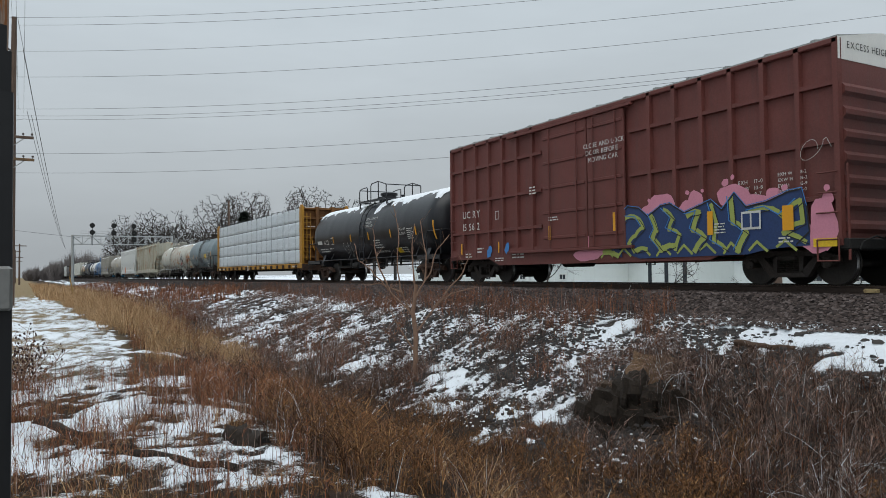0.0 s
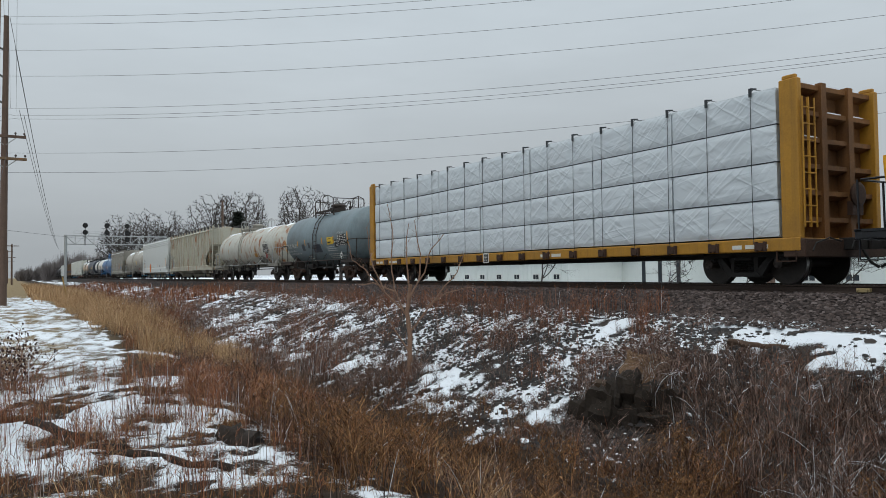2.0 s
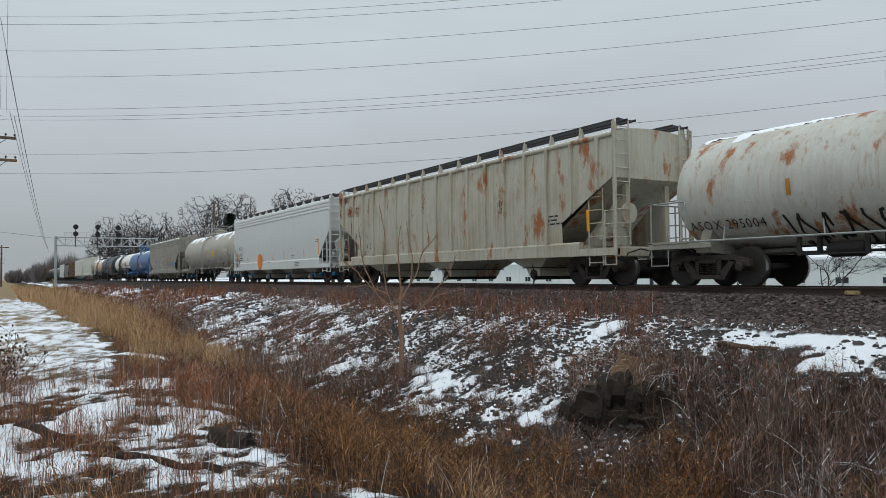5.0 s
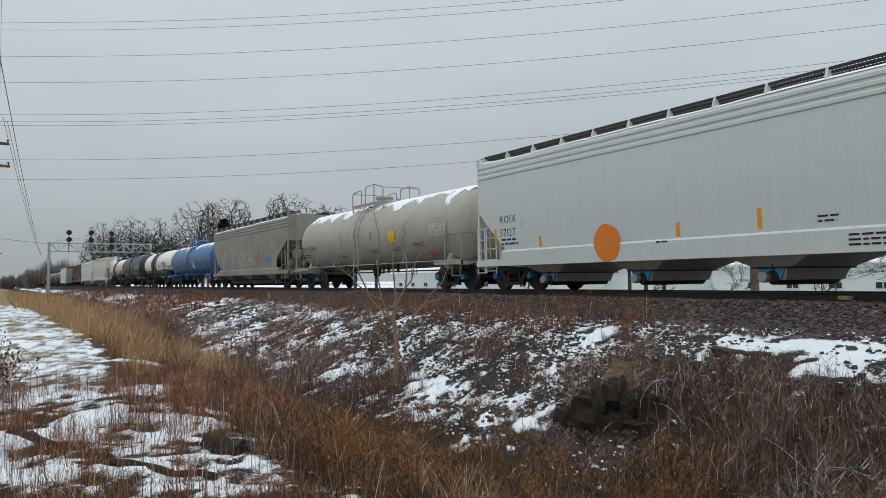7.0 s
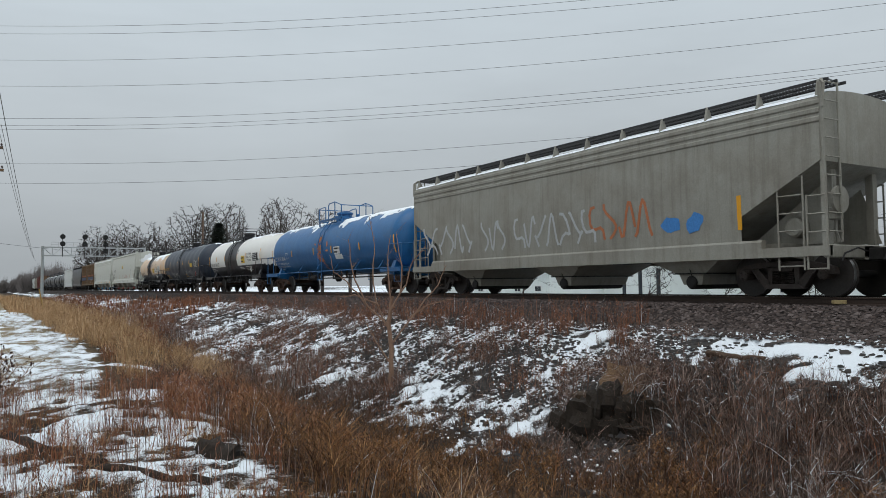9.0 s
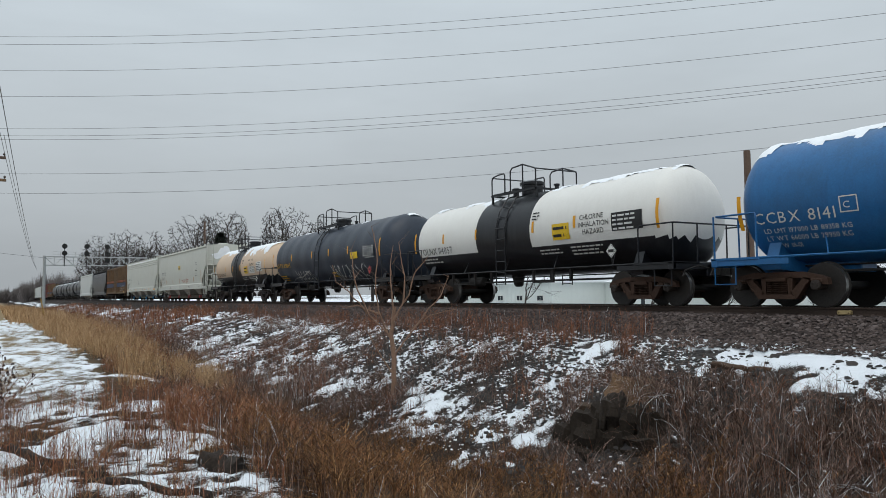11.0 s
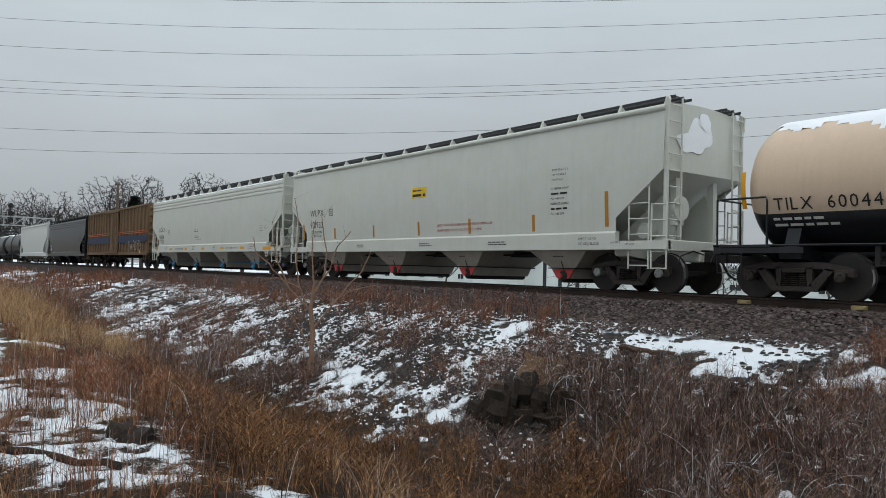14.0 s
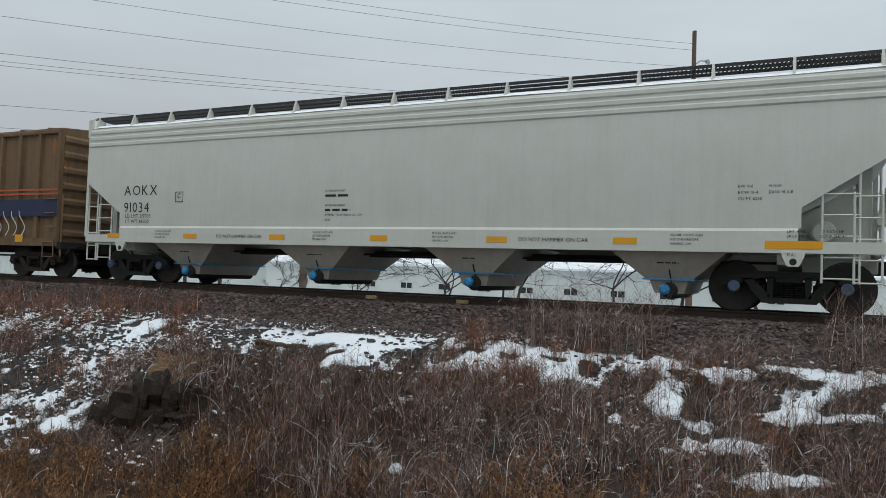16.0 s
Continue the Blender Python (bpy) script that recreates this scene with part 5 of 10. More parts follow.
    add_trucks(car, (-tc, tc), frame_mat, cap, rolls)
    letters(car, side_at(-(half + 0.008)), a)
    return car


def thing_part(name, parent):
    ob = new(name)
    ob.empty_display_size, ob.parent = 0.2, parent
    return ob


# ---------------- centre-beam flat loaded with wrapped lumber ----------------
def lumber_car(label, L):
    car = thing("lumber_flat_car", label, "flat car", "wagons of the freight train")
    a, half, deck, top = L / 2 - 0.6, 1.46, 0.98, 4.30
    g = Geo().box(-half, half, -a, a, deck - 0.07, deck, c=0.01).box(-0.2, 0.2, -a, a, 0.62, deck - 0.07)
    part("deck", g, "yellow_paint", car)
    for s in (-1, 1):
        g = Geo().box(*sorted((s * (half + 0.02), s * (half - 0.1))), -a, a, deck - 0.27, deck + 0.01, c=0.02)
        part("side_sill", g, "yellow_paint", car)
        k = 0
        y = -a + 0.9
        while y < a - 0.4:
            g = Geo().lathe([(s * (half - 0.02), 0.09), (s * (half + 0.1), 0.09)], "x", (0, y, deck - 0.16), 10).box(*sorted((s * (half - 0.02), s * (half + 0.09))), y - 0.13, y - 0.08, deck - 0.26, deck - 0.05).box(*sorted((s * (half - 0.02), s * (half + 0.09))), y + 0.08, y + 0.13, deck - 0.26, deck - 0.05)
            part("winch", g, "truck_rust", car)
            y += 1.24
    for s in (-1, 1):
        y0, y1 = sorted((s * a, s * (a - 0.42)))
        bk = thing_part("bulkhead", car)
        for q in (-1, 1):
            x0, x1 = sorted((q * half, q * (half - 0.16)))
            g = Geo().box(x0, x1, y0, y1, deck, top, c=0.015).box(x0 + 0.03, x1 - 0.03, y0 + 0.05, y1 - 0.05, top, top + 0.09, c=0.02)
            part("corner_post", g, "yellow_paint", bk)
        part("end_plate", Geo().box(-half + 0.16, half - 0.16, *sorted((s * (a - 0.34), s * (a - 0.40))), deck, top - 0.02), "bulkhead_brown", bk, "rust-brown plate")
        for x in (-0.48, 0.48):
            part("upright", Geo().prism([(x - 0.09, y0 + 0.04), (x + 0.09, y0 + 0.04), (x + 0.07, y1 - 0.02), (x - 0.07, y1 - 0.02)], "z", deck, top - 0.01), "bulkhead_brown", bk)
        for z in np.linspace(deck + 0.4, top - 0.12, 6):
            part("rib", Geo().prism([(s * (a - 0.34), z - 0.12), (s * (a - 0.10), z - 0.05), (s * (a - 0.10), z + 0.05), (s * (a - 0.34), z + 0.06)], "x", -half + 0.16, half - 0.16), "bulkhead_brown", bk)
        for x, z in ((-0.9, 3.9), (0.0, 3.9), (0.85, 3.35), (0.0, 3.35), (-0.85, 2.8)):
            zz = min(np.linspace(deck + 0.4, top - 0.12, 6), key=lambda k: abs(k - z)) + 0.055
            part("snow", Geo().prism([(x - 0.26, s * (a - 0.33)), (x + 0.22, s * (a - 0.33)), (x + 0.27, s * (a - 0.14)), (x - 0.2, s * (a - 0.12))], "z", zz, zz + 0.03), "snow", bk)
        g = Geo()
        ladder(g, -half + 0.3, s * (a + 0.03), s * (a + 0.05), 1.2, top - 0.4, 0.36)
        g.tube([(-half + 0.1, s * (a + 0.05), 1.2), (-half + 0.1, s * (a + 0.05), top - 0.4)], 0.02).tube([(-half + 0.5, s * (a + 0.05), 1.2), (-half + 0.5, s * (a + 0.05), top - 0.4)], 0.02)
        z = 1.3
        while z < top - 0.4:
            g.tube([(-half + 0.1, s * (a + 0.05), z), (-half + 0.5, s * (a + 0.05), z)], 0.016)
            z += 0.34
        part("ladder", g, "yellow_paint", bk)
        g = Geo().lathe([(s * a, 0.25), (s * (a + 0.05), 0.27), (s * (a + 0.08), 0.2)], "y", (0.55, 0, 1.95), 18).box(0.35, 0.75, *sorted((s * (a - 0.1), s * (a + 0.02))), 1.5, 1.8)
        part("brake_wheel", g, "truck_rust", car)
        g = Geo().box(-half, half, *sorted((s * (L / 2 - 0.5), s * (a - 0.4))), deck - 0.4, deck - 0.02, c=0.02)
        part("end_sill", g, "truck_rust", car)
        for x in (-half, half):
            g = Geo().tube([(x, s * (a - 0.1), deck - 0.2), (x, s * (a - 0.1), 0.5), (x, s * (a - 0.55), 0.5), (x, s * (a - 0.55), deck - 0.2)], 0.018, 5)
            part("step", g, "truck_rust", car)
    part("centre_beam", Geo().box(-0.06, 0.06, -a + 0.42, a - 0.42, deck, top - 0.15).box(-0.16, 0.16, -a + 0.42, a - 0.42, top - 0.2, top - 0.08), "yellow_paint", car)
    rnd = random.Random(3)
    cols, tiers = 7, 4
    y0, y1 = -a + 0.5, a - 0.5
    hts = (top - 0.06 - deck - 0.06) / tiers
    for s in (-1, 1):
        for c in range(cols):
            for r in range(tiers):
                ya, yb = y0 + (y1 - y0) * c / cols + rnd.uniform(0.005, 0.03), y0 + (y1 - y0) * (c + 1) / cols - rnd.uniform(0.005, 0.03)
                za = deck + 0.05 + r * hts
                out = half - 0.01 + rnd.uniform(-0.02, 0.012)
                g = Geo()
                # wrapped face with slack folds
                nu, nv = 34, 10
                ph = [rnd.uniform(0, 6.28) for _ in range(6)]
                sl = [rnd.uniform(-3, 3) for _ in range(3)]

                def face(u, v, ya=ya, yb=yb, za=za, out=out, ph=ph, sl=sl, s=s):
                    y, z = ya + (yb - ya) * u, za + (hts - 0.03) * v
                    m = min(1, 12 * u, 12 * (1 - u)) * min(1, 5 * v, 5 * (1 - v))
                    d = 0.016 * ((1 - abs(math.sin(5 * u + sl[0] * 3 * v + ph[0]))) ** 4 + 0.8 * (1 - abs(math.sin(9 * u + sl[1] * 4 * v + ph[1]))) ** 5 - 0.7 * (1 - abs(math.sin(7 * u - sl[2] * 5 * v + ph[2]))) ** 4)
                    edge = 0.035 * (1 - min(1, 9 * v, 9 * (1 - v))) + 0.03 * (1 - min(1, 25 * u, 25 * (1 - u)))
                    return (s * (out + d * m - edge), y, z)
                g.grid(nu, nv, face)
                g.box(*sorted((s * 0.1, s * (out - 0.03))), ya + 0.01, yb - 0.01, za, za + hts - 0.03)
                part("lumber_bundle", g, "wrap", car, smooth=60)
        n = 17
        for k in range(n):
            y = y0 + (y1 - y0) * (k + 0.5) / n
            g = Geo().tube([(s * (half + 0.02), y, deck - 0.1), (s * (half + 0.025), y, deck + 1.5), (s * (half + 0.015), y, top - 0.1), (s * (half - 0.1), y, top - 0.02), (s * 0.15, y, top - 0.02)], 0.007, 4)
            part("tie_cable", g, "strap", car)
            part("corner_guard", Geo().prism([(s * (half + 0.03), top - 0.2), (s * (half + 0.03), top - 0.01), (s * (half - 0.16), top + 0.01), (s * (half - 0.16), top - 0.02), (s * (half + 0.005), top - 0.04), (s * (half + 0.01), top - 0.2)], "y", y - 0.035, y + 0.035), "strap", car)
        for r in range(1, tiers):
            z = deck + 0.05 + r * hts - 0.015
            part("dunnage", Geo().box(*sorted((s * 0.2, s * (half - 0.035))), y0, y1, z - 0.011, z + 0.013), "strap", car)
    g = Geo()
    put = side_at(-(half + 0.026))
    rect(g, -1.2, deck - 0.32, 0.34, 0.34, put, 1)
    rect(g, -1.15, deck - 0.28, 0.24, 0.26, side_at(-(half + 0.03)), 2)
    bars(g, -1.12, deck - 0.05, 0.18, 5, 0.025, side_at(-(half + 0.034)), 0, 4)
    for u, w in ((-9.9, 0.8), (-8.6, 0.9), (2.0, 1.0), (9.0, 1.2)):
        bars(g, u, deck - 0.2, w, 1, 0.11, put, 0, int(u * 10))
    lettering(car, g, ["letter_white", "decal_white", "letter_black"])
    tc = L / 2 - 2.28
    g = Geo().box(-0.25, 0.25, -tc, tc, 0.6, deck - 0.1)
    for y in np.arange(-tc + 1.5, tc - 1.4, 1.6):
        g.box(-half + 0.1, half - 0.1, y - 0.05, y + 0.05, 0.7, deck - 0.07)
    g.tube([(-0.95, -tc + 1.2, 0.7), (-0.95, tc - 1.2, 0.7)], 0.028, 6).lathe([(-1.0, 0.2), (1.0, 0.2)], "y", (-0.75, 1.0, 0.8), 14)
    part("underframe", g, "under_black", car)
    couplers(car, L)
    add_trucks(car, (-tc, tc), "under_black", "truck_steel")
    return car


# ---------------- the train, from the leading wagon back ----------------
# couplings behind wagon 1, 2, ..., metres along the track at 0 s
JOINTS = [7.9, 24.27, 40.5, 63.0, 75.5, 92.9, 112.9, 131.93, 149.92, 167.6, 185.5, 200.03, 216.65, 230.55, 250.56, 270.7]


def span(k):
    return JOINTS[k] - JOINTS[k - 1]


def place(car, y0, y1):
    MOVING.append((car, (y0 + y1) / 2))
    return car


def proud(put, d):
    """The same surface, d further out."""
    def out(u, v):
        p = put(u, v)
        return (p[0] - d, p[1], p[2])
    return out


def no_letters(car, put, a):
    pass


COATS = itertools.count()


def blob(geo, u, v, ru, rv, put, slot=0, n=18, wob=0.12, seed=0):
    put = proud(put, 0.0004 * (next(COATS) % 12))
    rnd = random.Random(seed)
    ph = [rnd.uniform(0, 6.28) for _ in range(3)]
    pts = []
    for k in range(n):
        t = 2 * math.pi * k / n
        r = 1 + wob * (math.sin(2 * t + ph[0]) + 0.6 * math.sin(5 * t + ph[1]))
        pts.append(put(u + ru * r * math.cos(t), v + rv * r * math.sin(t)))
    geo.add(pts, [tuple(range(n))], slot)


def stroke(geo, pts, w, put, slot=0):
    """A painted line of width w through (u, v) points."""
    for (a, b), (c, d) in zip(pts[:-1], pts[1:]):
        l = math.hypot(c - a, d - b) or 1
        nx, ny = -(d - b) / l * w / 2, (c - a) / l * w / 2
        ex, ey = (c - a) / l * w * 0.3, (d - b) / l * w * 0.3
        coat = proud(put, 0.0004 * (next(COATS) % 12))
        geo.add([coat(a - ex + nx, b - ey + ny), coat(a - ex - nx, b - ey - ny), coat(c + ex - nx, d + ey - ny), coat(c + ex + nx, d + ey + ny)], [(0, 1, 2, 3)], slot)


def scrawl(geo, u, v, w, h, n, wid, put, seed, slot=0):
    """Loose looping handwriting that spells nothing."""
    rnd = random.Random(seed)
    step = w / n
    for k in range(n):
        pts, x = [], u + k * step
        kind = rnd.randrange(3)
        for i in range(9):
            t = i / 8
            if kind == 0:
                pts.append((x + step * 0.8 * (0.5 + 0.5 * math.sin(5 * t)), v + h * t))
            elif kind == 1:
                pts.append((x + step * t, v + h * (0.5 + 0.5 * math.cos(6.3 * t + k))))
            else:
                pts.append((x + step * (0.5 + 0.5 * math.cos(4.4 * t + k)), v + h * (0.9 * t + 0.15 * math.sin(9 * t))))
        stroke(geo, pts, wid, put, slot)


def box_letters(car, put, a):
    g = Geo()
    write(g, "UC RY", -6.65, 2.28, 0.36, put)
    write(g, "15 56 2", -6.65, 1.84, 0.36, put)
    bars(g, -5.7, 1.15, 0.4, 2, 0.06, put, 0, 2)
    bars(g, -6.5, 0.98, 0.5, 2, 0.05, put, 0, 3)
    bars(g, -3.6, 0.9, 0.9, 2, 0.05, put, 0, 8)
    at = side_at(-1.65)
    for i, w in enumerate(("CLOSE AND LOCK", "DOOR BEFORE", "MOVING CAR")):
        write(g, w, 0.1 + 0.1 * i, 3.78 - 0.2 * i, 0.19, at, gap=0.1)
    bars(g, -2.5, 2.95, 0.35, 3, 0.05, at, 0, 9)
    bars(g, -1.55, 1.95, 0.5, 2, 0.04, at, 0, 10)
    for i, (l, r) in enumerate((("EXH", "17-0"), ("EXW", "10-8"), ("EW", "9-7"), ("L", "50-6"))):
        write(g, l, 5.2, 2.22 - 0.14 * i, 0.12, put)
        write(g, r, 5.62, 2.22 - 0.14 * i, 0.12, put)
    for i, (l, r) in enumerate((("EXH W", "8-2"), ("EXW H", "16-2"), ("EW H", "15-9"), ("EMPTY C G", "5-0"), ("FLOOR H", ""))):
        write(g, l, 6.2, 2.3 - 0.12 * i, 0.1, put, gap=0.1)
        write(g, r, 6.72, 2.3 - 0.12 * i, 0.1, put, gap=0.1)
    rect(g, -4.55, 2.12, 0.22, 0.02, put)
    rect(g, -4.55, 2.38, 0.22, 0.02, put)
    rect(g, -4.55, 2.12, 0.02, 0.28, put)
    rect(g, -4.35, 2.12, 0.02, 0.28, put)
    # chalked squiggle near the leading corner
    pts = [(6.95 + 0.16 * math.cos(t) * (1 + 0.12 * t), 2.75 + 0.2 * math.sin(t * 1.1)) for t in np.linspace(0, 6.5, 26)] + [(7.3, 2.95), (7.4, 2.75)]
    stroke(g, pts, 0.008, put)
    lettering(car, g, ["letter_white"])
    for u, z, w, h in ((-6.75, 1.0, 0.09, 0.38), (-4.35, 1.0, 0.07, 0.36), (-1.55, 1.3, 0.09, 0.42), (1.25, 1.42, 0.12, 0.5), (4.35, 1.15, 0.16, 0.55), (6.3, 1.15, 0.26, 0.52)):
        g = Geo()
        rect(g, u, z, w, h, side_at(-1.65 if -2 < u < 1.7 else -1.602))
        part("reflector", g, "reflector", car)
    # spray paint: it lies on the sheets and posts alike
    g = Geo()
    at = side_at(-1.568)
    for k, (u, v, ru, rv) in enumerate(((0.55, 1.15, 0.55, 0.38), (0.1, 0.82, 0.55, 0.2), (0.95, 1.5, 0.3, 0.3), (2.9, 1.98, 0.42, 0.3), (2.55, 1.85, 0.3, 0.2), (4.0, 1.95, 0.25, 0.26), (3.75, 1.8, 0.3, 0.2), (5.05, 2.0, 0.4, 0.28), (5.55, 1.8, 0.4, 0.2), (6.1, 1.92, 0.2, 0.16),
                                        (7.2, 1.25, 0.3, 0.5), (7.0, 0.95, 0.35, 0.3), (7.3, 1.75, 0.12, 0.12), (7.28, 1.95, 0.06, 0.07), (4.85, 2.32, 0.09, 0.09), (5.05, 2.42, 0.05, 0.06), (3.75, 2.2, 0.06, 0.06), (2.5, 2.12, 0.05, 0.05), (6.35, 2.05, 0.07, 0.07), (4.2, 2.2, 0.05, 0.04))):
        blob(g, u, v, ru, rv, at, 0, 18, 0.10, k)
    tagged(part("graffiti", g, "graffiti_pink", car, "pink sprayed bubbles behind the letters"), kind="stuff")
    g = Geo()
    at = side_at(-1.574)
    top_line = [(1.35, 1.75), (1.75, 2.02), (2.15, 1.95), (2.45, 1.72), (2.9, 1.95), (3.2, 1.98), (3.65, 1.72), (4.1, 1.85), (4.45, 1.95), (4.75, 1.7), (5.1, 2.05), (5.4, 1.72), (5.9, 1.78), (6.45, 1.95), (6.75, 1.98), (6.85, 1.6), (6.9, 1.1), (6.6, 0.85)]
    for (u0, z0), (u1, z1) in zip(top_line[:-1], top_line[1:]):
        lo0, lo1 = np.interp([u0, u1], [1.3, 2.0, 5.6, 6.0, 6.9], [0.95, 0.66, 0.68, 0.8, 0.82])
        if u1 > u0:
            g.add([at(u0, lo0), at(u1, lo1), at(u1, z1), at(u0, z0)], [(0, 1, 2, 3)])
    g.add([at(0.55, 1.05), at(1.5, 0.7), at(1.5, 1.3), at(0.75, 1.35)], [(0, 1, 2, 3)])
    tagged(part("graffiti", g, "graffiti_blue", car, "dark blue sprayed letters"), kind="stuff")
    g = Geo()
    at = side_at(-1.581)
    curves = [[(1.45, 1.5), (1.7, 1.75), (2.1, 1.7), (2.3, 1.45), (2.0, 1.25), (1.75, 1.05), (1.95, 0.85), (2.4, 0.9)], [(2.55, 1.75), (2.75, 1.35), (2.6, 1.15), (2.9, 0.85), (3.3, 0.95)], [(3.0, 1.85), (3.3, 1.6), (3.15, 1.35), (3.5, 1.2), (3.35, 0.85)],
              [(3.75, 1.65), (4.1, 1.7), (3.9, 1.3), (4.25, 1.1), (3.95, 0.8)], [(4.45, 1.85), (4.6, 1.4), (4.5, 1.0), (4.85, 0.8)], [(5.0, 1.95), (5.05, 1.4), (5.4, 1.15), (5.15, 0.75)], [(5.5, 1.6), (5.95, 1.65), (6.3, 1.45), (6.7, 1.75), (6.75, 1.3), (6.3, 1.1), (6.8, 0.9)],
              [(0.6, 1.2), (0.95, 1.25), (1.2, 1.0), (0.8, 0.85), (1.35, 0.75)]]
    for k, c in enumerate(curves):
        fine = []
        for (a0, b0), (a1, b1) in zip(c[:-1], c[1:]):
            fine += [(a0 + (a1 - a0) * q, b0 + (b1 - b0) * q + 0.05 * math.sin(math.pi * q)) for q in (0.0, 0.33, 0.67)]
        stroke(g, fine + [c[-1]], 0.13 if k % 2 else 0.10, at)
    for k in range(9):
        u = 0.7 + 0.68 * k
        stroke(g, [(u, 0.72 + 0.05 * (k % 3)), (u + 0.2, 0.95), (u + 0.45, 0.74)], 0.06, at)
    tagged(part("graffiti", g, "graffiti_lime", car, "lime sprayed inner strokes"), kind="stuff")
    g = Geo()
    at = side_at(-1.587)
    stroke(g, top_line, 0.035, at)
    for k, c in enumerate(curves[:-1]):
        stroke(g, [(u + 0.08, v - 0.05) for u, v in c], 0.02, at)
    tagged(part("graffiti", g, "letter_black", car, "black sprayed outlines"), kind="stuff")
    g = Geo()
    for k, c in enumerate(curves[:-1]):
        stroke(g, [(u - 0.1, v + 0.05) for u, v in c[:4]], 0.025, side_at(-1.590))
    stroke(g, [(u, v + 0.035) for u, v in top_line[:16]], 0.018, side_at(-1.590))
    tagged(part("graffiti", g, "graffiti_sky", car, "light blue sprayed edges"), kind="stuff")
    g = Geo()
    rect(g, 5.28, 1.22, 0.5, 0.4, side_at(-1.598))
    part("stencil_panel", g, "letter_white", car)
    for u in (5.32, 5.55):
        g = Geo()
        rect(g, u, 1.27, 0.19, 0.3, side_at(-1.602))
        part("stencil_panel", g, "graffiti_blue", car)
    g = Geo()
    bars(g, 4.55, 1.38, 0.35, 4, 0.035, side_at(-1.6), 0, 12)
    bars(g, 6.2, 0.98, 0.35, 2, 0.04, side_at(-1.6), 0, 13)
    bars(g, -4.6, 0.8, 0.7, 2, 0.04, put, 0, 14)
    tagged(part("stencil", g, "letter_white", car), kind="stuff")
    for u, v, ru, rv in ((-4.93, 1.05, 0.16, 0.19), (-3.88, 1.14, 0.13, 0.17)):
        g = Geo()
        blob(g, u, v, ru, rv, put, 0, 11, 0.25, int(v * 50))
        part("paint_patch", g, "graffiti_sky", car, "light blue paint patch")
    g = Geo()
    rect(g, 6.98, 0.78, 0.5, 0.17, side_at(-1.592))
    part("height_plate", g, "decal_yellow", car, "yellow excess-height plate")


place(boxcar("dark red ribbed boxcar with pink and blue graffiti", span(1), "brown_paint", box_letters, top=4.88, peak=5.18, end_white=True, floor=0.92, posts=18, doors=(-1.67, 1.92)), JOINTS[0] + 0.2, JOINTS[1] + 0.2)


def black_letters(car, put, a):
    g = Geo()
    bars(g, -6.12, 2.72, 0.85, 1, 0.24, put, 0, 3)
    write(g, "1622", -5.15, 2.68, 0.36, put)
    bars(g, -6.0, 2.42, 1.3, 2, 0.07, put, 0, 5)
    bars(g, -4.6, 2.42, 0.5, 1, 0.07, put, 0, 6)
    write(g, "C", -4.05, 2.74, 0.2, put)
    for i, w in enumerate(("WATER CAPACITY", "214453 LBS", "97750 KGS")):
        write(g, w, 0.18 + 0.12 * i, 3.68 - 0.17 * i, 0.16, put, gap=0.1)
    rect(g, -4.13, 2.66, 0.32, 0.03, put)
    rect(g, -4.13, 3.0, 0.32, 0.03, put)
    scrawl(g, -2.6, 1.9, 1.0, 0.8, 3, 0.02, put, 5)
    write(g, "FRA AIP", 3.95, 2.98, 0.16, put, gap=0.1)
    write(g, "SR-13450", 3.9, 2.78, 0.16, put, gap=0.1)
    write(g, "REFRIGERANT GAS", 1.0, 2.05, 0.15, put, gap=0.1)
    bars(g, 1.1, 2.62, 0.9, 4, 0.06, put, 0, 8)
    bars(g, 4.66, 3.0, 0.62, 6, 0.045, put, 0, 12)
    bars(g, 3.5, 2.2, 0.8, 3, 0.05, put, 0, 9)
    lettering(car, g, ["letter_white"])
    g = Geo()
    rect(g, 3.05, 2.0, 0.55, 0.22, proud(put, 0.004))
    part("emergency_decal", g, "decal_yellow", car)


place(tank_car("black pressure tank car with snow crust along its top", span(2), 1.45, 2.36, ["black_paint"], one, black_letters, top=0.0, frame_mat="truck_rust", snow=0.62, nominal=(1.56, 2.72), inset=2.15, stripes=(7.0, 3.84, 1.51, -0.63, -3.0, -5.4, -6.95), deck=2.0, snow_seed=2, rings=5),
      JOINTS[1], JOINTS[2])
place(lumber_car("yellow centre-beam flat car stacked with white-wrapped lumber bundles", span(3)), JOINTS[2], JOINTS[3])


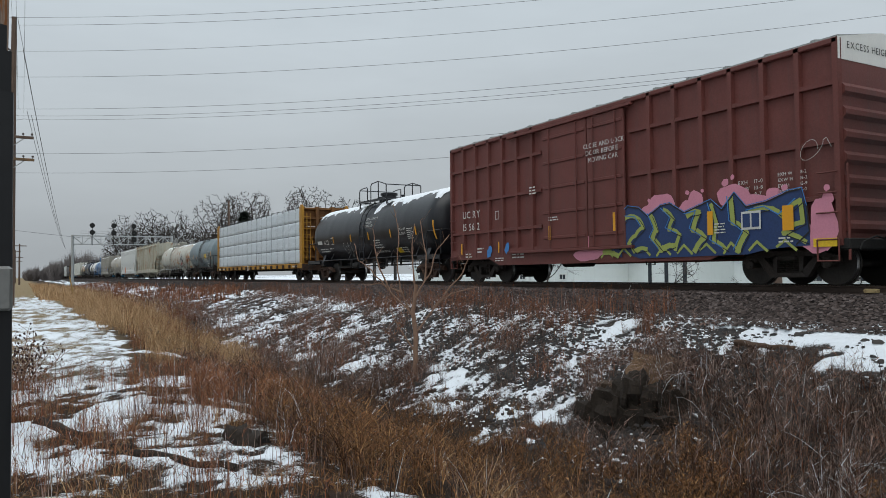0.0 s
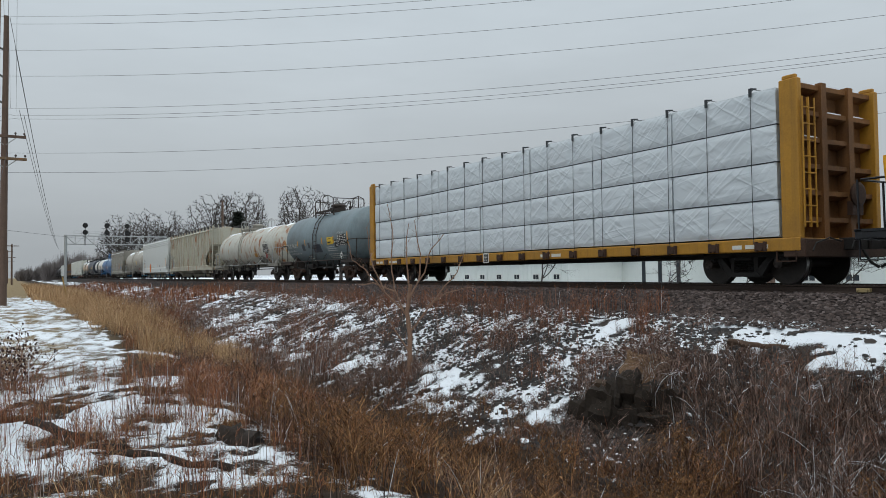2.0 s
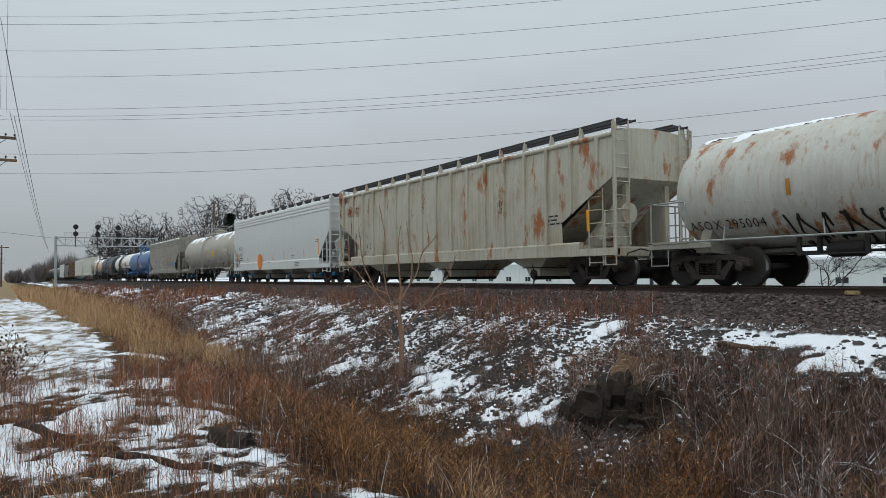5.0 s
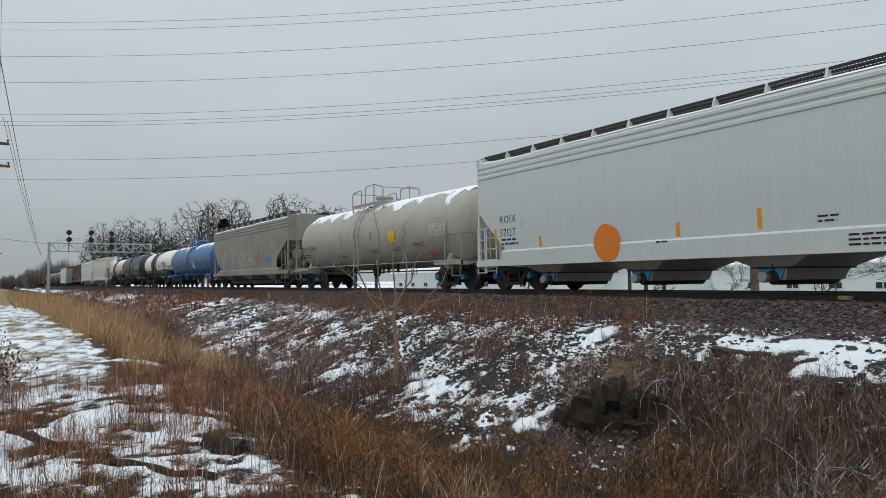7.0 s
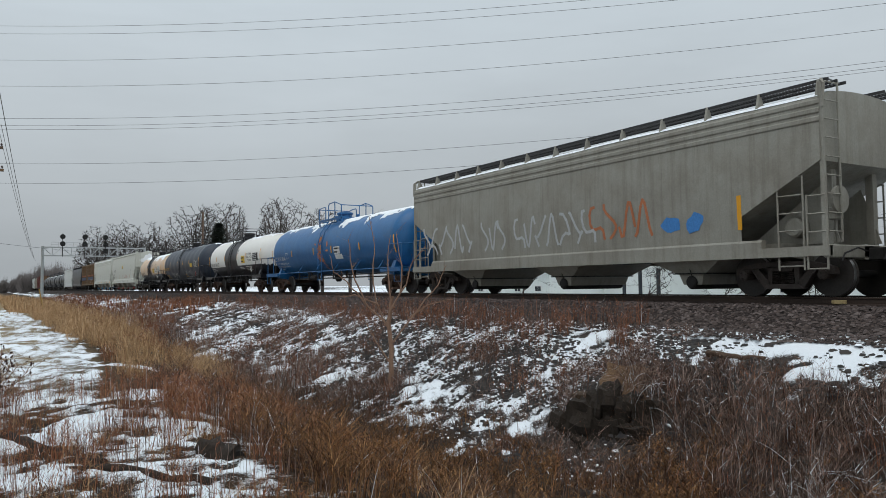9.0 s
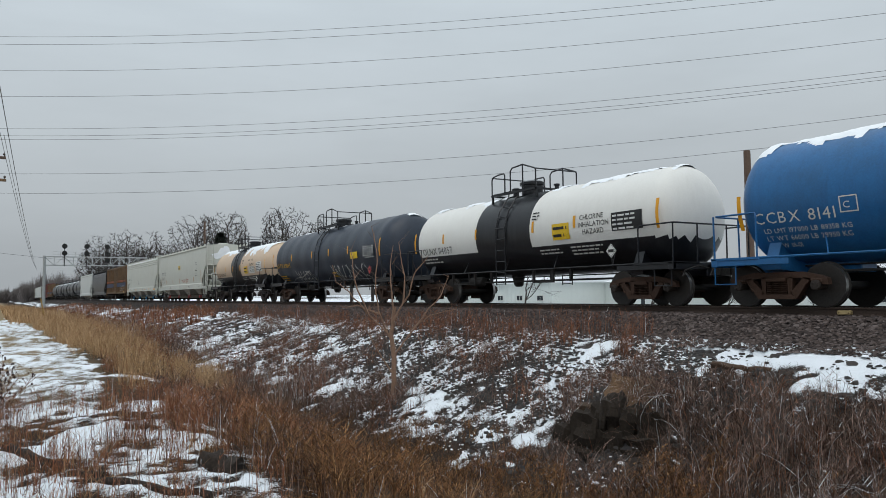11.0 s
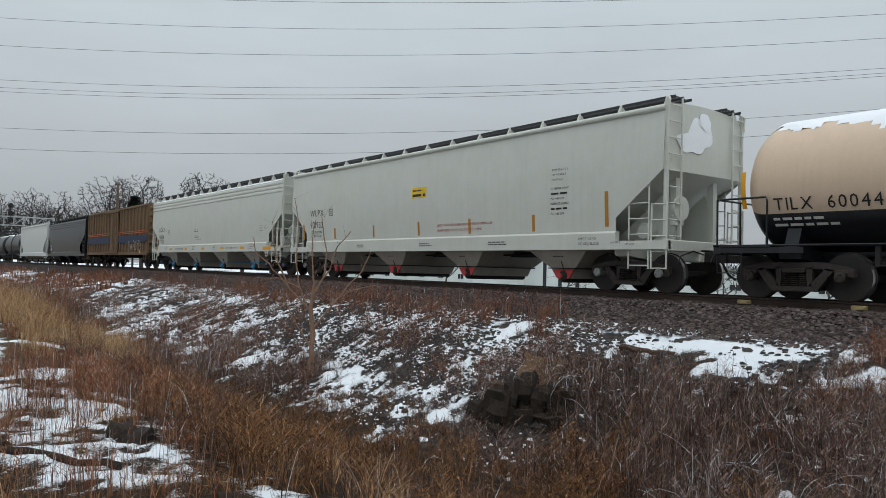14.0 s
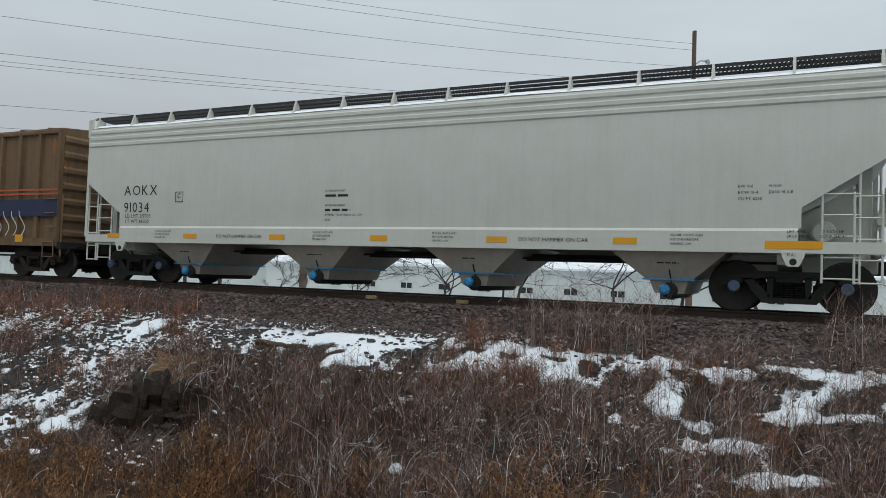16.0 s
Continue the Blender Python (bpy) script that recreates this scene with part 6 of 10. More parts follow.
def grey_letters(car, put, a):
    g = Geo()
    write(g, "HOKX 111602", -5.03, 2.50, 0.34, put)
    write(g, "LD LMT 202600 LB 91900 KG", -5.0, 2.28, 0.13, put, gap=0.1)
    write(g, "LT WT 60400 LB 27400 KG NEW 10-89", -5.0, 2.12, 0.13, put, gap=0.1)
    bars(g, -1.9, 1.95, 0.7, 3, 0.06, put, 0, 3)
    bars(g, 1.5, 2.36, 1.3, 3, 0.05, put, 0, 4)
    bars(g, 1.3, 2.0, 1.9, 3, 0.05, put, 0, 5)
    bars(g, 3.0, 1.9, 1.3, 1, 0.05, put, 0, 6)
    write(g, "DOT 111A100W-3", 3.2, 3.0, 0.1, put, gap=0.1)
    lettering(car, g, ["letter_white"])
    g = Geo()
    table_panel(g, 3.2, 2.4, 1.12, 0.55, put)
    table_panel(g, 2.72, 2.35, 0.4, 0.36, put, 2, 2)
    part("data_panel", g, ["letter_black", "letter_white"], car)
    g = Geo()
    rect(g, 1.74, 2.5, 0.82, 0.36, put, 0, 3)
    bars(g, 1.82, 2.56, 0.66, 1, 0.1, proud(put, 0.005), 1, 3)
    bars(g, 1.8, 2.76, 0.7, 1, 0.05, proud(put, 0.005), 1, 4)
    part("emergency_decal", g, ["decal_yellow", "letter_black"], car)
    g = Geo()
    for u, v, w, h in ((-0.5, 2.15, 1.2, 0.42), (-2.2, 2.3, 0.45, 0.35), (-1.2, 2.4, 0.3, 0.3)):
        rect(g, u, v, w, h, put, 0, 3)
    part("paint_patch", g, "slate_paint", car, "darker repainted patches")
    placard(car, -1.47, -3.9, 1.28)
    g = Geo().add([end_at(-a - 0.012)(u, v) for u, v in ((-0.2, 3.2), (0.75, 3.2), (0.75, 3.3), (-0.2, 3.3))], [(0, 1, 2, 3)])
    g2 = Geo()
    write(g2, "HOKX 111602", -0.3, 3.15, 0.22, lambda u, v: (u, -a + 0.02 + 0.5 * ((u * u + (v - 2.5) ** 2) / 2.0) ** 1.5 * 0.62 - 0.06, v), gap=0.1)


place(tank_car("weathered blue-grey tank car with yellow decals", span(4), 1.42, 2.30, ["grey_blue_paint"], one, grey_letters, top=0.0, shell=10.95, frame_mat="truck_rust", snow=0.0, metal="truck_steel", rail_mat="truck_steel", stripes=(-4.45, -2.6, -0.95, 1.65, 2.9, 5.1), nominal=(1.42, 2.50), inset=2.25, rings=4, snow_seed=3), JOINTS[3] + 0.4, JOINTS[4] + 0.4)


def rusty_letters(car, put, a):
    g = Geo()
    write(g, "ASOX 295004", -a + 0.7, 2.0, 0.3, put)
    write(g, "STYRENE", 4.75, 3.1, 0.2, put)
    scrawl(g, -4.6, 1.5, 3.0, 0.7, 9, 0.06, put, 7)
    scrawl(g, -0.9, 1.6, 1.0, 0.4, 4, 0.04, put, 8)
    scrawl(g, 2.9, 1.75, 2.0, 0.55, 6, 0.045, put, 9)
    stroke(g, [(4.9, 2.4), (5.6, 2.5), (5.2, 1.9), (6.0, 1.6)], 0.05, put)
    bars(g, 2.9, 2.1, 0.9, 3, 0.04, put, 0, 3)
    bars(g, 5.2, 2.3, 0.7, 3, 0.04, put, 0, 6)
    lettering(car, g, ["letter_black"])
    g = Geo()
    table_panel(g, 4.55, 2.5, 1.25, 0.55, put)
    part("data_panel", g, ["letter_black", "letter_white"], car)
    g = Geo()
    rect(g, 2.4, 2.25, 0.7, 0.24, put, 0, 2)
    part("emergency_decal", g, "reflector_dull", car)
    placard(car, -1.47, -5.9, 1.55, "gate_red")


place(tank_car("dirty white tank car streaked and blotched with rust", span(5), 1.36, 2.24, ["rusty_white"], one, rusty_letters, top=1.2, frame_mat="truck_steel", snow=0.30, metal="dull_grey", rail_mat="galv", stripes=(-7.3, -2.6, 0.8, 4.4), stripe_mat="reflector_dull", nominal=(1.42, 2.50), inset=2.02, rings=7, snow_seed=4), JOINTS[4], JOINTS[5])


def stipple(geo, u, v, ru, rv, n, put, seed):
    """A blotch of rust: flakes thick in the middle, scattered towards the rim."""
    rnd = random.Random(seed)
    for k in range(n):
        x, y = rnd.gauss(0, 0.42), rnd.gauss(0, 0.42)
        r = rnd.uniform(0.008, 0.034) * max(0.25, 1.3 - math.hypot(x, y))
        blob(geo, u + ru * x, v + rv * y, r * rnd.uniform(0.7, 1.2), r * rnd.uniform(0.8, 1.9), put, 0, 7, 0.3, seed * 1000 + k)


def rib_letters(car, put, a):
    g = Geo()
    for u, v, ru, rv, n in ((-a + 1.3, 3.3, 0.5, 0.45, 230), (-a + 0.6, 3.86, 0.85, 0.16, 200), (-a + 2.1, 3.3, 0.4, 0.5, 80), (-a + 1.45, 2.6, 0.10, 0.8, 90), (-a + 3.3, 3.2, 0.12, 0.9, 70), (-a + 0.15, 3.3, 0.2, 0.3, 50), (-1.0, 3.2, 0.3, 0.6, 60), (4.2, 2.6, 0.3, 0.8, 70)):
        stipple(g, u, v, ru, rv, n, proud(put, 0.003), int(abs(u) * 10) + n)
    part("rust_blotches", g, "rust_flake", car, "flaking orange rust")
    g = Geo()
    at = side_at(-1.615)
    for u, v, w in ((-7.4, 2.0, "R"), (-7.05, 2.0, "P"), (-6.2, 2.0, "L"), (-7.4, 1.52, "58"), (-6.25, 1.52, "4 2")):
        write(g, w, u, v, 0.34, put)
    bars(g, -6.7, 1.36, 0.4, 2, 0.05, put, 0, 3)
    bars(g, 6.5, 2.0, 0.8, 3, 0.06, put, 0, 4)
    lettering(car, g, ["letter_black"])


place(hopper_car("cream ribbed covered hopper heavily streaked with rust", span(6), "rusty_cream", rib_letters, flutes=0, ribs=17, eave=4.06, crown=4.3, walk_z=4.46, half=1.48, sill_top=1.22, sill_bot=0.82, inset=1.93, bays=3, gate="", frame_mat="truck_steel", cap="truck_steel", stripes=((-8.35, 1.5, 2.1),), stripe_mat="reflector", cut=2.1, cut_hi=2.9, cut_lo=1.8), JOINTS[5], JOINTS[6])


def roix_letters(car, put, a):
    g = Geo()
    write(g, "ROIX", -7.6, 2.14, 0.34, put)
    write(g, "57127", -7.6, 1.72, 0.34, put)
    write(g, "C", -6.5, 1.97, 0.18, put)
    bars(g, -7.55, 1.58, 1.0, 2, 0.07, put, 0, 3)
    bars(g, 7.0, 2.2, 0.6, 2, 0.05, put, 0, 4)
    bars(g, 3.8, 1.1, 0.8, 3, 0.05, put, 0, 5)
    bars(g, 3.17, 1.5, 0.5, 2, 0.05, put, 0, 6)
    bars(g, -1.0, 1.2, 0.5, 1, 0.05, put, 0, 7)
    lettering(car, g, ["letter_black"])
    g = Geo()
    blob(g, -2.72, 1.29, 0.5, 0.49, side_at(-1.556), 0, 28, 0.04, 5)
    part("paint_patch", g, "orange_patch", car, "bright orange sprayed mark")


place(hopper_car("clean pale grey covered hopper with an orange sprayed mark", span(7), "white_grey", roix_letters, flutes=3, eave=4.15, walk_z=4.44, crown=4.36, sill_top=1.28, sill_bot=0.78, cut=1.5, cut_lo=1.28, cut_hi=2.6, inset=1.97, gate="cap_blue", stripes=((7.87, 1.45, 2.0), (5.57, 1.3, 1.64), (0.35, 1.32, 1.66), (-1.87, 1.36, 1.8), (-5.2, 1.36, 1.8), (-7.4, 1.45, 2.3)), stripe_mat="reflector", cap="cap_blue"), JOINTS[6], JOINTS[7])


def dow_letters(car, put, a):
    g = Geo()
    write(g, "DOWX 50045", -7.5, 2.55, 0.3, put)
    bars(g, -7.3, 2.32, 1.1, 2, 0.06, put, 0, 3)
    for u, v, w in ((-2.6, 2.2, 0.7), (0.8, 2.3, 0.9), (2.9, 2.3, 0.8), (4.8, 2.4, 0.9)):
        bars(g, u, v, w, 3, 0.028, put, 0, int(u * 7))
    lettering(car, g, ["letter_black"])
    g = Geo()
    rect(g, 2.74, 2.55, 0.64, 0.48, put, 0, 3)
    part("emergency_decal", g, "decal_yellow", car)
    g = Geo()
    table_panel(g, 6.2, 2.6, 1.25, 0.5, put)
    part("data_panel", g, ["tan_grey", "letter_white"], car)
    placard(car, -1.47, -6.44, 1.36, "gate_red")


place(tank_car("beige-grey tank car with grime streaks and a snowy top", span(8), 1.47, 2.36, ["tan_grey"], one, dow_letters, top=0.4, frame_mat="under_black", snow=0.58, metal="tan_grey", rail_mat="galv", stripes=(5.3, 2.22, -1.01, -4.21, 8.0), stripe_z=2.32, deck=2.1, stripe_mat="reflector_dull", cap="cap_blue", nominal=(1.48, 2.55), inset=1.9, rings=7, snow_seed=5), JOINTS[7], JOINTS[8])


def dull_letters(car, put, a):
    g = Geo()
    scrawl(g, -7.4, 1.45, 3.2, 0.95, 6, 0.09, put, 3)
    scrawl(g, -3.6, 1.45, 1.4, 0.9, 3, 0.08, put, 4)
    scrawl(g, -1.8, 1.45, 3.6, 0.9, 7, 0.08, put, 5)
    tagged(part("graffiti", g, "graffiti_silver", car, "pale sprayed scrawl along the lower side"), kind="stuff")
    g = Geo()
    scrawl(g, 1.6, 1.5, 2.2, 0.9, 4, 0.08, put, 6)
    tagged(part("graffiti", g, "graffiti_orange", car, "orange sprayed scrawl"), kind="stuff")
    g = Geo()
    for u in (4.4, 5.1):
        blob(g, u, 1.7, 0.25, 0.22, put, 0, 12, 0.2, int(u * 3))
    tagged(part("graffiti", g, "graffiti_sky", car, "light blue sprayed blobs"), kind="stuff")


place(hopper_car("dull grey covered hopper, soiled and scrawled with graffiti", span(9), "dull_grey", dull_letters, flutes=3, gate="", cap="truck_steel", bays=3, stripes=((-6.3, 1.45, 2.2),), stripe_mat="reflector", eave=3.95, crown=4.2, walk_z=4.32, sill_top=1.2, sill_bot=0.82, inset=1.85), JOINTS[8], JOINTS[9])


def blue_letters(car, put, a):
    g = Geo()
    write(g, "CCBX 8141", -7.35, 2.52, 0.36, put)
    write(g, "LD LMT 197000 LB 89358 KG", -7.2, 2.30, 0.15, put, gap=0.1)
    write(g, "LT WT 66000 LB 29950 KG", -7.2, 2.13, 0.15, put, gap=0.1)
    write(g, "NEW 01-01", -7.1, 1.97, 0.14, put, gap=0.1)
    write(g, "C", -5.38, 2.7, 0.2, put)
    for q in (0, 0.32):
        rect(g, -5.46, 2.61 + q, 0.36, 0.025, put)
    for q in (0, 0.34):
        rect(g, -5.46 + q, 2.61, 0.025, 0.34, put)
    lettering(car, g, ["letter_white"])
    g = Geo()
    rect(g, 1.34, 2.62, 0.72, 0.38, put, 0, 3)
    rect(g, 1.36, 2.36, 0.86, 0.24, put, 0, 2)
    at = proud(put, 0.005)
    bars(g, 1.4, 2.86, 0.6, 1, 0.1, at, 1, 2)
    bars(g, 1.4, 2.68, 0.6, 1, 0.1, at, 1, 3)
    part("emergency_decal", g, ["decal_white", "letter_black"], car)
    g = Geo()
    for k, (u, v, ru, rv) in enumerate(((-0.42, 3.3, 0.16, 0.5), (-0.45, 2.9, 0.2, 0.25), (-0.6, 2.5, 0.3, 0.2), (-0.3, 2.2, 0.16, 0.3), (0.55, 3.2, 0.06, 0.2), (0.5, 2.85, 0.14, 0.07), (-1.0, 3.25, 0.09, 0.07), (-0.25, 2.6, 0.1, 0.4))):
        blob(g, u, v, ru, rv, put, 0, 16, 0.3, k + 3)
    part("primer_patch", g, "primer_orange", car, "patches of bare orange primer")


place(tank_car("blue tank car with orange primer patches and snow along its top", span(10), 1.37, 2.27, ["blue_paint"], one, blue_letters, top=0.3, frame_mat="truck_rust", snow=0.52, metal="blue_paint", rail_mat="blue_paint", stripes=(7.75, 4.53, 1.31, -1.0, -4.2, -7.55), deck=1.85, stripe_mat="reflector", nominal=(1.50, 2.60), inset=1.88, rings=7, snow_seed=6), JOINTS[9], JOINTS[10])


def chlorine(marks, num, wide, zs, dx):
    def fn(car, put, a):
        g = Geo()
        write(g, marks, -a + 0.92, zs + 0.07, 0.34, put)
        write(g, num, -a + 0.92 + wide, zs + 0.07, 0.34, put)
        write(g, "CHLORINE", 2.15 + dx, zs + 0.62, 0.2, put, gap=0.1)
        write(g, "INHALATION", 2.1 + dx, zs + 0.42, 0.2, put, gap=0.1)
        write(g, "HAZARD", 2.25 + dx, zs + 0.22, 0.2, put, gap=0.1)
        bars(g, 1.12, zs + 1.0, 0.4, 3, 0.05, put, 0, 3)
        write(g, "DOT-SP 20986", 1.75 + dx, zs + 0.92, 0.17, put, gap=0.08) if num == "600445" else None
        lettering(car, g, ["letter_black"])
        g = Geo()
        bars(g, -a + 0.85, zs - 0.12, 1.3, 2, 0.06, put, 0, 4)
        bars(g, 0.2 + dx, zs - 0.14, 1.0, 2, 0.05, put, 0, 5)
        bars(g, 1.6 + dx, zs - 0.12, 1.4, 3, 0.05, put, 0, 6)
        lettering(car, g, ["letter_white"])
        g = Geo()
        rect(g, 0.95 + dx, zs + 0.14, 0.75, 0.46, put, 0, 3)
        at = proud(put, 0.005)
        bars(g, 1.0 + dx, zs + 0.43, 0.62, 1, 0.1, at, 1, 2)
        bars(g, 1.0 + dx, zs + 0.22, 0.62, 1, 0.1, at, 1, 3)
        part("emergency_decal", g, ["decal_yellow", "letter_black"], car)
        g = Geo()
        if num == "600445":
            rect(g, 3.55 + dx, zs + 0.2, 1.1, 0.6, put, 0, 4)
            bars(g, 3.6 + dx, zs + 0.70, 1.0, 5, 0.055, at, 1, 7)
            rect(g, 2.0 + dx, zs + 0.14, 1.15, 0.42, proud(put, -0.003), 0, 3)
        else:
            rect(g, 3.4 + dx, zs + 0.22, 1.1, 0.48, put, 1, 4)
            bars(g, 3.45 + dx, zs + 0.59, 1.0, 4, 0.06, at, 0, 7)
        part("data_panel", g, ["decal_white", "letter_black"], car)
        placard(car, -1.44, -4.6, 1.45)
        # emblem marks on the leading head
    return fn


def band(lo, hi, zs):
    return lambda y, z: 1 if (z < zs or lo < y < hi) else 0


place(tank_car("white and black chlorine tank car with patchy snow", span(11), 1.36, 2.28, ["white_paint", "black_paint"], band(-1.07, 1.88, 1.76), chlorine("OLNX", "114057", 1.15, 1.76, 1.15), top=0.46, frame_mat="truck_rust", snow=0.32, metal="black_paint", stripes=(6.2, 4.11, 1.98, -1.14, -3.03, -6.1), stripe_z=2.36, deck=1.55, split=1.76, inset=2.0, rings=5, snow_seed=7, shell=span(11) - 1.5),
      JOINTS[10], JOINTS[11])


def slate_letters(car, put, a):
    g = Geo()
    write(g, "NATX 231063", -a + 0.8, 2.6, 0.34, put)
    bars(g, -a + 0.9, 2.12, 1.2, 3, 0.06, put, 0, 4)
    bars(g, 1.0, 2.1, 0.5, 2, 0.08, put, 0, 5)
    lettering(car, g, ["letter_yellow"])
    g = Geo()
    scrawl(g, -3.9, 1.75, 2.3, 0.6, 6, 0.035, put, 12)
    scrawl(g, 1.1, 1.7, 4.2, 0.75, 9, 0.04, put, 13)
    stroke(g, [(-4.4, 2.0), (-3.2, 2.05), (-2.0, 2.3)], 0.03, put)
    part("graffiti", g, "letter_white", car, "white sprayed scrawl")
    g = Geo()
    rect(g, 3.6, 2.7, 0.75, 0.3, put, 0, 3)
    part("emergency_decal", g, "decal_yellow", car)
    g = Geo()
    table_panel(g, 4.93, 2.66, 1.1, 0.56, put)
    part("data_panel", g, ["slate_paint", "letter_white"], car)
    placard(car, -1.47, -5.53, 1.46, "gate_red")


place(tank_car("dark slate jacketed tank car with faint white scrawl", span(12), 1.49, 2.33, ["slate_paint"], one, slate_letters, top=0.5, frame_mat="truck_rust", snow=0.16, stripes=(-6.54, -3.28, -1.0, 1.2, 4.2, 7.3), stripe_z=2.42, deck=1.7, jacket=True, nominal=(1.52, 2.60), inset=2.05, rings=8, snow_seed=8), JOINTS[11], JOINTS[12])
place(tank_car("peach and black chlorine tank car, its top crusted with snow", span(13), 1.37, 2.31, ["peach_paint", "black_paint"], band(-0.86, 1.48, 1.70), chlorine("TILX", "600445", 1.05, 1.70, 0.65), top=0.3, frame_mat="truck_steel", snow=0.74, stripes=(5.85, 2.93, 1.15, -0.58, -2.32, -5.85), stripe_z=2.25, deck=1.5, split=1.70, inset=2.06, rings=5, snow_seed=9, shell=span(13) - 1.7),
      JOINTS[12], JOINTS[13])


def wlpx_letters(car, put, a):
    g = Geo()
    write(g, "WLPX", -7.65, 2.42, 0.36, put)
    write(g, "921933", -7.65, 1.95, 0.36, put)
    write(g, "LD LMT 218500", -7.6, 1.74, 0.14, put, gap=0.1)
    write(g, "LT WT 67500", -7.6, 1.59, 0.14, put, gap=0.1)
    write(g, "C", -6.0, 2.45, 0.18, put)
    for q in (0, 0.25):
        rect(g, -6.07, 2.39 + q, 0.26, 0.018, put)
        rect(g, -6.07 + q, 2.39, 0.018, 0.27, put)
    for i, w in enumerate(("EXW 10-6 H 3-2", "EW 9-2 H 13-2", "CU FT 6241")):
        write(g, w, 5.9, 3.05 - 0.13 * i, 0.08, put, gap=0.1)
    for i, w in enumerate(("EXTERIOR PAINT", "CARBOLINE CARBOGUARD 904", "PLT 442 12-19", "INTERIOR LINING", "PPG AMERCOAT 428PCLD", "PLT 442 12-19")):
        bars(g, 5.87, 2.56 - 0.13 * i, 0.8, 1, 0.06, put, 0, i) if "CARBO" in w or "PPG" in w else write(g, w, 5.87, 2.56 - 0.13 * i, 0.08, put, gap=0.1)
    write(g, "EMPTY LOAD", 6.85, 1.24, 0.09, put, gap=0.1)
    write(g, "1/4\" ADJ. BLOCK", 6.85, 1.12, 0.09, put, gap=0.1)
    write(g, "JACK HERE", 7.85, 1.15, 0.06, put, gap=0.1)
    write(g, "PULL HERE", 8.3, 1.2, 0.06, put, gap=0.1)
    write(g, "LIFT HERE", 8.3, 1.1, 0.06, put, gap=0.1)
    bars(g, -3.9, 1.22, 0.6, 2, 0.035, put, 0, 3)
    bars(g, 0.0, 1.22, 0.7, 2, 0.035, put, 0, 4)
    bars(g, 3.4, 1.22, 0.8, 2, 0.035, put, 0, 5)
    lettering(car, g, ["letter_black"])
    g = Geo()
    write(g, "LINED CAR-WEAR RUBBER SHOES WHEN ENTERING CAR", 0.92, 1.76, 0.105, put, gap=0.06)
    write(g, "SHARP OBJECTS MUST NOT CONTACT LINING", 0.92, 1.6, 0.105, put, gap=0.06)
    lettering(car, g, ["letter_red"])
    g = Geo()
    rect(g, -0.48, 2.72, 0.82, 0.34, put)
    bars(g, -0.42, 2.77, 0.7, 1, 0.1, lambda u, v: tuple(np.array(put(u, v)) + np.array((-0.004, 0, 0))), 1, 2)
    bars(g, -0.42, 2.94, 0.7, 1, 0.06, lambda u, v: tuple(np.array(put(u, v)) + np.array((-0.004, 0, 0))), 1, 3)
    part("emergency_decal", g, ["decal_yellow", "letter_black"], car)
    g = Geo()
    blob(g, -0.2, 3.75, 0.42, 0.42, end_at(-a - 0.012), 0, 22, 0.14, 3)
    blob(g, -0.55, 3.5, 0.5, 0.28, end_at(-a - 0.02), 0, 22, 0.16, 8)
    blob(g, -0.05, 4.05, 0.22, 0.2, end_at(-a - 0.028), 0, 16, 0.1, 9)
    part("snow_patch", g, "snow", car, "snow stuck to the end sheet")


place(hopper_car("pale grey smooth-sided covered hopper with red outlet gates", span(14), "light_grey", wlpx_letters, flutes=0, gate="gate_red", cap="galv", stripes=((8.24, 1.5, 2.12), (5.65, 1.5, 1.9), (2.85, 1.5, 1.92), (0.1, 1.5, 1.95), (-2.51, 1.5, 1.95), (-5.21, 1.5, 1.95), (-7.72, 1.55, 2.4)), half=1.53, round_side=0.07, bays=4, cut=1.35, cut_lo=1.75, cut_hi=2.8, eave=4.2, walk_z=4.46, crown=4.4, sill_top=1.44, sill_bot=1.0, inset=2.0), JOINTS[13], JOINTS[14])


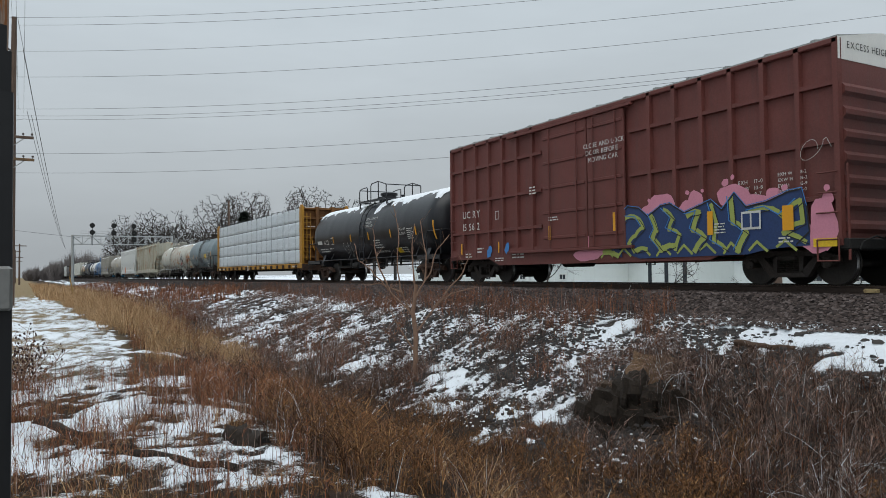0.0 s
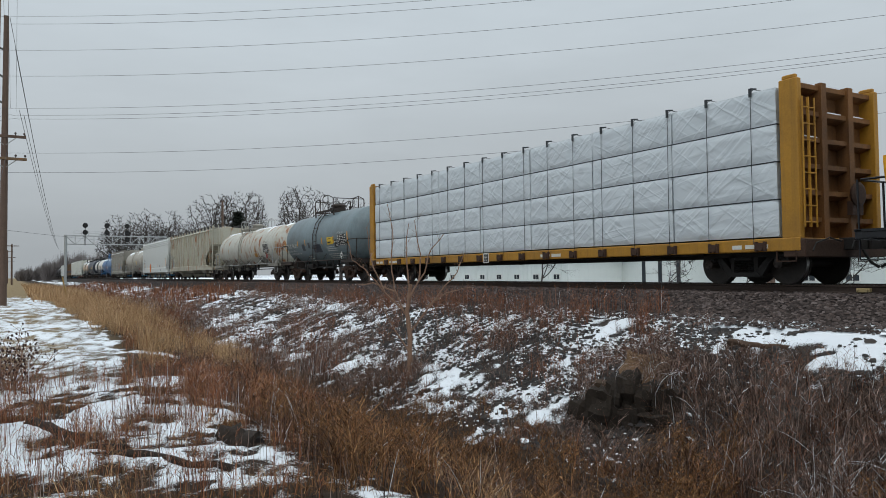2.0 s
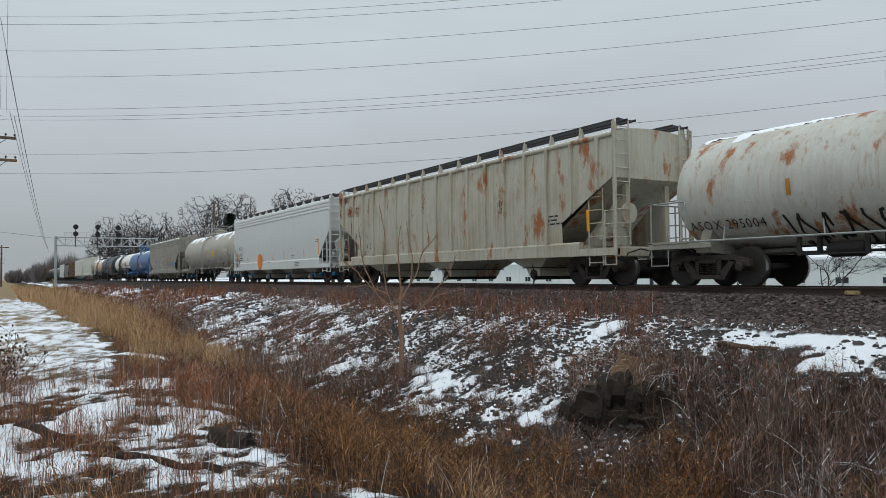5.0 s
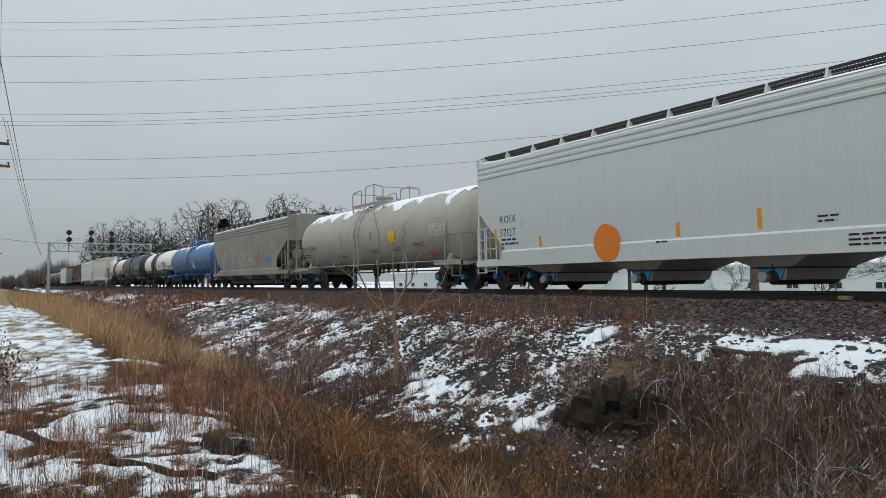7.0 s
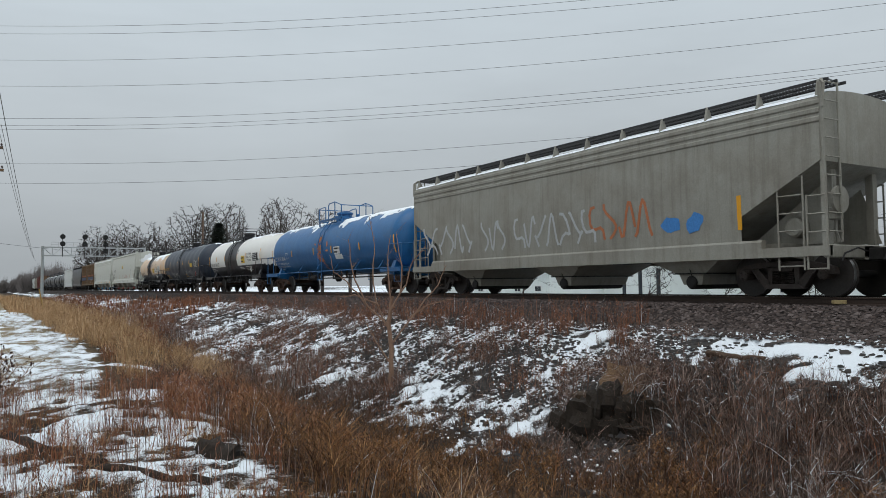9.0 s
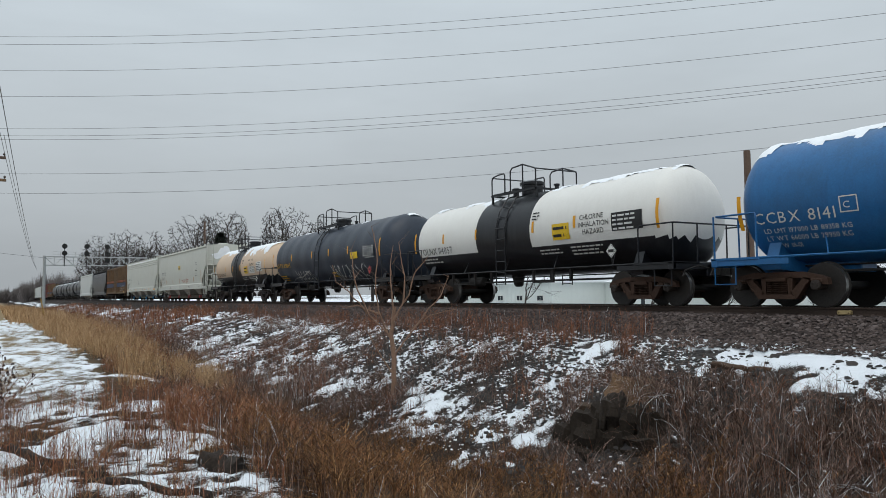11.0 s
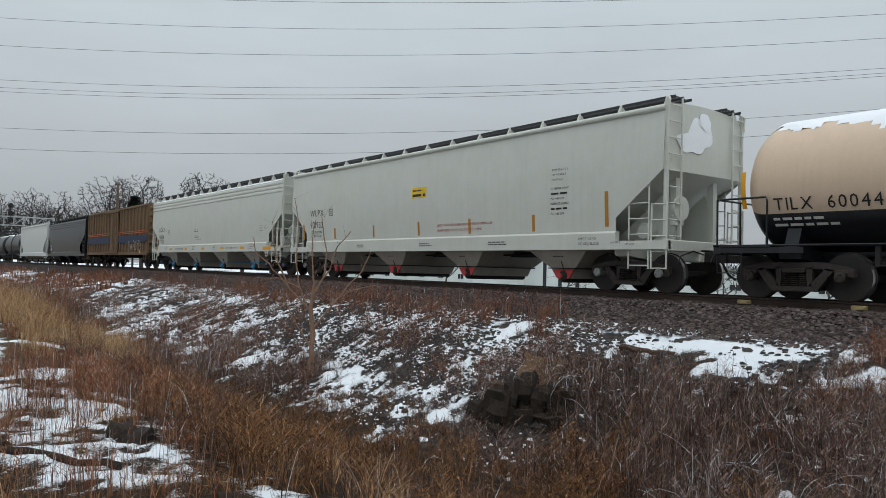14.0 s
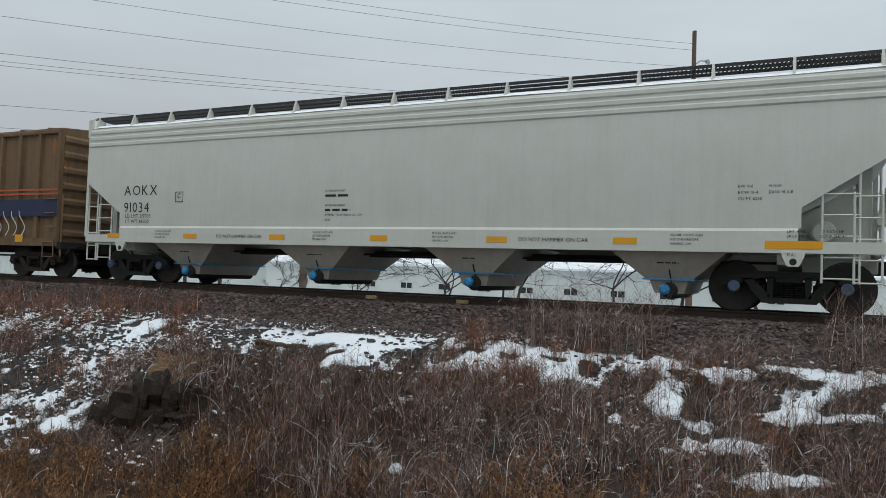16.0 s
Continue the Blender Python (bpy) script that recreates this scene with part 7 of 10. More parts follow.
def aokx_letters(car, put, a):
    g = Geo()
    write(g, "AOKX", -8.1, 2.3, 0.38, put)
    write(g, "91034", -8.1, 1.85, 0.38, put)
    write(g, "LD LMT 219700", -8.05, 1.70, 0.14, put, gap=0.1)
    write(g, "LT WT 66300", -8.05, 1.56, 0.14, put, gap=0.1)
    write(g, "C", -6.18, 2.2, 0.18, put)
    for q in (0, 0.25):
        rect(g, -6.25, 2.1 + q, 0.26, 0.018, put)
        rect(g, -6.25 + q, 2.1, 0.018, 0.27, put)
    for i, w in enumerate(("EXTERIOR PAINT", "PPG AMERCOAT 399", "", "INTERIOR LINING", "PPG AMERCOAT 428 PCLD", "APPLIED TO INTERIOR OF CAR", "09-15")):
        if "PPG" in w:
            bars(g, -1.6, 2.28 - 0.11 * i, 0.9, 1, 0.065, put, 0, i)
        else:
            write(g, w, -1.6, 2.28 - 0.11 * i, 0.07, put, gap=0.1)
    for i, (l, r) in enumerate((("EW 9-8", "H 13-10"), ("EXW 10-4", "EXW H 3-8"), ("CU FT 6250", ""))):
        write(g, l, 7.25, 2.2 - 0.11 * i, 0.075, put, gap=0.1)
        write(g, r, 7.75, 2.2 - 0.11 * i, 0.075, put, gap=0.1)
    for u in (-4.8, 3.15):
        write(g, "DO NOT HAMMER ON CAR", u, 1.2, 0.115, put, gap=0.07)
    for u in (-6.9, -1.9, 1.2, 6.1):
        write(g, "SECURE GATES AND", u, 1.33, 0.062, put, gap=0.08)
        write(g, "HATCHES BEFORE", u, 1.25, 0.062, put, gap=0.08)
        write(g, "MOVING CAR", u, 1.17, 0.062, put, gap=0.08)
    write(g, "PULL", 8.06, 1.0, 0.07, lambda u, v: (-1.6, -u, v), gap=0.08)
    for i in (-8.15, 8.15):
        lug = Geo().prism([(i - 0.2, 1.07), (i + 0.2, 1.07), (i + 0.17, 0.98), (i + 0.09, 0.82), (i - 0.09, 0.82), (i - 0.17, 0.98)], "x", -1.595, -1.55)
        pull = part("pull_lug", lug, "light_grey", car)
        # the lug is not pierced; a black disc paints the dark of its hole
        part("eye", Geo().lathe([(-1.601, 0.055), (-1.594, 0.06)], "x", (0, i, 0.9), 14), "under_black", pull)
    write(g, "LIFT AND", 8.05, 1.40, 0.07, put, gap=0.08)
    write(g, "JACK HERE", 8.05, 1.32, 0.07, put, gap=0.08)
    write(g, "2 INCH HF", 8.6, 1.40, 0.07, put, gap=0.08)
    write(g, "COMP SHOES", 8.55, 1.32, 0.07, put, gap=0.08)
    lettering(car, g, ["letter_black"])


place(hopper_car("pale grey covered hopper with fluted upper side and blue outlet caps", span(15), "light_grey", aokx_letters, flutes=3, gate="cap_blue", cap="hub_blue", frame_mat="under_black", stripe_mat="reflector", half=1.53, eave=4.14, walk_z=4.5, crown=4.38, sill_top=1.48, sill_bot=1.05, end=0.5, cut=1.3, cut_lo=1.84, cut_hi=2.68, inset=1.98,
                 stripes=((8.6, 1.17, 1.29), (5.85, 1.17, 1.29), (3.1, 1.17, 1.29), (0.3, 1.17, 1.29), (-2.5, 1.17, 1.29), (-5.1, 1.17, 1.29), (-7.75, 1.12, 1.26), (-8.2, 1.12, 1.26))), JOINTS[14] - 0.08, JOINTS[15] - 0.08)


def tan_letters(car, put, a):
    g = Geo()
    rect(g, -a, 2.5, 2 * a, 0.05, put)
    rect(g, -a, 2.38, 2 * a, 0.05, put)
    part("stripe", g, "orange_stripe", car)
    g = Geo()
    rect(g, -a, 1.75, 2 * a, 0.5, put)
    part("stripe", g, "navy_stripe", car)
    g = Geo()
    scrawl(g, 4.2, 1.2, 3.2, 0.7, 9, 0.03, side_at(-1.575), 15)
    part("graffiti", g, "letter_white", car, "white sprayed scrawl")
    g = Geo()
    rect(g, 6.9, 1.0, 0.35, 0.22, put)
    part("reflector", g, "reflector", car)


brown_box = place(boxcar("weathered tan-brown ribbed boxcar with a navy stripe", 18.6, "box_tan", tan_letters, top=4.24, peak=4.45, posts=20, rows=(), doors=(-1.2, 1.2), deep=False), JOINTS[15], JOINTS[15] + 18.6)


# ---------------- the rest of the train, far down the line ----------------
def rest_of_train():
    dark_hopper = hopper_car("black covered hopper with fluted sides", 18.2, "black_paint", no_letters, flutes=3, gate="", cap="truck_steel", bays=3, rolls=False, snow=False, eave=3.95, crown=4.2, walk_z=4.32, sill_top=1.2, sill_bot=0.82)
    pale_hopper = hopper_car("pale grey covered hopper", 19.4, "white_grey", no_letters, flutes=0, gate="", cap="truck_steel", bays=4, rolls=False, eave=4.15, walk_z=4.44, crown=4.36, sill_top=1.2, sill_bot=0.8)
    tank = tank_car("black tank car with a snowy top", 15.4, 1.46, 2.34, ["black_paint"], one, no_letters, rolls=False, snow=0.5, snow_seed=11, rings=5)
    red_box = boxcar("dark red ribbed boxcar", 17.4, "brown_paint", no_letters, rolls=False, top=4.6, peak=4.85, floor=0.95)
    dull = hopper_car("dull grey soiled covered hopper", 18.4, "dull_grey", no_letters, flutes=0, ribs=14, gate="", cap="truck_steel", bays=3, rolls=False, eave=3.95, crown=4.2, walk_z=4.32, sill_top=1.2, sill_bot=0.82)
    lengths = {dark_hopper.name: 18.2, pale_hopper.name: 19.4, tank.name: 15.4, red_box.name: 17.4, dull.name: 18.4, brown_box.name: 18.6}
    order = [dark_hopper, pale_hopper, tank, tank, tank, tank, tank, brown_box, red_box, dull, pale_hopper, pale_hopper, dull, pale_hopper, dull, pale_hopper, red_box, pale_hopper, dull, tank, tank, pale_hopper, dull, red_box, pale_hopper, dull, dark_hopper, pale_hopper, tank, pale_hopper]
    used = {brown_box.name}
    s = JOINTS[15] + 18.6
    for car in order:
        L = lengths[car.name]
        ob = car if car.name not in used else copy_thing(car, pose(TRACK_X, s + L / 2, 0))
        used.add(car.name)
        place(ob, s, s + L)
        s += L
    place(copy_thing(dark_hopper, pose(TRACK_X, 0, 0)), JOINTS[0] - 18.2, JOINTS[0])


rest_of_train()


# ---------------- poles, wires, signal bridge ----------------
def pole_trunk(g, h, r0, r1, bend=0.0):
    pts = [(bend * math.sin(k / 9 * 2.4), 0, h * k / 9) for k in range(10)]
    g.tube(pts, r0, 18, 0, r1)


def insulator(g, x, y, z, slot=1, up=0.16):
    g.lathe([(z, 0.015), (z + up * 0.35, 0.02), (z + up * 0.4, 0.06), (z + up * 0.6, 0.045), (z + up * 0.65, 0.065), (z + up, 0.03)], "z", (x, y, 0), 10, slot)


def near_pole_material():
    m = material("peeled_pine", (0.25, 0.155, 0.095), rough=0.85, var=0.2, scale=6.0, bump=0.5, bump_scale=30)
    t = m.node_tree
    p = next(n for n in t.nodes if n.bl_idname == "ShaderNodeBsdfPrincipled")
    co = node(t, "ShaderNodeTexCoord").outputs["Object"]
    mp = node(t, "ShaderNodeMapping", {"Vector": co, "Scale": (9.0, 9.0, 1.1)})
    a = node(t, "ShaderNodeTexNoise", {"Vector": mp.outputs[0], "Scale": 1.3, "Detail": 7.0, "Roughness": 0.6}).outputs[0]
    mp2 = node(t, "ShaderNodeMapping", {"Vector": co, "Scale": (22.0, 22.0, 0.5)})
    b = node(t, "ShaderNodeTexNoise", {"Vector": mp2.outputs[0], "Scale": 2.0, "Detail": 6.0}).outputs[0]
    col = mix(t, ramp(t, b, 0.3, 0.7), (0.17, 0.115, 0.085), (0.37, 0.27, 0.2))
    col = mix(t, ramp(t, a, 0.49, 0.56), col, mix(t, b, (0.17, 0.06, 0.018), (0.30, 0.115, 0.035)))
    k = node(t, "ShaderNodeTexVoronoi", {"Vector": mp.outputs[0], "Scale": 0.7}).outputs["Distance"]
    col = mix(t, ramp(t, k, 0.12, 0.05), col, (0.05, 0.022, 0.012))
    t.links.new(col, p.inputs["Base Color"])
    return m


M["peeled_pine"] = near_pole_material()

POLE_A = (-0.56, 44.0)
POLE_B = (37.43, 4.59)


def make_poles():
    ob = thing("utility_pole", "thick peeled pine utility pole with reddish bark patches", "utility pole", "utility poles")
    ob.matrix_basis = pose(-0.47, 12.8, -2.3, 0, 0.8, 0)
    g = Geo()
    pole_trunk(g, 12.0, 0.205, 0.15, 0.02)
    part("trunk", g, "peeled_pine", ob, smooth=60)
    g = Geo().box(-0.012, 0.012, -0.215, -0.2, 1.55, 1.59).box(-0.08, 0.08, -0.212, -0.2, 1.1, 1.13)
    part("nail_plate", g, "truck_rust", ob)
    # pole A: tall, three steel stand-offs, two cross-arms
    a = thing("utility_pole", "tall grey wooden utility pole with two cross-arms", "utility pole", "utility poles")
    a.matrix_basis = pose(POLE_A[0], POLE_A[1], -1.35, 0, 0.35, 0)
    g = Geo()
    pole_trunk(g, 15.2, 0.20, 0.12)
    part("trunk", g, "pole_wood", a, smooth=60)
    for z in (13.65, 12.25, 10.9):
        g = Geo().tube([(-0.05, 0, z - 0.28), (-0.62, 0, z + 0.1)], 0.05, 8).lathe([(z + 0.02, 0.03), (z + 0.06, 0.08), (z + 0.14, 0.08), (z + 0.22, 0.03)], "z", (-0.62, 0, 0), 10)
        part("stand_off", g, "wire", a)
    for z, w in ((8.95, 0.95), (7.8, 1.0)):
        g = Geo().box(-w, w, -0.19, -0.09, z - 0.07, z + 0.07, c=0.012)
        arm = part("cross_arm", g, "pole_wood" if z > 8.5 else "box_tan", a)
        g = Geo().tube([(-w * 0.55, -0.14, z - 0.05), (0, -0.13, z - 0.5)], 0.02, 5).tube([(w * 0.55, -0.14, z - 0.05), (0, -0.13, z - 0.5)], 0.02, 5)
        part("brace", g, "galv", arm)
        for x in (-0.92 * w, -0.45 * w, 0.5 * w, 0.92 * w):
            g = Geo()
            insulator(g, x, -0.14, z + 0.07, 0)
            part("insulator", g, "ceramic", arm)
    # pole B beyond the track, with a street light bracket
    b = thing("utility_pole", "dark wooden utility pole with a lamp bracket beyond the track", "utility pole", "utility poles")
    b.matrix_basis = pose(POLE_B[0], POLE_B[1], -1.7, 0, -0.5, 0)
    g = Geo()
    pole_trunk(g, 14.6, 0.17, 0.10)
    part("trunk", g, "pole_wood", b, smooth=60)
    g = Geo().tube([(0, 0, 12.9), (0.35, -0.25, 13.2), (0.7, -0.5, 13.25)], 0.035, 6).lathe([(-0.2, 0.05), (-0.1, 0.12), (0.15, 0.1), (0.2, 0.04)], "x", (0.75, -0.55, 13.22), 10)
    part("lamp_bracket", g, "galv", b)
    # low pole in the yard behind the train
    for x, y, h, lab in ((27.4, 20.1, 7.75, "dark wooden pole standing behind the track"), (25.0, 105.0, 12.2, "distant wooden pole standing before bare trees")):
        c = thing("utility_pole", lab, "utility pole", "utility poles")
        c.matrix_basis = pose(x, y, -1.5)
        g = Geo()
        pole_trunk(g, h, 0.18, 0.14)
        part("trunk", g, "pole_wood", c, smooth=60)
        g = Geo().box(-0.12, 0.12, -0.1, 0.1, h - 0.35, h + 0.08, c=0.03)
        part("cap_box", g, "pole_wood", c)
    # distant line of poles
    for x, y, h, tr in ((-2.0, 78.0, 8.2, 1), (-2.6, 95.0, 8.0, 0), (-0.6, 150.0, 7.4, 0), (-1.6, 190.0, 7.6, 0), (-1.2, 260.0, 8.0, 0), (-1.5, 330.0, 8.0, 0)):
        c = thing("utility_pole", "slim distant wooden pole with a cross-arm", "utility pole", "utility poles")
        c.matrix_basis = pose(x, y, -1.1)
        g = Geo()
        pole_trunk(g, h, 0.16, 0.11)
        part("trunk", g, "pole_wood", c)
        part("cross_arm", Geo().box(-1.1, 1.1, -0.16, -0.06, h - 0.45, h - 0.3), "pole_wood", c)
        if tr:
            for q in (-0.42, 0.42):
                part("transformer", Geo().lathe([(h - 2.1, 0.2), (h - 2.0, 0.24), (h - 1.3, 0.24), (h - 1.2, 0.16)], "z", (q, 0, 0), 12), "galv", c)
    # tank and cabinets at the far edge of the field
    t = tagged(part("storage_tank", Geo().lathe([(-1.2, 3.0), (3.1, 3.0), (3.3, 2.8), (3.7, 0.6)], "z", (-8.6, 84.0, 0), 28), "silo_blue", smooth=30), "dark blue cylindrical storage tank in the field", "storage tank")
    c = tagged(part("service_cabinet", Geo().box(-3.1, -2.2, 73.5, 74.3, -1.2, 0.3, c=0.03), "galv"), "grey metal service cabinet beside the poles", "cabinet")


make_poles()


def wire(pts, r, name="overhead_wire", label="thin dark overhead wire"):
    return tagged(part(name, Geo().tube(pts, r, 4), "wire"), label, "wire", "overhead wires")


def make_wires():
    # span from pole A over the track to pole B: height at A and drop of the curve
    heights = [13.82, 13.3, 11.95, 10.62, 8.95, 8.75, 8.6, 6.75, 5.75]
    shift = [0.0, -0.6, -0.6, -0.6, -0.8, 0.5, 0.9, 0.1, 0.1]
    for h, q in zip(heights, shift):
        pts = []
        for k in range(25):
            u = k / 24
            x, y = POLE_A[0] + q * (1 - u) * 0.7 + (POLE_B[0] - POLE_A[0]) * u, POLE_A[1] + q * (1 - u) * 0.3 + (POLE_B[1] - POLE_A[1]) * u
            base = 10.62 - 5.05 * u + 4.75 * u * u          # the fourth wire
            z = base + (h - 10.62) * (1 - 0.38 * u)
            pts.append((x, y, z))
        wire(pts, 0.0075)
        # on to the west, out of sight over the field
        pts = [(POLE_A[0] + q * 0.7 - 30 * u, POLE_A[1] + 26 * u, h - 3.2 * u + 3.4 * u * u) for u in np.linspace(0, 1, 12)]
        wire(pts, 0.0075)
    # along the pole line, from over the near pole to pole A and on
    for q, h0, h1 in ((-0.3, 11.6, 13.6), (0.0, 12.4, 13.8), (0.3, 11.2, 9.1), (0.55, 10.6, 8.9)):
        pts = [(-0.5 + q - 0.06 * u, 4 + 40 * u, h0 + (h1 - h0) * u - 2.4 * u * (1 - u)) for u in np.linspace(0, 1, 14)]
        wire(pts, 0.007)
    for q, h0, h1 in ((0.25, 13.8, 6.3), (0.5, 12.2, 5.9), (0.7, 9.0, 5.6), (0.9, 8.8, 5.4)):
        pts = [(POLE_A[0] + q + (0.2 - q * 0.5) * u + 6.6 * u, 44 + 106 * u, h0 + (h1 - h0) * u - 4.2 * u * (1 - u)) for u in np.linspace(0, 1, 20)]
        wire(pts, 0.014)
    pts = [(POLE_A[0] + 60 * u, 90 + 90 * u, 5.3 - 2.0 * u + 3.2 * u * u) for u in np.linspace(-0.3, 1, 20)]
    wire(pts, 0.02)
    pts = [(POLE_A[0] + 0.2, 43.9, 7.0), (POLE_A[0] - 0.6, 40, 2.0), (POLE_A[0] - 1.0, 37.5, -1.2)]
    wire(pts, 0.012, "guy_wire", "steel guy wire anchored in the field")


make_wires()


def signal_bridge():
    ob = thing("signal_bridge", "grey steel lattice signal bridge over the track", "signal bridge")
    y, x0, x1, zb, zt = 172.0, 8.9, 28.5, 7.2, 8.95
    for x in (x0, x1):
        g = Geo().tube([(x, y, -1.6), (x, y, zt + 0.2)], 0.32, 12, 0, 0.26).box(x - 0.5, x + 0.5, y - 0.5, y + 0.5, -1.7, -0.9, c=0.05)
        part("leg", g, "gantry_grey", ob, smooth=40)
    for dy in (-0.5, 0.5):
        for z in (zb, zt):
            part("chord", Geo().box(x0, x1, y + dy - 0.07, y + dy + 0.07, z - 0.09, z + 0.09), "gantry_grey", ob)
        n = 11
        for k in range(n):
            xa, xb = x0 + (x1 - x0) * k / n, x0 + (x1 - x0) * (k + 1) / n
            z0, z1 = (zb, zt) if k % 2 else (zt, zb)
            part("lattice_bar", Geo().tube([(xa, y + dy, z0), (xb, y + dy, z1)], 0.05, 4), "gantry_grey", ob)
            part("lattice_bar", Geo().tube([(xb, y + dy, zb), (xb, y + dy, zt)], 0.05, 4), "gantry_grey", ob)
    for z in (zt + 0.5, zt + 1.0):
        part("railing", Geo().tube([(x0 + 1.5, y - 0.55, z), (x1 - 7, y - 0.55, z)], 0.035, 4), "gantry_grey", ob)
    for k in range(9):
        x = x0 + 1.5 + (x1 - 8.5 - x0) * k / 8
        part("railing_post", Geo().tube([(x, y - 0.55, zt), (x, y - 0.55, zt + 1.0)], 0.04, 4), "gantry_grey", ob)
    for x, zs in ((12.5, (11.1, 9.65)), (16.65, (11.1, 9.65)), (20.6, (11.1, 9.6, 8.2))):
        mast = part("signal_mast", Geo().tube([(x, y - 0.9, zb - 0.2), (x, y - 0.9, 11.7)], 0.07, 6), "signal_black", ob)
        for z in zs:
            g = Geo().lathe([(-1.15, 0.52), (-1.05, 0.52), (-1.0, 0.3), (-0.7, 0.25)], "y", (x, y, z), 18)
            for q in (-0.17, 0.17):
                g.tube([(x + q, y - 1.15, z), (x + q, y - 1.4, z + 0.02)], 0.1, 8)
            part("signal_head", g, "signal_black", mast)


signal_bridge()


def marker_post():
    ob = tagged(part("marker_post", Geo().tube([(0, 0, -0.1), (0, 0, 1.5)], 0.034, 8).lathe([(1.5, 0.034), (1.56, 0.015)], "z", n=8), "marker_yellow"), "leaning yellow pipeline marker post in the grass", "marker post")
    ob.matrix_basis = pose(2.65, 48.1, -1.15, 0, -11, 0)


marker_post()


# ---------------- buildings beyond the track ----------------
def long_building(x, y0, y1, wall_top, ridge, depth, wins, label, wz=(-0.35, -0.02), door=()):
    ob = thing("building", label, "building", "low white buildings")
    base = -1.8
    g = Geo().box(x, x + depth, y0, y1, base, wall_top)
    part("wall", g, "building_white", ob)
    for k in range(int((y1 - y0) / 0.6)):
        y = y0 + 0.3 + 0.6 * k
        part("wall_rib", Geo().box(x - 0.025, x + 0.002, y - 0.03, y + 0.03, base, wall_top - 0.02), "building_white", ob) if k < 70 else None
    g = Geo().prism([(x - 0.35, wall_top - 0.06), (x - 0.35, wall_top + 0.06), (x + depth / 2, ridge), (x + depth + 0.35, wall_top + 0.06), (x + depth + 0.35, wall_top - 0.06)], "y", y0 - 0.3, y1 + 0.3)
    part("roof", g, "roof_snow", ob, "snow-covered roof")
    for y in wins:
        w = part("window", Geo().box(x - 0.05, x + 0.04, y - 0.42, y + 0.42, wz[0] - 0.06, wz[1] + 0.06, c=0.01), "letter_white", ob)
        for q in (-0.2, 0.2):
            part("pane", Geo().box(x - 0.062, x - 0.045, y + q - 0.17, y + q + 0.17, wz[0], wz[1]), "window_dark", w)
    for y, w in door:
        part("door", Geo().box(x - 0.06, x + 0.02, y - w, y + w, base, wall_top - 0.25), "window_dark", ob)
    return ob


def buildings():
    long_building(40.0, -26.0, 32.5, 1.05, 2.2, 12.0, [-20 + 2.6 * k for k in range(20)], "long low white building with a snowy roof")
    long_building(40.0, 48.5, 78.0, 1.25, 2.3, 10.0, [50 + 2.9 * k for k in range(10)], "low white building with small windows", (-0.3, 0.1))
    ob = thing("shed", "white metal shed with dark vertical doors", "shed")
    g = Geo().prism([(35.6, -1.8), (40.4, -1.8), (40.4, 1.5), (38.0, 2.3), (35.6, 1.5)], "x", 40.0, 46.0)
    part("wall", g, "building_white", ob)
    for y in (36.6, 38.3, 39.9):
        part("door", Geo().box(39.95, 40.02, y - 0.16, y + 0.16, -1.8, 1.3), "window_dark", ob)
    part("roof", Geo().prism([(35.3, 1.42), (38.0, 2.32), (40.7, 1.42), (40.7, 1.55), (38.0, 2.45), (35.3, 1.55)], "x", 39.8, 46.2), "roof_snow", ob, "snow-covered roof")
    ob = thing("shed", "pale low shed between the white buildings", "shed")
    part("wall", Geo().box(46.0, 52.0, 43.5, 50.5, -1.8, 1.2, c=0.02), "building_white", ob)
    part("roof", Geo().prism([(45.7, 1.2), (49.0, 2.0), (52.3, 1.2)], "y", 43.2, 50.8), "roof_snow", ob)


buildings()


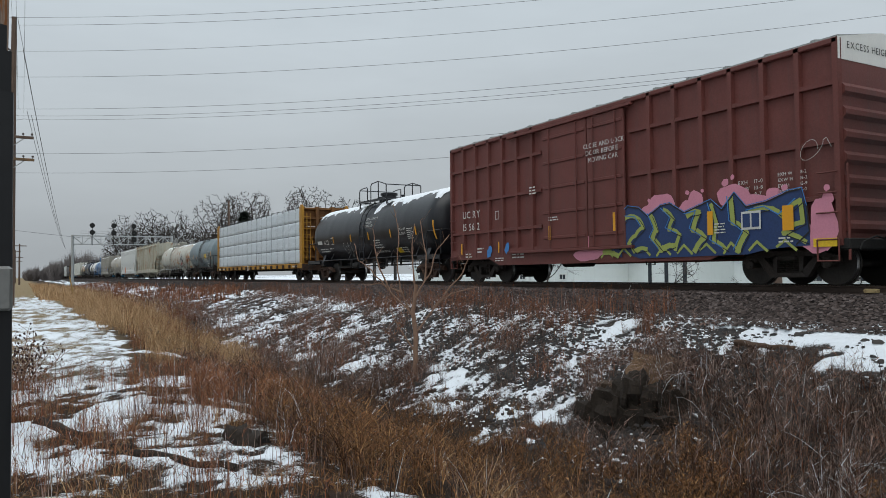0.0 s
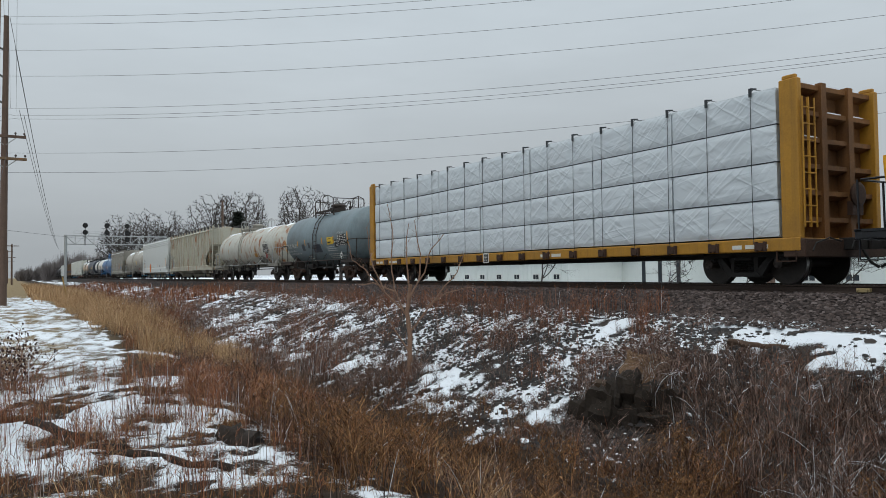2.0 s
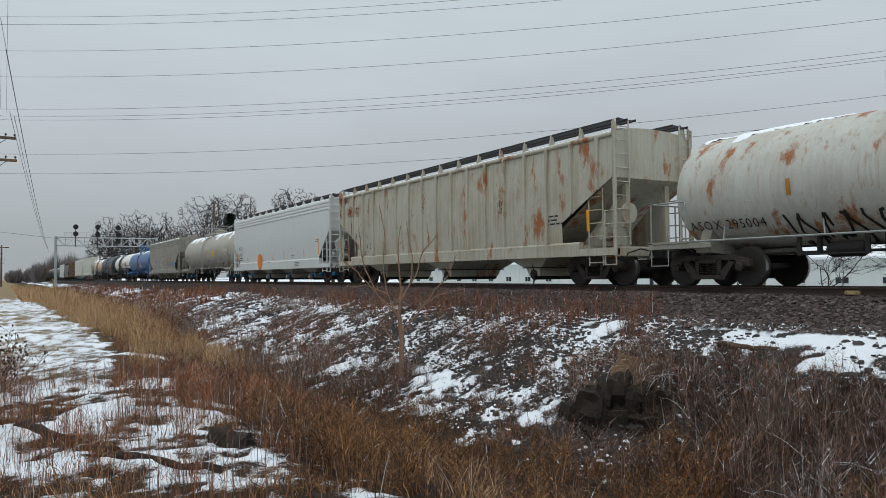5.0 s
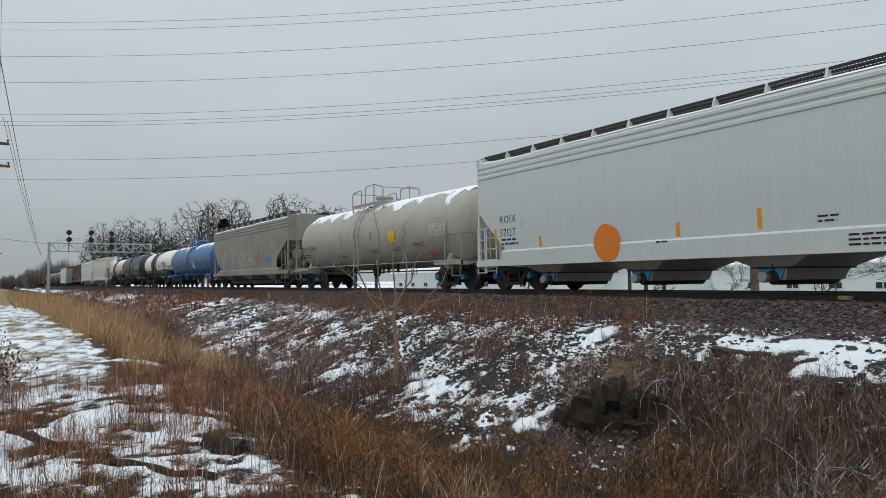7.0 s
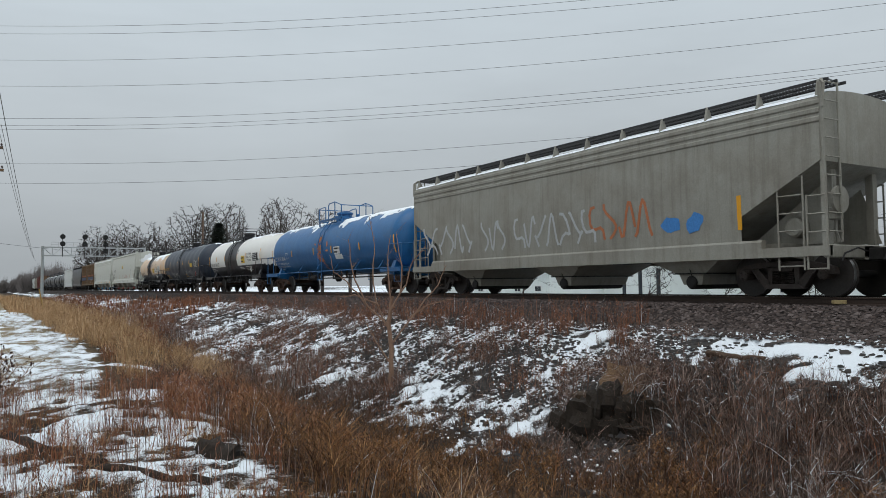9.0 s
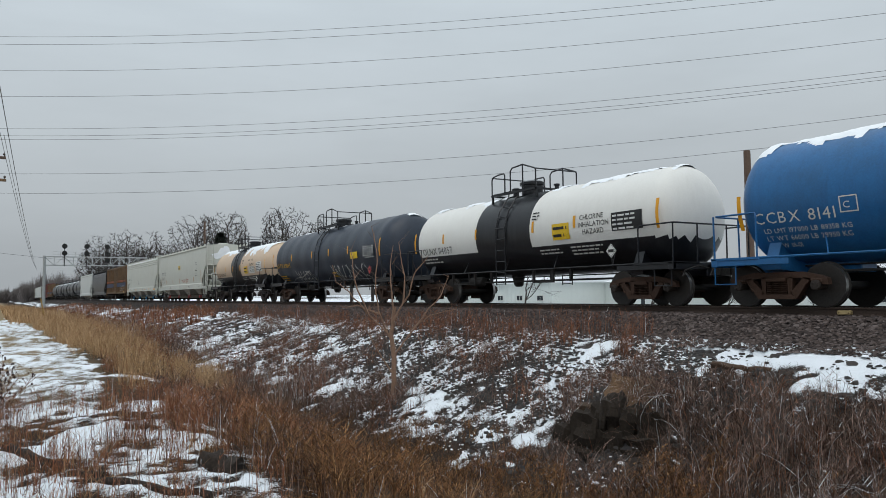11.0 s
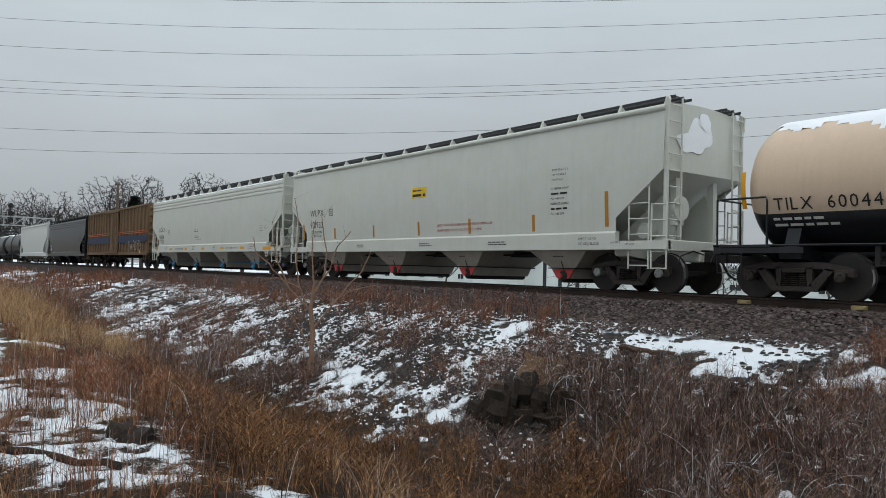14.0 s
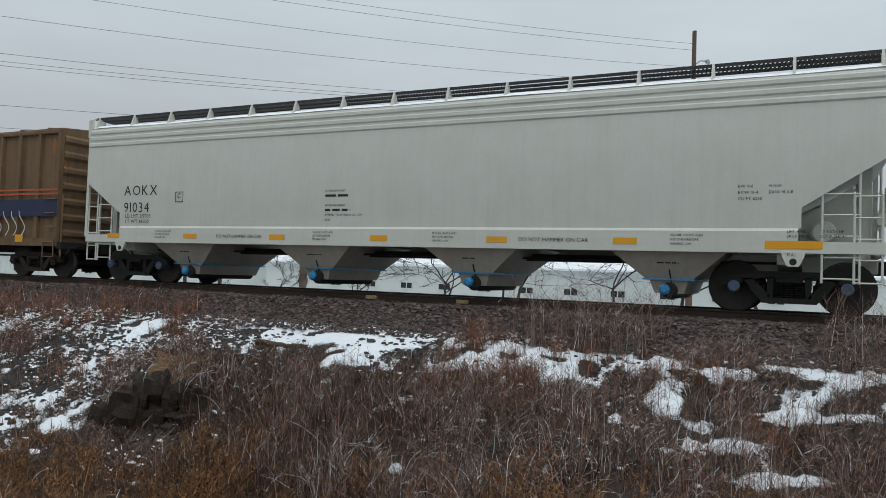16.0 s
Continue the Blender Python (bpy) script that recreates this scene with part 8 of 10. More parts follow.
# ---------------- bare trees ----------------
def tree_geo(seed, h, spread=0.5, levels=5, twigs=3, thick=0.022, flat=1.0, rmin=0.0, twig_w=0.0):
    """Small trees: trunk and limbs in one mesh, fine twigs in another."""
    rnd = random.Random(seed)
    wood, fine = Geo(), Geo()

    def grow(p, d, length, r, level):
        pts, q, dd = [p.copy()], p.copy(), d.copy()
        r = max(r, rmin)
        n = 4 if level < 2 else 3
        for _ in range(n):
            dd = (dd + Vector((rnd.gauss(0, 0.13), rnd.gauss(0, 0.13), rnd.gauss(0.03, 0.08)))).normalized()
            q = q + dd * length / n
            pts.append(q.copy())
        wood.tube(pts, r, 7 if level == 0 else (5 if level < 2 else 3), 0, r * 0.6, level == 0) if level < 4 else fine.tube(pts, r, 3, 0, r * 0.5, False)
        if level >= levels:
            for p2 in pts[1:]:
                for _ in range(twigs):
                    e = p2 + Vector((rnd.gauss(0, 1), rnd.gauss(0, 1), rnd.gauss(0.25, 0.7))).normalized() * length * rnd.uniform(0.4, 0.9)
                    s = (e - p2).orthogonal().normalized() * max(r * 0.55, twig_w)
                    fine.add([p2 + s, p2 - s, e], [(0, 1, 2)])
            return
        kids = rnd.choice((2, 3, 3)) + (1 if level == 0 else 0)
        for k in range(kids):
            at = pts[-1] if k == 0 else pts[rnd.randrange(2 if level else 3, len(pts))]
            ang = rnd.uniform(0, 6.28)
            side = dd.orthogonal().normalized()
            side = Matrix.Rotation(ang, 3, dd) @ side
            nd = (dd * (1.0 if k == 0 else 0.75) + side * rnd.uniform(0.35, 0.95) * spread * 1.6 + Vector((0, 0, 0.12))).normalized()
            grow(at, nd, length * rnd.uniform(0.62, 0.84), r * (0.62 if k == 0 else 0.5), level + 1)
    grow(Vector((0, 0, 0)), Vector((rnd.gauss(0, 0.05), rnd.gauss(0, 0.05), 1)).normalized(), h * 0.27, h * thick, 0)
    top = sorted(v[2] for v in wood.v + fine.v)[-max(2, len(fine.v) // 60)]
    for g in (wood, fine):
        g.v = [(v[0] * h / top * flat, v[1] * h / top * flat, v[2] * h / top) for v in g.v]
    return wood, fine


def crown_geo(seed, h, wide, low, n=1700, step=0.46):
    """A large bare tree: limbs grow towards points spread through a domed crown; returns limbs and twigs."""
    rs = np.random.RandomState(seed)
    p = rs.randn(n * 3, 3)
    p /= np.linalg.norm(p, axis=1)[:, None]
    p *= (rs.rand(n * 3, 1) ** 0.30)
    lobes = 0.80 + 0.34 * np.sin(3.0 * np.arctan2(p[:, 1], p[:, 0]) + seed) * np.sin(2.3 * p[:, 2] + seed * 1.7)
    p *= lobes[:, None]
    mid = low + (h - low) * 0.42
    p = np.stack([p[:, 0] * wide, p[:, 1] * wide, np.where(p[:, 2] > 0, mid + p[:, 2] * (h - mid), mid + p[:, 2] * (mid - low))], 1)
    goal = p[p[:, 2] > low * 0.8][:n]
    node_, up = [np.array((0, 0, z)) for z in np.arange(0, low * 1.15, step)], [-1] + list(range(len(np.arange(0, low * 1.15, step)) - 1))
    node_ = np.array(node_)
    alive = np.ones(len(goal), bool)
    for _ in range(90):
        g = goal[alive]
        if not len(g):
            break
        d = np.linalg.norm(g[:, None] - node_[None], axis=2)
        near = d.argmin(1)
        fresh, src = [], []
        for k in np.unique(near):
            v = g[near == k] - node_[k]
            v = (v / np.linalg.norm(v, axis=1)[:, None]).mean(0) + rs.randn(3) * 0.09 + (0, 0, 0.04)
            fresh.append(node_[k] + v / max(1e-6, np.linalg.norm(v)) * step)
            src.append(k)
        up += src
        node_ = np.concatenate([node_, fresh])
        d = np.linalg.norm(goal[:, None] - np.array(fresh)[None], axis=2).min(1)
        alive &= d > step * 0.9
    count = len(node_)
    flow = np.zeros(count)
    kids = np.bincount([u for u in up if u >= 0], minlength=count)
    flow[kids == 0] = 1.0
    for k in range(count - 1, 0, -1):
        flow[up[k]] += flow[k]
    size = node_.max(0), np.percentile(np.hypot(node_[:, 0], node_[:, 1]), 97)
    node_ = node_ * (wide / size[1], wide / size[1], (h - 0.6) / size[0][2])
    rad = 0.03 * np.maximum(flow, 1) ** 0.43
    wood, fine = Geo(), Geo()
    for k in range(1, count):
        a, b = node_[up[k]], node_[k]
        if np.linalg.norm(b - a) < 1e-6:
            continue
        wood.tube([a, b], rad[k] * 1.05, 6 if rad[k] > 0.15 else 3, 0, rad[k], False)
        if flow[k] < 4:
            for _ in range(4):
                v = (b - a) / step + rs.randn(3) * 0.45 + (0, 0, 0.15)
                e = b + v / np.linalg.norm(v) * step * rs.uniform(0.7, 1.9)
                w = np.cross(v, rs.randn(3))
                w = w / max(1e-6, np.linalg.norm(w)) * 0.045
                fine.add([b - w, b + w, e], [(0, 1, 2)])
    return wood, fine


def trees():
    kinds = []
    for k, (h, wide, low) in enumerate(((17.0, 5.3, 4.0), (21.0, 5.9, 5.5), (18.0, 5.6, 5.0))):
        w, f = crown_geo(40 + k, h, wide, low)
        ob = thing("tree", "bare winter tree with a broad domed crown of fine twigs", "tree", "bare trees beyond the signal bridge")
        part("trunk", w, "bark", ob)
        part("crown", f, "bark", ob)
        kinds.append(ob)
    rnd = random.Random(9)
    first = set()
    # bearing, distance, kind, scale
    spots = [(83.7, 205, 0, 1.06), (82.0, 205, 2, 1.1), (80.2, 205, 0, 1.14), (79.2, 215, 2, 0.98), (77.0, 195, 1, 1.08), (74.9, 192, 1, 1.1), (71.0, 195, 1, 1.19), (67.9, 205, 1, 1.1), (65.8, 200, 2, 1.2), (64.2, 205, 1, 1.0)]
    for i, (az, d, kind, s) in enumerate(spots):
        src = kinds[kind]
        m = pose(d * math.cos(radians(az)), d * math.sin(radians(az)), -1.5, 0, 0, rnd.uniform(0, 360)) @ Matrix.Diagonal((s, s, s, 1))
        if src.name not in first:
            first.add(src.name)
            src.matrix_basis = m
            src.scale = (s, s, s)
        else:
            ob = copy_thing(src, pose(*m.translation, 0, 0, rnd.uniform(0, 360)))
            ob.scale = (s, s, s)
    # conifer among them
    ob = thing("conifer", "dark evergreen conifer among bare trees", "conifer")
    ob.matrix_basis = pose(44.0, 170.0, -1.5)
    part("trunk", Geo().tube([(0, 0, 0), (0, 0, 16.2)], 0.25, 8, 0, 0.04), "bark", ob)
    g = Geo()
    rnd = random.Random(2)
    for k in range(5200):
        z = 3.0 + 13.4 * rnd.random() ** 0.8
        rad = (16.8 - z) * 0.3 + 0.5
        t = rnd.uniform(0, 6.28)
        r = rad * rnd.random() ** 0.5
        p = Vector((r * math.cos(t), r * math.sin(t), z))
        e = p + Vector((math.cos(t) * 0.7, math.sin(t) * 0.7, rnd.uniform(-0.35, 0.1)))
        s = Vector((-math.sin(t), math.cos(t), 0)) * 0.22
        g.add([p + s, p - s, e], [(0, 1, 2)])
    part("crown", g, "conifer", ob)
    # small bare trees and shrubs just behind the track
    for k, (x, y, h) in enumerate(((24.5, 16.0, 3.4), (25.5, 12.0, 3.8), (24.0, 8.8, 4.2), (26.0, 5.5, 4.6), (24.5, 3.2, 5.0), (25.0, 0.5, 5.2), (26.5, -2.8, 5.0), (28.0, 27.0, 3.2), (27.0, 35.5, 5.0), (23.8, 18.8, 2.8), (24.2, -6.0, 5.4), (27.5, 9.8, 5.2), (29.0, 13.5, 4.5))):
        w, f = tree_geo(80 + k, h, 0.75, 4, 3, 0.0075, 1.4, 0.006, 0.004)
        ob = thing("tree", "small bare tree behind the track", "tree", "small bare trees behind the track")
        ob.matrix_basis = pose(x, y, -1.45)
        part("trunk", w, "bark", ob)
        part("crown", f, "bark", ob)


trees()


def far_woods():
    """Crowns of bare trees massed on the horizon, each a fan of thin branches."""
    rs = np.random.RandomState(4)
    co = []
    for k in range(190):
        y = 300 + 420 * rs.rand()
        x = -2 + rs.rand() * 36 + (y - 300) * 0.03
        edge = np.interp(x / y, [-0.01, 0.02, 0.05, 0.1], [0.3, 0.6, 0.95, 1.0])
        h, wide = (11.0 + 4.5 * rs.rand()) * edge, (3.4 + 2.0 * rs.rand()) * (0.5 + 0.5 * edge)
        n = 150
        a, el = rs.rand(n) * 6.283, np.arcsin(rs.rand(n))
        r = 0.65 + 0.4 * rs.rand(n)
        e = np.stack([x + wide * np.cos(a) * np.cos(el) * r, y + wide * np.sin(a) * np.cos(el) * r, -1.3 + h * (0.3 + 0.7 * np.sin(el) * r)], 1)
        b = np.stack([x + 0.35 * (e[:, 0] - x), y + 0 * a, -1.3 + (e[:, 2] + 1.3) * rs.rand(n) * 0.55], 1)
        w = (0.07 + 0.08 * rs.rand(n))[:, None] * np.array([(1.0, 0, 0)])
        co.append(np.stack([b - w, b + w, e], 1).reshape(-1, 3))
    co = np.concatenate(co)
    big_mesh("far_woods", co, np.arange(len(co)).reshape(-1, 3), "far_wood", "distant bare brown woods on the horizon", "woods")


# ---------------- rocks, stones, logs ----------------
def island_material(name, cols, rough=0.9, snow=0.0, frost=0.0):
    """Colour drawn piece by piece from a row of colours; snow: share of pieces whose upper faces are dusted."""
    m = bpy.data.materials.new(name)
    m.use_nodes = True
    t = m.node_tree
    p = t.nodes["Principled BSDF"]
    geo = node(t, "ShaderNodeNewGeometry")
    r = t.nodes.new("ShaderNodeValToRGB")
    el = r.color_ramp.elements
    el[0].color, el[1].color = (*cols[0], 1), (*cols[-1], 1)
    for k, c in enumerate(cols[1:-1]):
        e = el.new((k + 1) / (len(cols) - 1))
        e.color = (*c, 1)
    t.links.new(geo.outputs["Random Per Island"], r.inputs[0])
    co = node(t, "ShaderNodeTexCoord").outputs["Object"]
    n = node(t, "ShaderNodeTexNoise", {"Vector": co, "Scale": 18.0, "Detail": 4.0}).outputs[0]
    col = mix(t, n, mix(t, 1.0, r.outputs[0], (0.55, 0.55, 0.55), "MULTIPLY"), r.outputs[0])
    if snow:
        sep = node(t, "ShaderNodeSeparateXYZ", {"Vector": geo.outputs["Normal"]})
        up = ramp(t, math_node(t, "ADD", sep.outputs[2], math_node(t, "MULTIPLY", n, 0.4)), 0.85, 1.0)
        some = math_node(t, "LESS_THAN", math_node(t, "FRACT", math_node(t, "MULTIPLY", geo.outputs["Random Per Island"], 7.31)), snow)
        col = mix(t, math_node(t, "MULTIPLY", up, some), col, (0.82, 0.86, 0.9))
    if frost:
        rimed = math_node(t, "LESS_THAN", math_node(t, "FRACT", math_node(t, "MULTIPLY", geo.outputs["Random Per Island"], 13.7)), frost)
        col = mix(t, rimed, col, (0.72, 0.75, 0.78))
    t.links.new(col, p.inputs["Base Color"])
    p.inputs["Roughness"].default_value = rough
    p.inputs["Specular IOR Level"].default_value = 0.25
    return m


M["ballast_stone"] = island_material("ballast_stone", [(0.022, 0.017, 0.016), (0.085, 0.064, 0.058), (0.19, 0.155, 0.145), (0.04, 0.031, 0.028), (0.12, 0.09, 0.08), (0.055, 0.042, 0.038)], 0.9)
M["bank_stone"] = island_material("bank_stone", [(0.028, 0.027, 0.028), (0.075, 0.066, 0.06), (0.045, 0.043, 0.044)], 0.85, 0.06)


def ground_at(x, y):
    """Height of the modelled ground, with its unevenness."""
    near = np.clip((90 - np.abs(y)) / 40, 0, 1)
    off_bed = np.where((x > 12.5) & (x < 18.6), 0.15, 1.0)
    z = land(x, y) + near * off_bed * (0.34 * (fbm(x, y, 2.6, 3) - 0.5) + 0.12 * (fbm(x, y, 0.5, 5, 3) - 0.5))
    return z + np.clip(snow_cover(x, y), 0, 0.35) * 0.09 * near


def big_mesh(name, co, tris, mat, label, category):
    me = bpy.data.meshes.new(name)
    me.vertices.add(len(co))
    me.vertices.foreach_set("co", np.asarray(co, np.float32).ravel())
    me.loops.add(tris.size)
    me.loops.foreach_set("vertex_index", tris.ravel().astype(np.int32))
    me.polygons.add(len(tris))
    me.polygons.foreach_set("loop_start", np.arange(0, tris.size, 3, dtype=np.int32))
    me.update(calc_edges=True)
    me.materials.append(M[mat])
    return tagged(new(name, me), label, category, kind="stuff")


far_woods()


def stones(name, x, y, size, mat, label, seed, sink=0.3):
    rs = np.random.RandomState(seed)
    n = len(x)
    ring = [(math.cos(a), math.sin(a), -0.15) for a in np.arange(5) * 1.2566] + [(0.66 * math.cos(a), 0.66 * math.sin(a), 0.72) for a in np.arange(4) * 1.5708 + 0.4]
    base = np.array(ring)
    tri = np.array([(0, 1, 5), (1, 6, 5), (1, 2, 6), (2, 3, 7), (2, 7, 6), (3, 4, 8), (3, 8, 7), (4, 0, 8), (0, 5, 8), (5, 6, 7), (5, 7, 8)])
    v = base[None] * (0.8 + 0.4 * rs.rand(n, 9, 1)) + rs.randn(n, 9, 3) * 0.1
    v *= (size * (0.6 + 0.8 * rs.rand(n)))[:, None, None] * np.stack([0.8 + 0.5 * rs.rand(n), 0.8 + 0.5 * rs.rand(n), 0.55 + 0.3 * rs.rand(n)], 1)[:, None, :]
    t = rs.rand(n) * 6.283
    c, s = np.cos(t)[:, None], np.sin(t)[:, None]
    vx, vy = v[..., 0] * c - v[..., 1] * s, v[..., 0] * s + v[..., 1] * c
    z = ground_at(x, y)
    co = np.stack([vx + x[:, None], vy + y[:, None], v[..., 2] + z[:, None] + size[:, None] * (0.3 - sink)], -1).reshape(-1, 3)
    tris = (tri[None] + 9 * np.arange(n)[:, None, None]).reshape(-1, 3)
    return big_mesh(name, co, tris, mat, label, "stones")


def all_stones():
    rs = np.random.RandomState(12)
    n = 46000
    y = -4 + 46 * rs.rand(n) ** 1.5
    x = 12.5 + 1.3 * rs.rand(n)
    stones("ballast_bed", x, y, 0.022 + 0.022 * rs.rand(n) ** 1.5, "ballast_stone", "crushed brown-grey ballast stones of the track shoulder", 1)
    n = 5000
    y = -3 + 60 * rs.rand(n)
    x = np.where(rs.rand(n) < 0.5, 13.8 + 0.75 * rs.rand(n), 14.75 + 1.3 * rs.rand(n))
    stones("ballast_top", x, y, 0.03 + 0.02 * rs.rand(n), "ballast_stone", "crushed ballast stones between the rails", 2)
    n = 24000
    y = 8.5 + 45 * rs.rand(n) ** 1.4
    x = 7.9 + 4.7 * rs.rand(n)
    keep = (fbm(x, y, 1.6, 51) > 0.43) & ((snow_cover(x, y) < 0.12) | (rs.rand(n) < np.where((y < 9.8) & (x > 11.2), 0.04, 0.3)))
    x, y = x[keep], y[keep]
    stones("bank_stones", x, y, 0.03 + 0.05 * rs.rand(len(x)) ** 2, "bank_stone", "dark broken stones strewn over the snowy bank", 3)
    n = 15000
    y = 9.2 + 14 * rs.rand(n) ** 1.3
    x = 9.6 + 2.9 * rs.rand(n)
    keep = (((x - 9.2) / 1.1) ** 2 + ((y - 9.7) / 1.2) ** 2 > 1.0) & (fbm(x, y, 0.8, 55) > 0.40) & ((snow_cover(x, y) < 0.1) | (rs.rand(n) < np.where((y < 9.8) & (x > 11.2), 0.05, 0.5)))
    stones("bank_stones", x[keep], y[keep], 0.025 + 0.04 * rs.rand(keep.sum()) ** 2, "bank_stone", "small dark stones showing through snow at the top of the bank", 5)
    n = 7000
    y = -4 + 13 * rs.rand(n)
    x = 9.6 + 3.0 * rs.rand(n)
    keep = (((x - 9.2) / 1.1) ** 2 + ((y - 9.7) / 1.2) ** 2 > 1.0) & (fbm(x, y, 1.3, 61) > 0.47) & ((snow_cover(x, y) < 0.12) | (rs.rand(n) < 0.1))
    stones("bank_rubble", x[keep], y[keep], 0.03 + 0.045 * rs.rand(keep.sum()) ** 2, "bank_stone", "dark rubble on the bank below the ballast", 4)


all_stones()


def rock_geo(seed, a, b, c, n=5, rough=0.16):
    """A worn block: a box swelled a little towards a ball and knocked about by noise."""
    g = Geo()
    off = Vector((seed * 3.7, seed * 1.3, seed * 2.1))

    def worn(p):
        v = Vector(p)
        q = v.lerp(v.normalized() * 1.2, 0.36)
        k = 1.0 + rough * noise.noise(q * 1.3 + off) + rough * 0.5 * noise.noise(q * 3.1 + off)
        return (q.x * a * k, q.y * b * k, q.z * c * k)
    for ax in range(3):
        for s in (-1, 1):
            def face(u, v, ax=ax, s=s):
                p = [0, 0, 0]
                p[ax], p[(ax + 1) % 3], p[(ax + 2) % 3] = s, 2 * u - 1, 2 * v - 1
                return worn(p)
            g.grid(n, n, face)
    seen, at = {}, []
    for v in g.v:
        at.append(seen.setdefault(tuple(round(c, 5) for c in v), len(seen)))
    g.v, g.f = list(seen), [tuple(at[i] for i in f) for f in g.f]
    return g


def culvert():
    """Old stone headwall fallen open at the foot of the bank, under a tilted slab."""
    ob = thing("stone_culvert", "old rough stone culvert wall half hidden by dead weeds", "culvert")
    ob.matrix_basis = pose(9.72, 10.0, -3.05, 0, 0, 14)
    # along the wall, height, half sizes (depth, length, height), lean
    blocks = ((-0.12, 1.02, 0.26, 0.17, 0.30, 5), (0.16, 1.12, 0.26, 0.14, 0.34, -4), (0.42, 1.02, 0.28, 0.16, 0.26, 8), (-0.36, 0.78, 0.22, 0.22, 0.10, 3), (-0.34, 0.57, 0.24, 0.20, 0.09, -5),
              (-0.40, 0.34, 0.26, 0.26, 0.13, 2), (0.12, 0.62, 0.24, 0.15, 0.26, -3), (0.40, 0.60, 0.26, 0.17, 0.24, 6), (0.72, 0.82, 0.30, 0.22, 0.30, 9), (0.74, 0.36, 0.30, 0.26, 0.22, -4),
              (0.26, 0.22, 0.26, 0.24, 0.16, 0), (-0.02, 0.06, 0.3, 0.3, 0.12, 5), (-0.62, 1.0, 0.26, 0.20, 0.24, 12), (-0.68, 0.58, 0.28, 0.22, 0.22, -8), (1.05, 0.62, 0.32, 0.24, 0.30, 12))
    rnd = random.Random(6)
    for k, (y, z, a, b, c, lean) in enumerate(blocks):
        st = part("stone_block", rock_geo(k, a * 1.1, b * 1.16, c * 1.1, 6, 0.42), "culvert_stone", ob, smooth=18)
        st.matrix_basis = pose(0.24 * z + rnd.uniform(-0.06, 0.06), y, z, lean, rnd.uniform(-6, 6), rnd.uniform(-14, 14))
    c = part("cap_stone", rock_geo(31, 0.50, 0.44, 0.11, 7, 0.3), "cap_rock", ob, "tilted brown cap slab", smooth=40)
    c.matrix_basis = pose(0.62, 0.16, 1.40, 10, -34, 12)
    part("backing", rock_geo(40, 0.35, 1.15, 0.72, 7), "soil", ob, smooth=50).matrix_basis = pose(0.68, 0.1, 0.55)


M["cap_rock"] = material("cap_rock", (0.17, 0.10, 0.052), rough=0.95, var=0.4, scale=5.0, bump=0.7, bump_scale=22, dirt=(0.06, 0.045, 0.03), dirt_amt=0.6)
# near-black base: the shade of the recess is put into the stone colour
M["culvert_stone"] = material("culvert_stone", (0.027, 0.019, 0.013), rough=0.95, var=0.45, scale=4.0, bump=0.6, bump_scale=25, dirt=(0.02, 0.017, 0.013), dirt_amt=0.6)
culvert()


def log(x, y, z, length, r, turn, tip, label, name="log", snow=False, hollow=False):
    g = Geo()
    rnd = random.Random(int(x * 100 + y))
    n = 9
    pts = [(length * (k / (n - 1) - 0.5), rnd.gauss(0, 0.02) * length, rnd.gauss(0, 0.012) * length) for k in range(n)]
    g.tube(pts, r, 14, 0, r * 0.85)
    g.v = [(v[0], v[1] + rnd.gauss(0, 0.12) * r, v[2] + rnd.gauss(0, 0.12) * r) for v in g.v]
    ob = thing(name, label, "log")
    ob.matrix_basis = pose(x, y, z, 0, tip, turn)
    part("stem", g, "log_wood" if r == 0.07 else "rot_wood", ob, smooth=50)
    if snow:
        s = Geo()
        s.grid(30, 7, lambda u, v: (length * (u - 0.5) * 0.96, (v - 0.5) * 2.0 * r * 1.05, r * 1.02 * math.sqrt(max(0.02, 1 - ((v - 0.5) * 1.9) ** 2)) + 0.05 * math.sin(3.14 * v)))
        part("snow", s, "snow", ob, smooth=60)
    if hollow:
        # no cavity is cut; a black disc paints the darkness inside the stump
        part("hollow", Geo().lathe([(length / 2 - 0.02, r * 0.78), (length / 2 + 0.012, r * 0.72)], "x", n=14), "under_black", ob, "black disc standing for the shaded hollow")
    return ob


log(2.82, 10.72, -2.06, 0.62, 0.21, -58, 6, "dark rotten stump end lying beside the ditch", "fallen_stump", False, True)
log(0.75, 12.1, -1.97, 2.6, 0.10, -66, 2, "dark fallen branch half under snow")
log(11.72, 8.9, -1.06, 1.15, 0.07, -82, 2, "weathered grey log lying in the snow of the bank")
log(1.6, 10.0, -1.97, 2.2, 0.05, -50, 1, "thin dark branch lying in snow and weeds")


# ---------------- dead grass, weeds, shrubs ----------------
M["straw"] = island_material("straw", [(0.17, 0.09, 0.042), (0.74, 0.48, 0.26), (0.38, 0.215, 0.10), (0.84, 0.59, 0.35)])
M["rust_weed"] = island_material("rust_weed", [(0.03, 0.012, 0.008), (0.42, 0.145, 0.065), (0.07, 0.026, 0.015), (0.60, 0.27, 0.14), (0.04, 0.019, 0.013), (0.46, 0.25, 0.165)], frost=0.02)
M["red_weed"] = island_material("red_weed", [(0.10, 0.04, 0.022), (0.55, 0.22, 0.10), (0.22, 0.085, 0.045), (0.70, 0.38, 0.21), (0.38, 0.15, 0.075), (0.66, 0.43, 0.28)], frost=0.03)
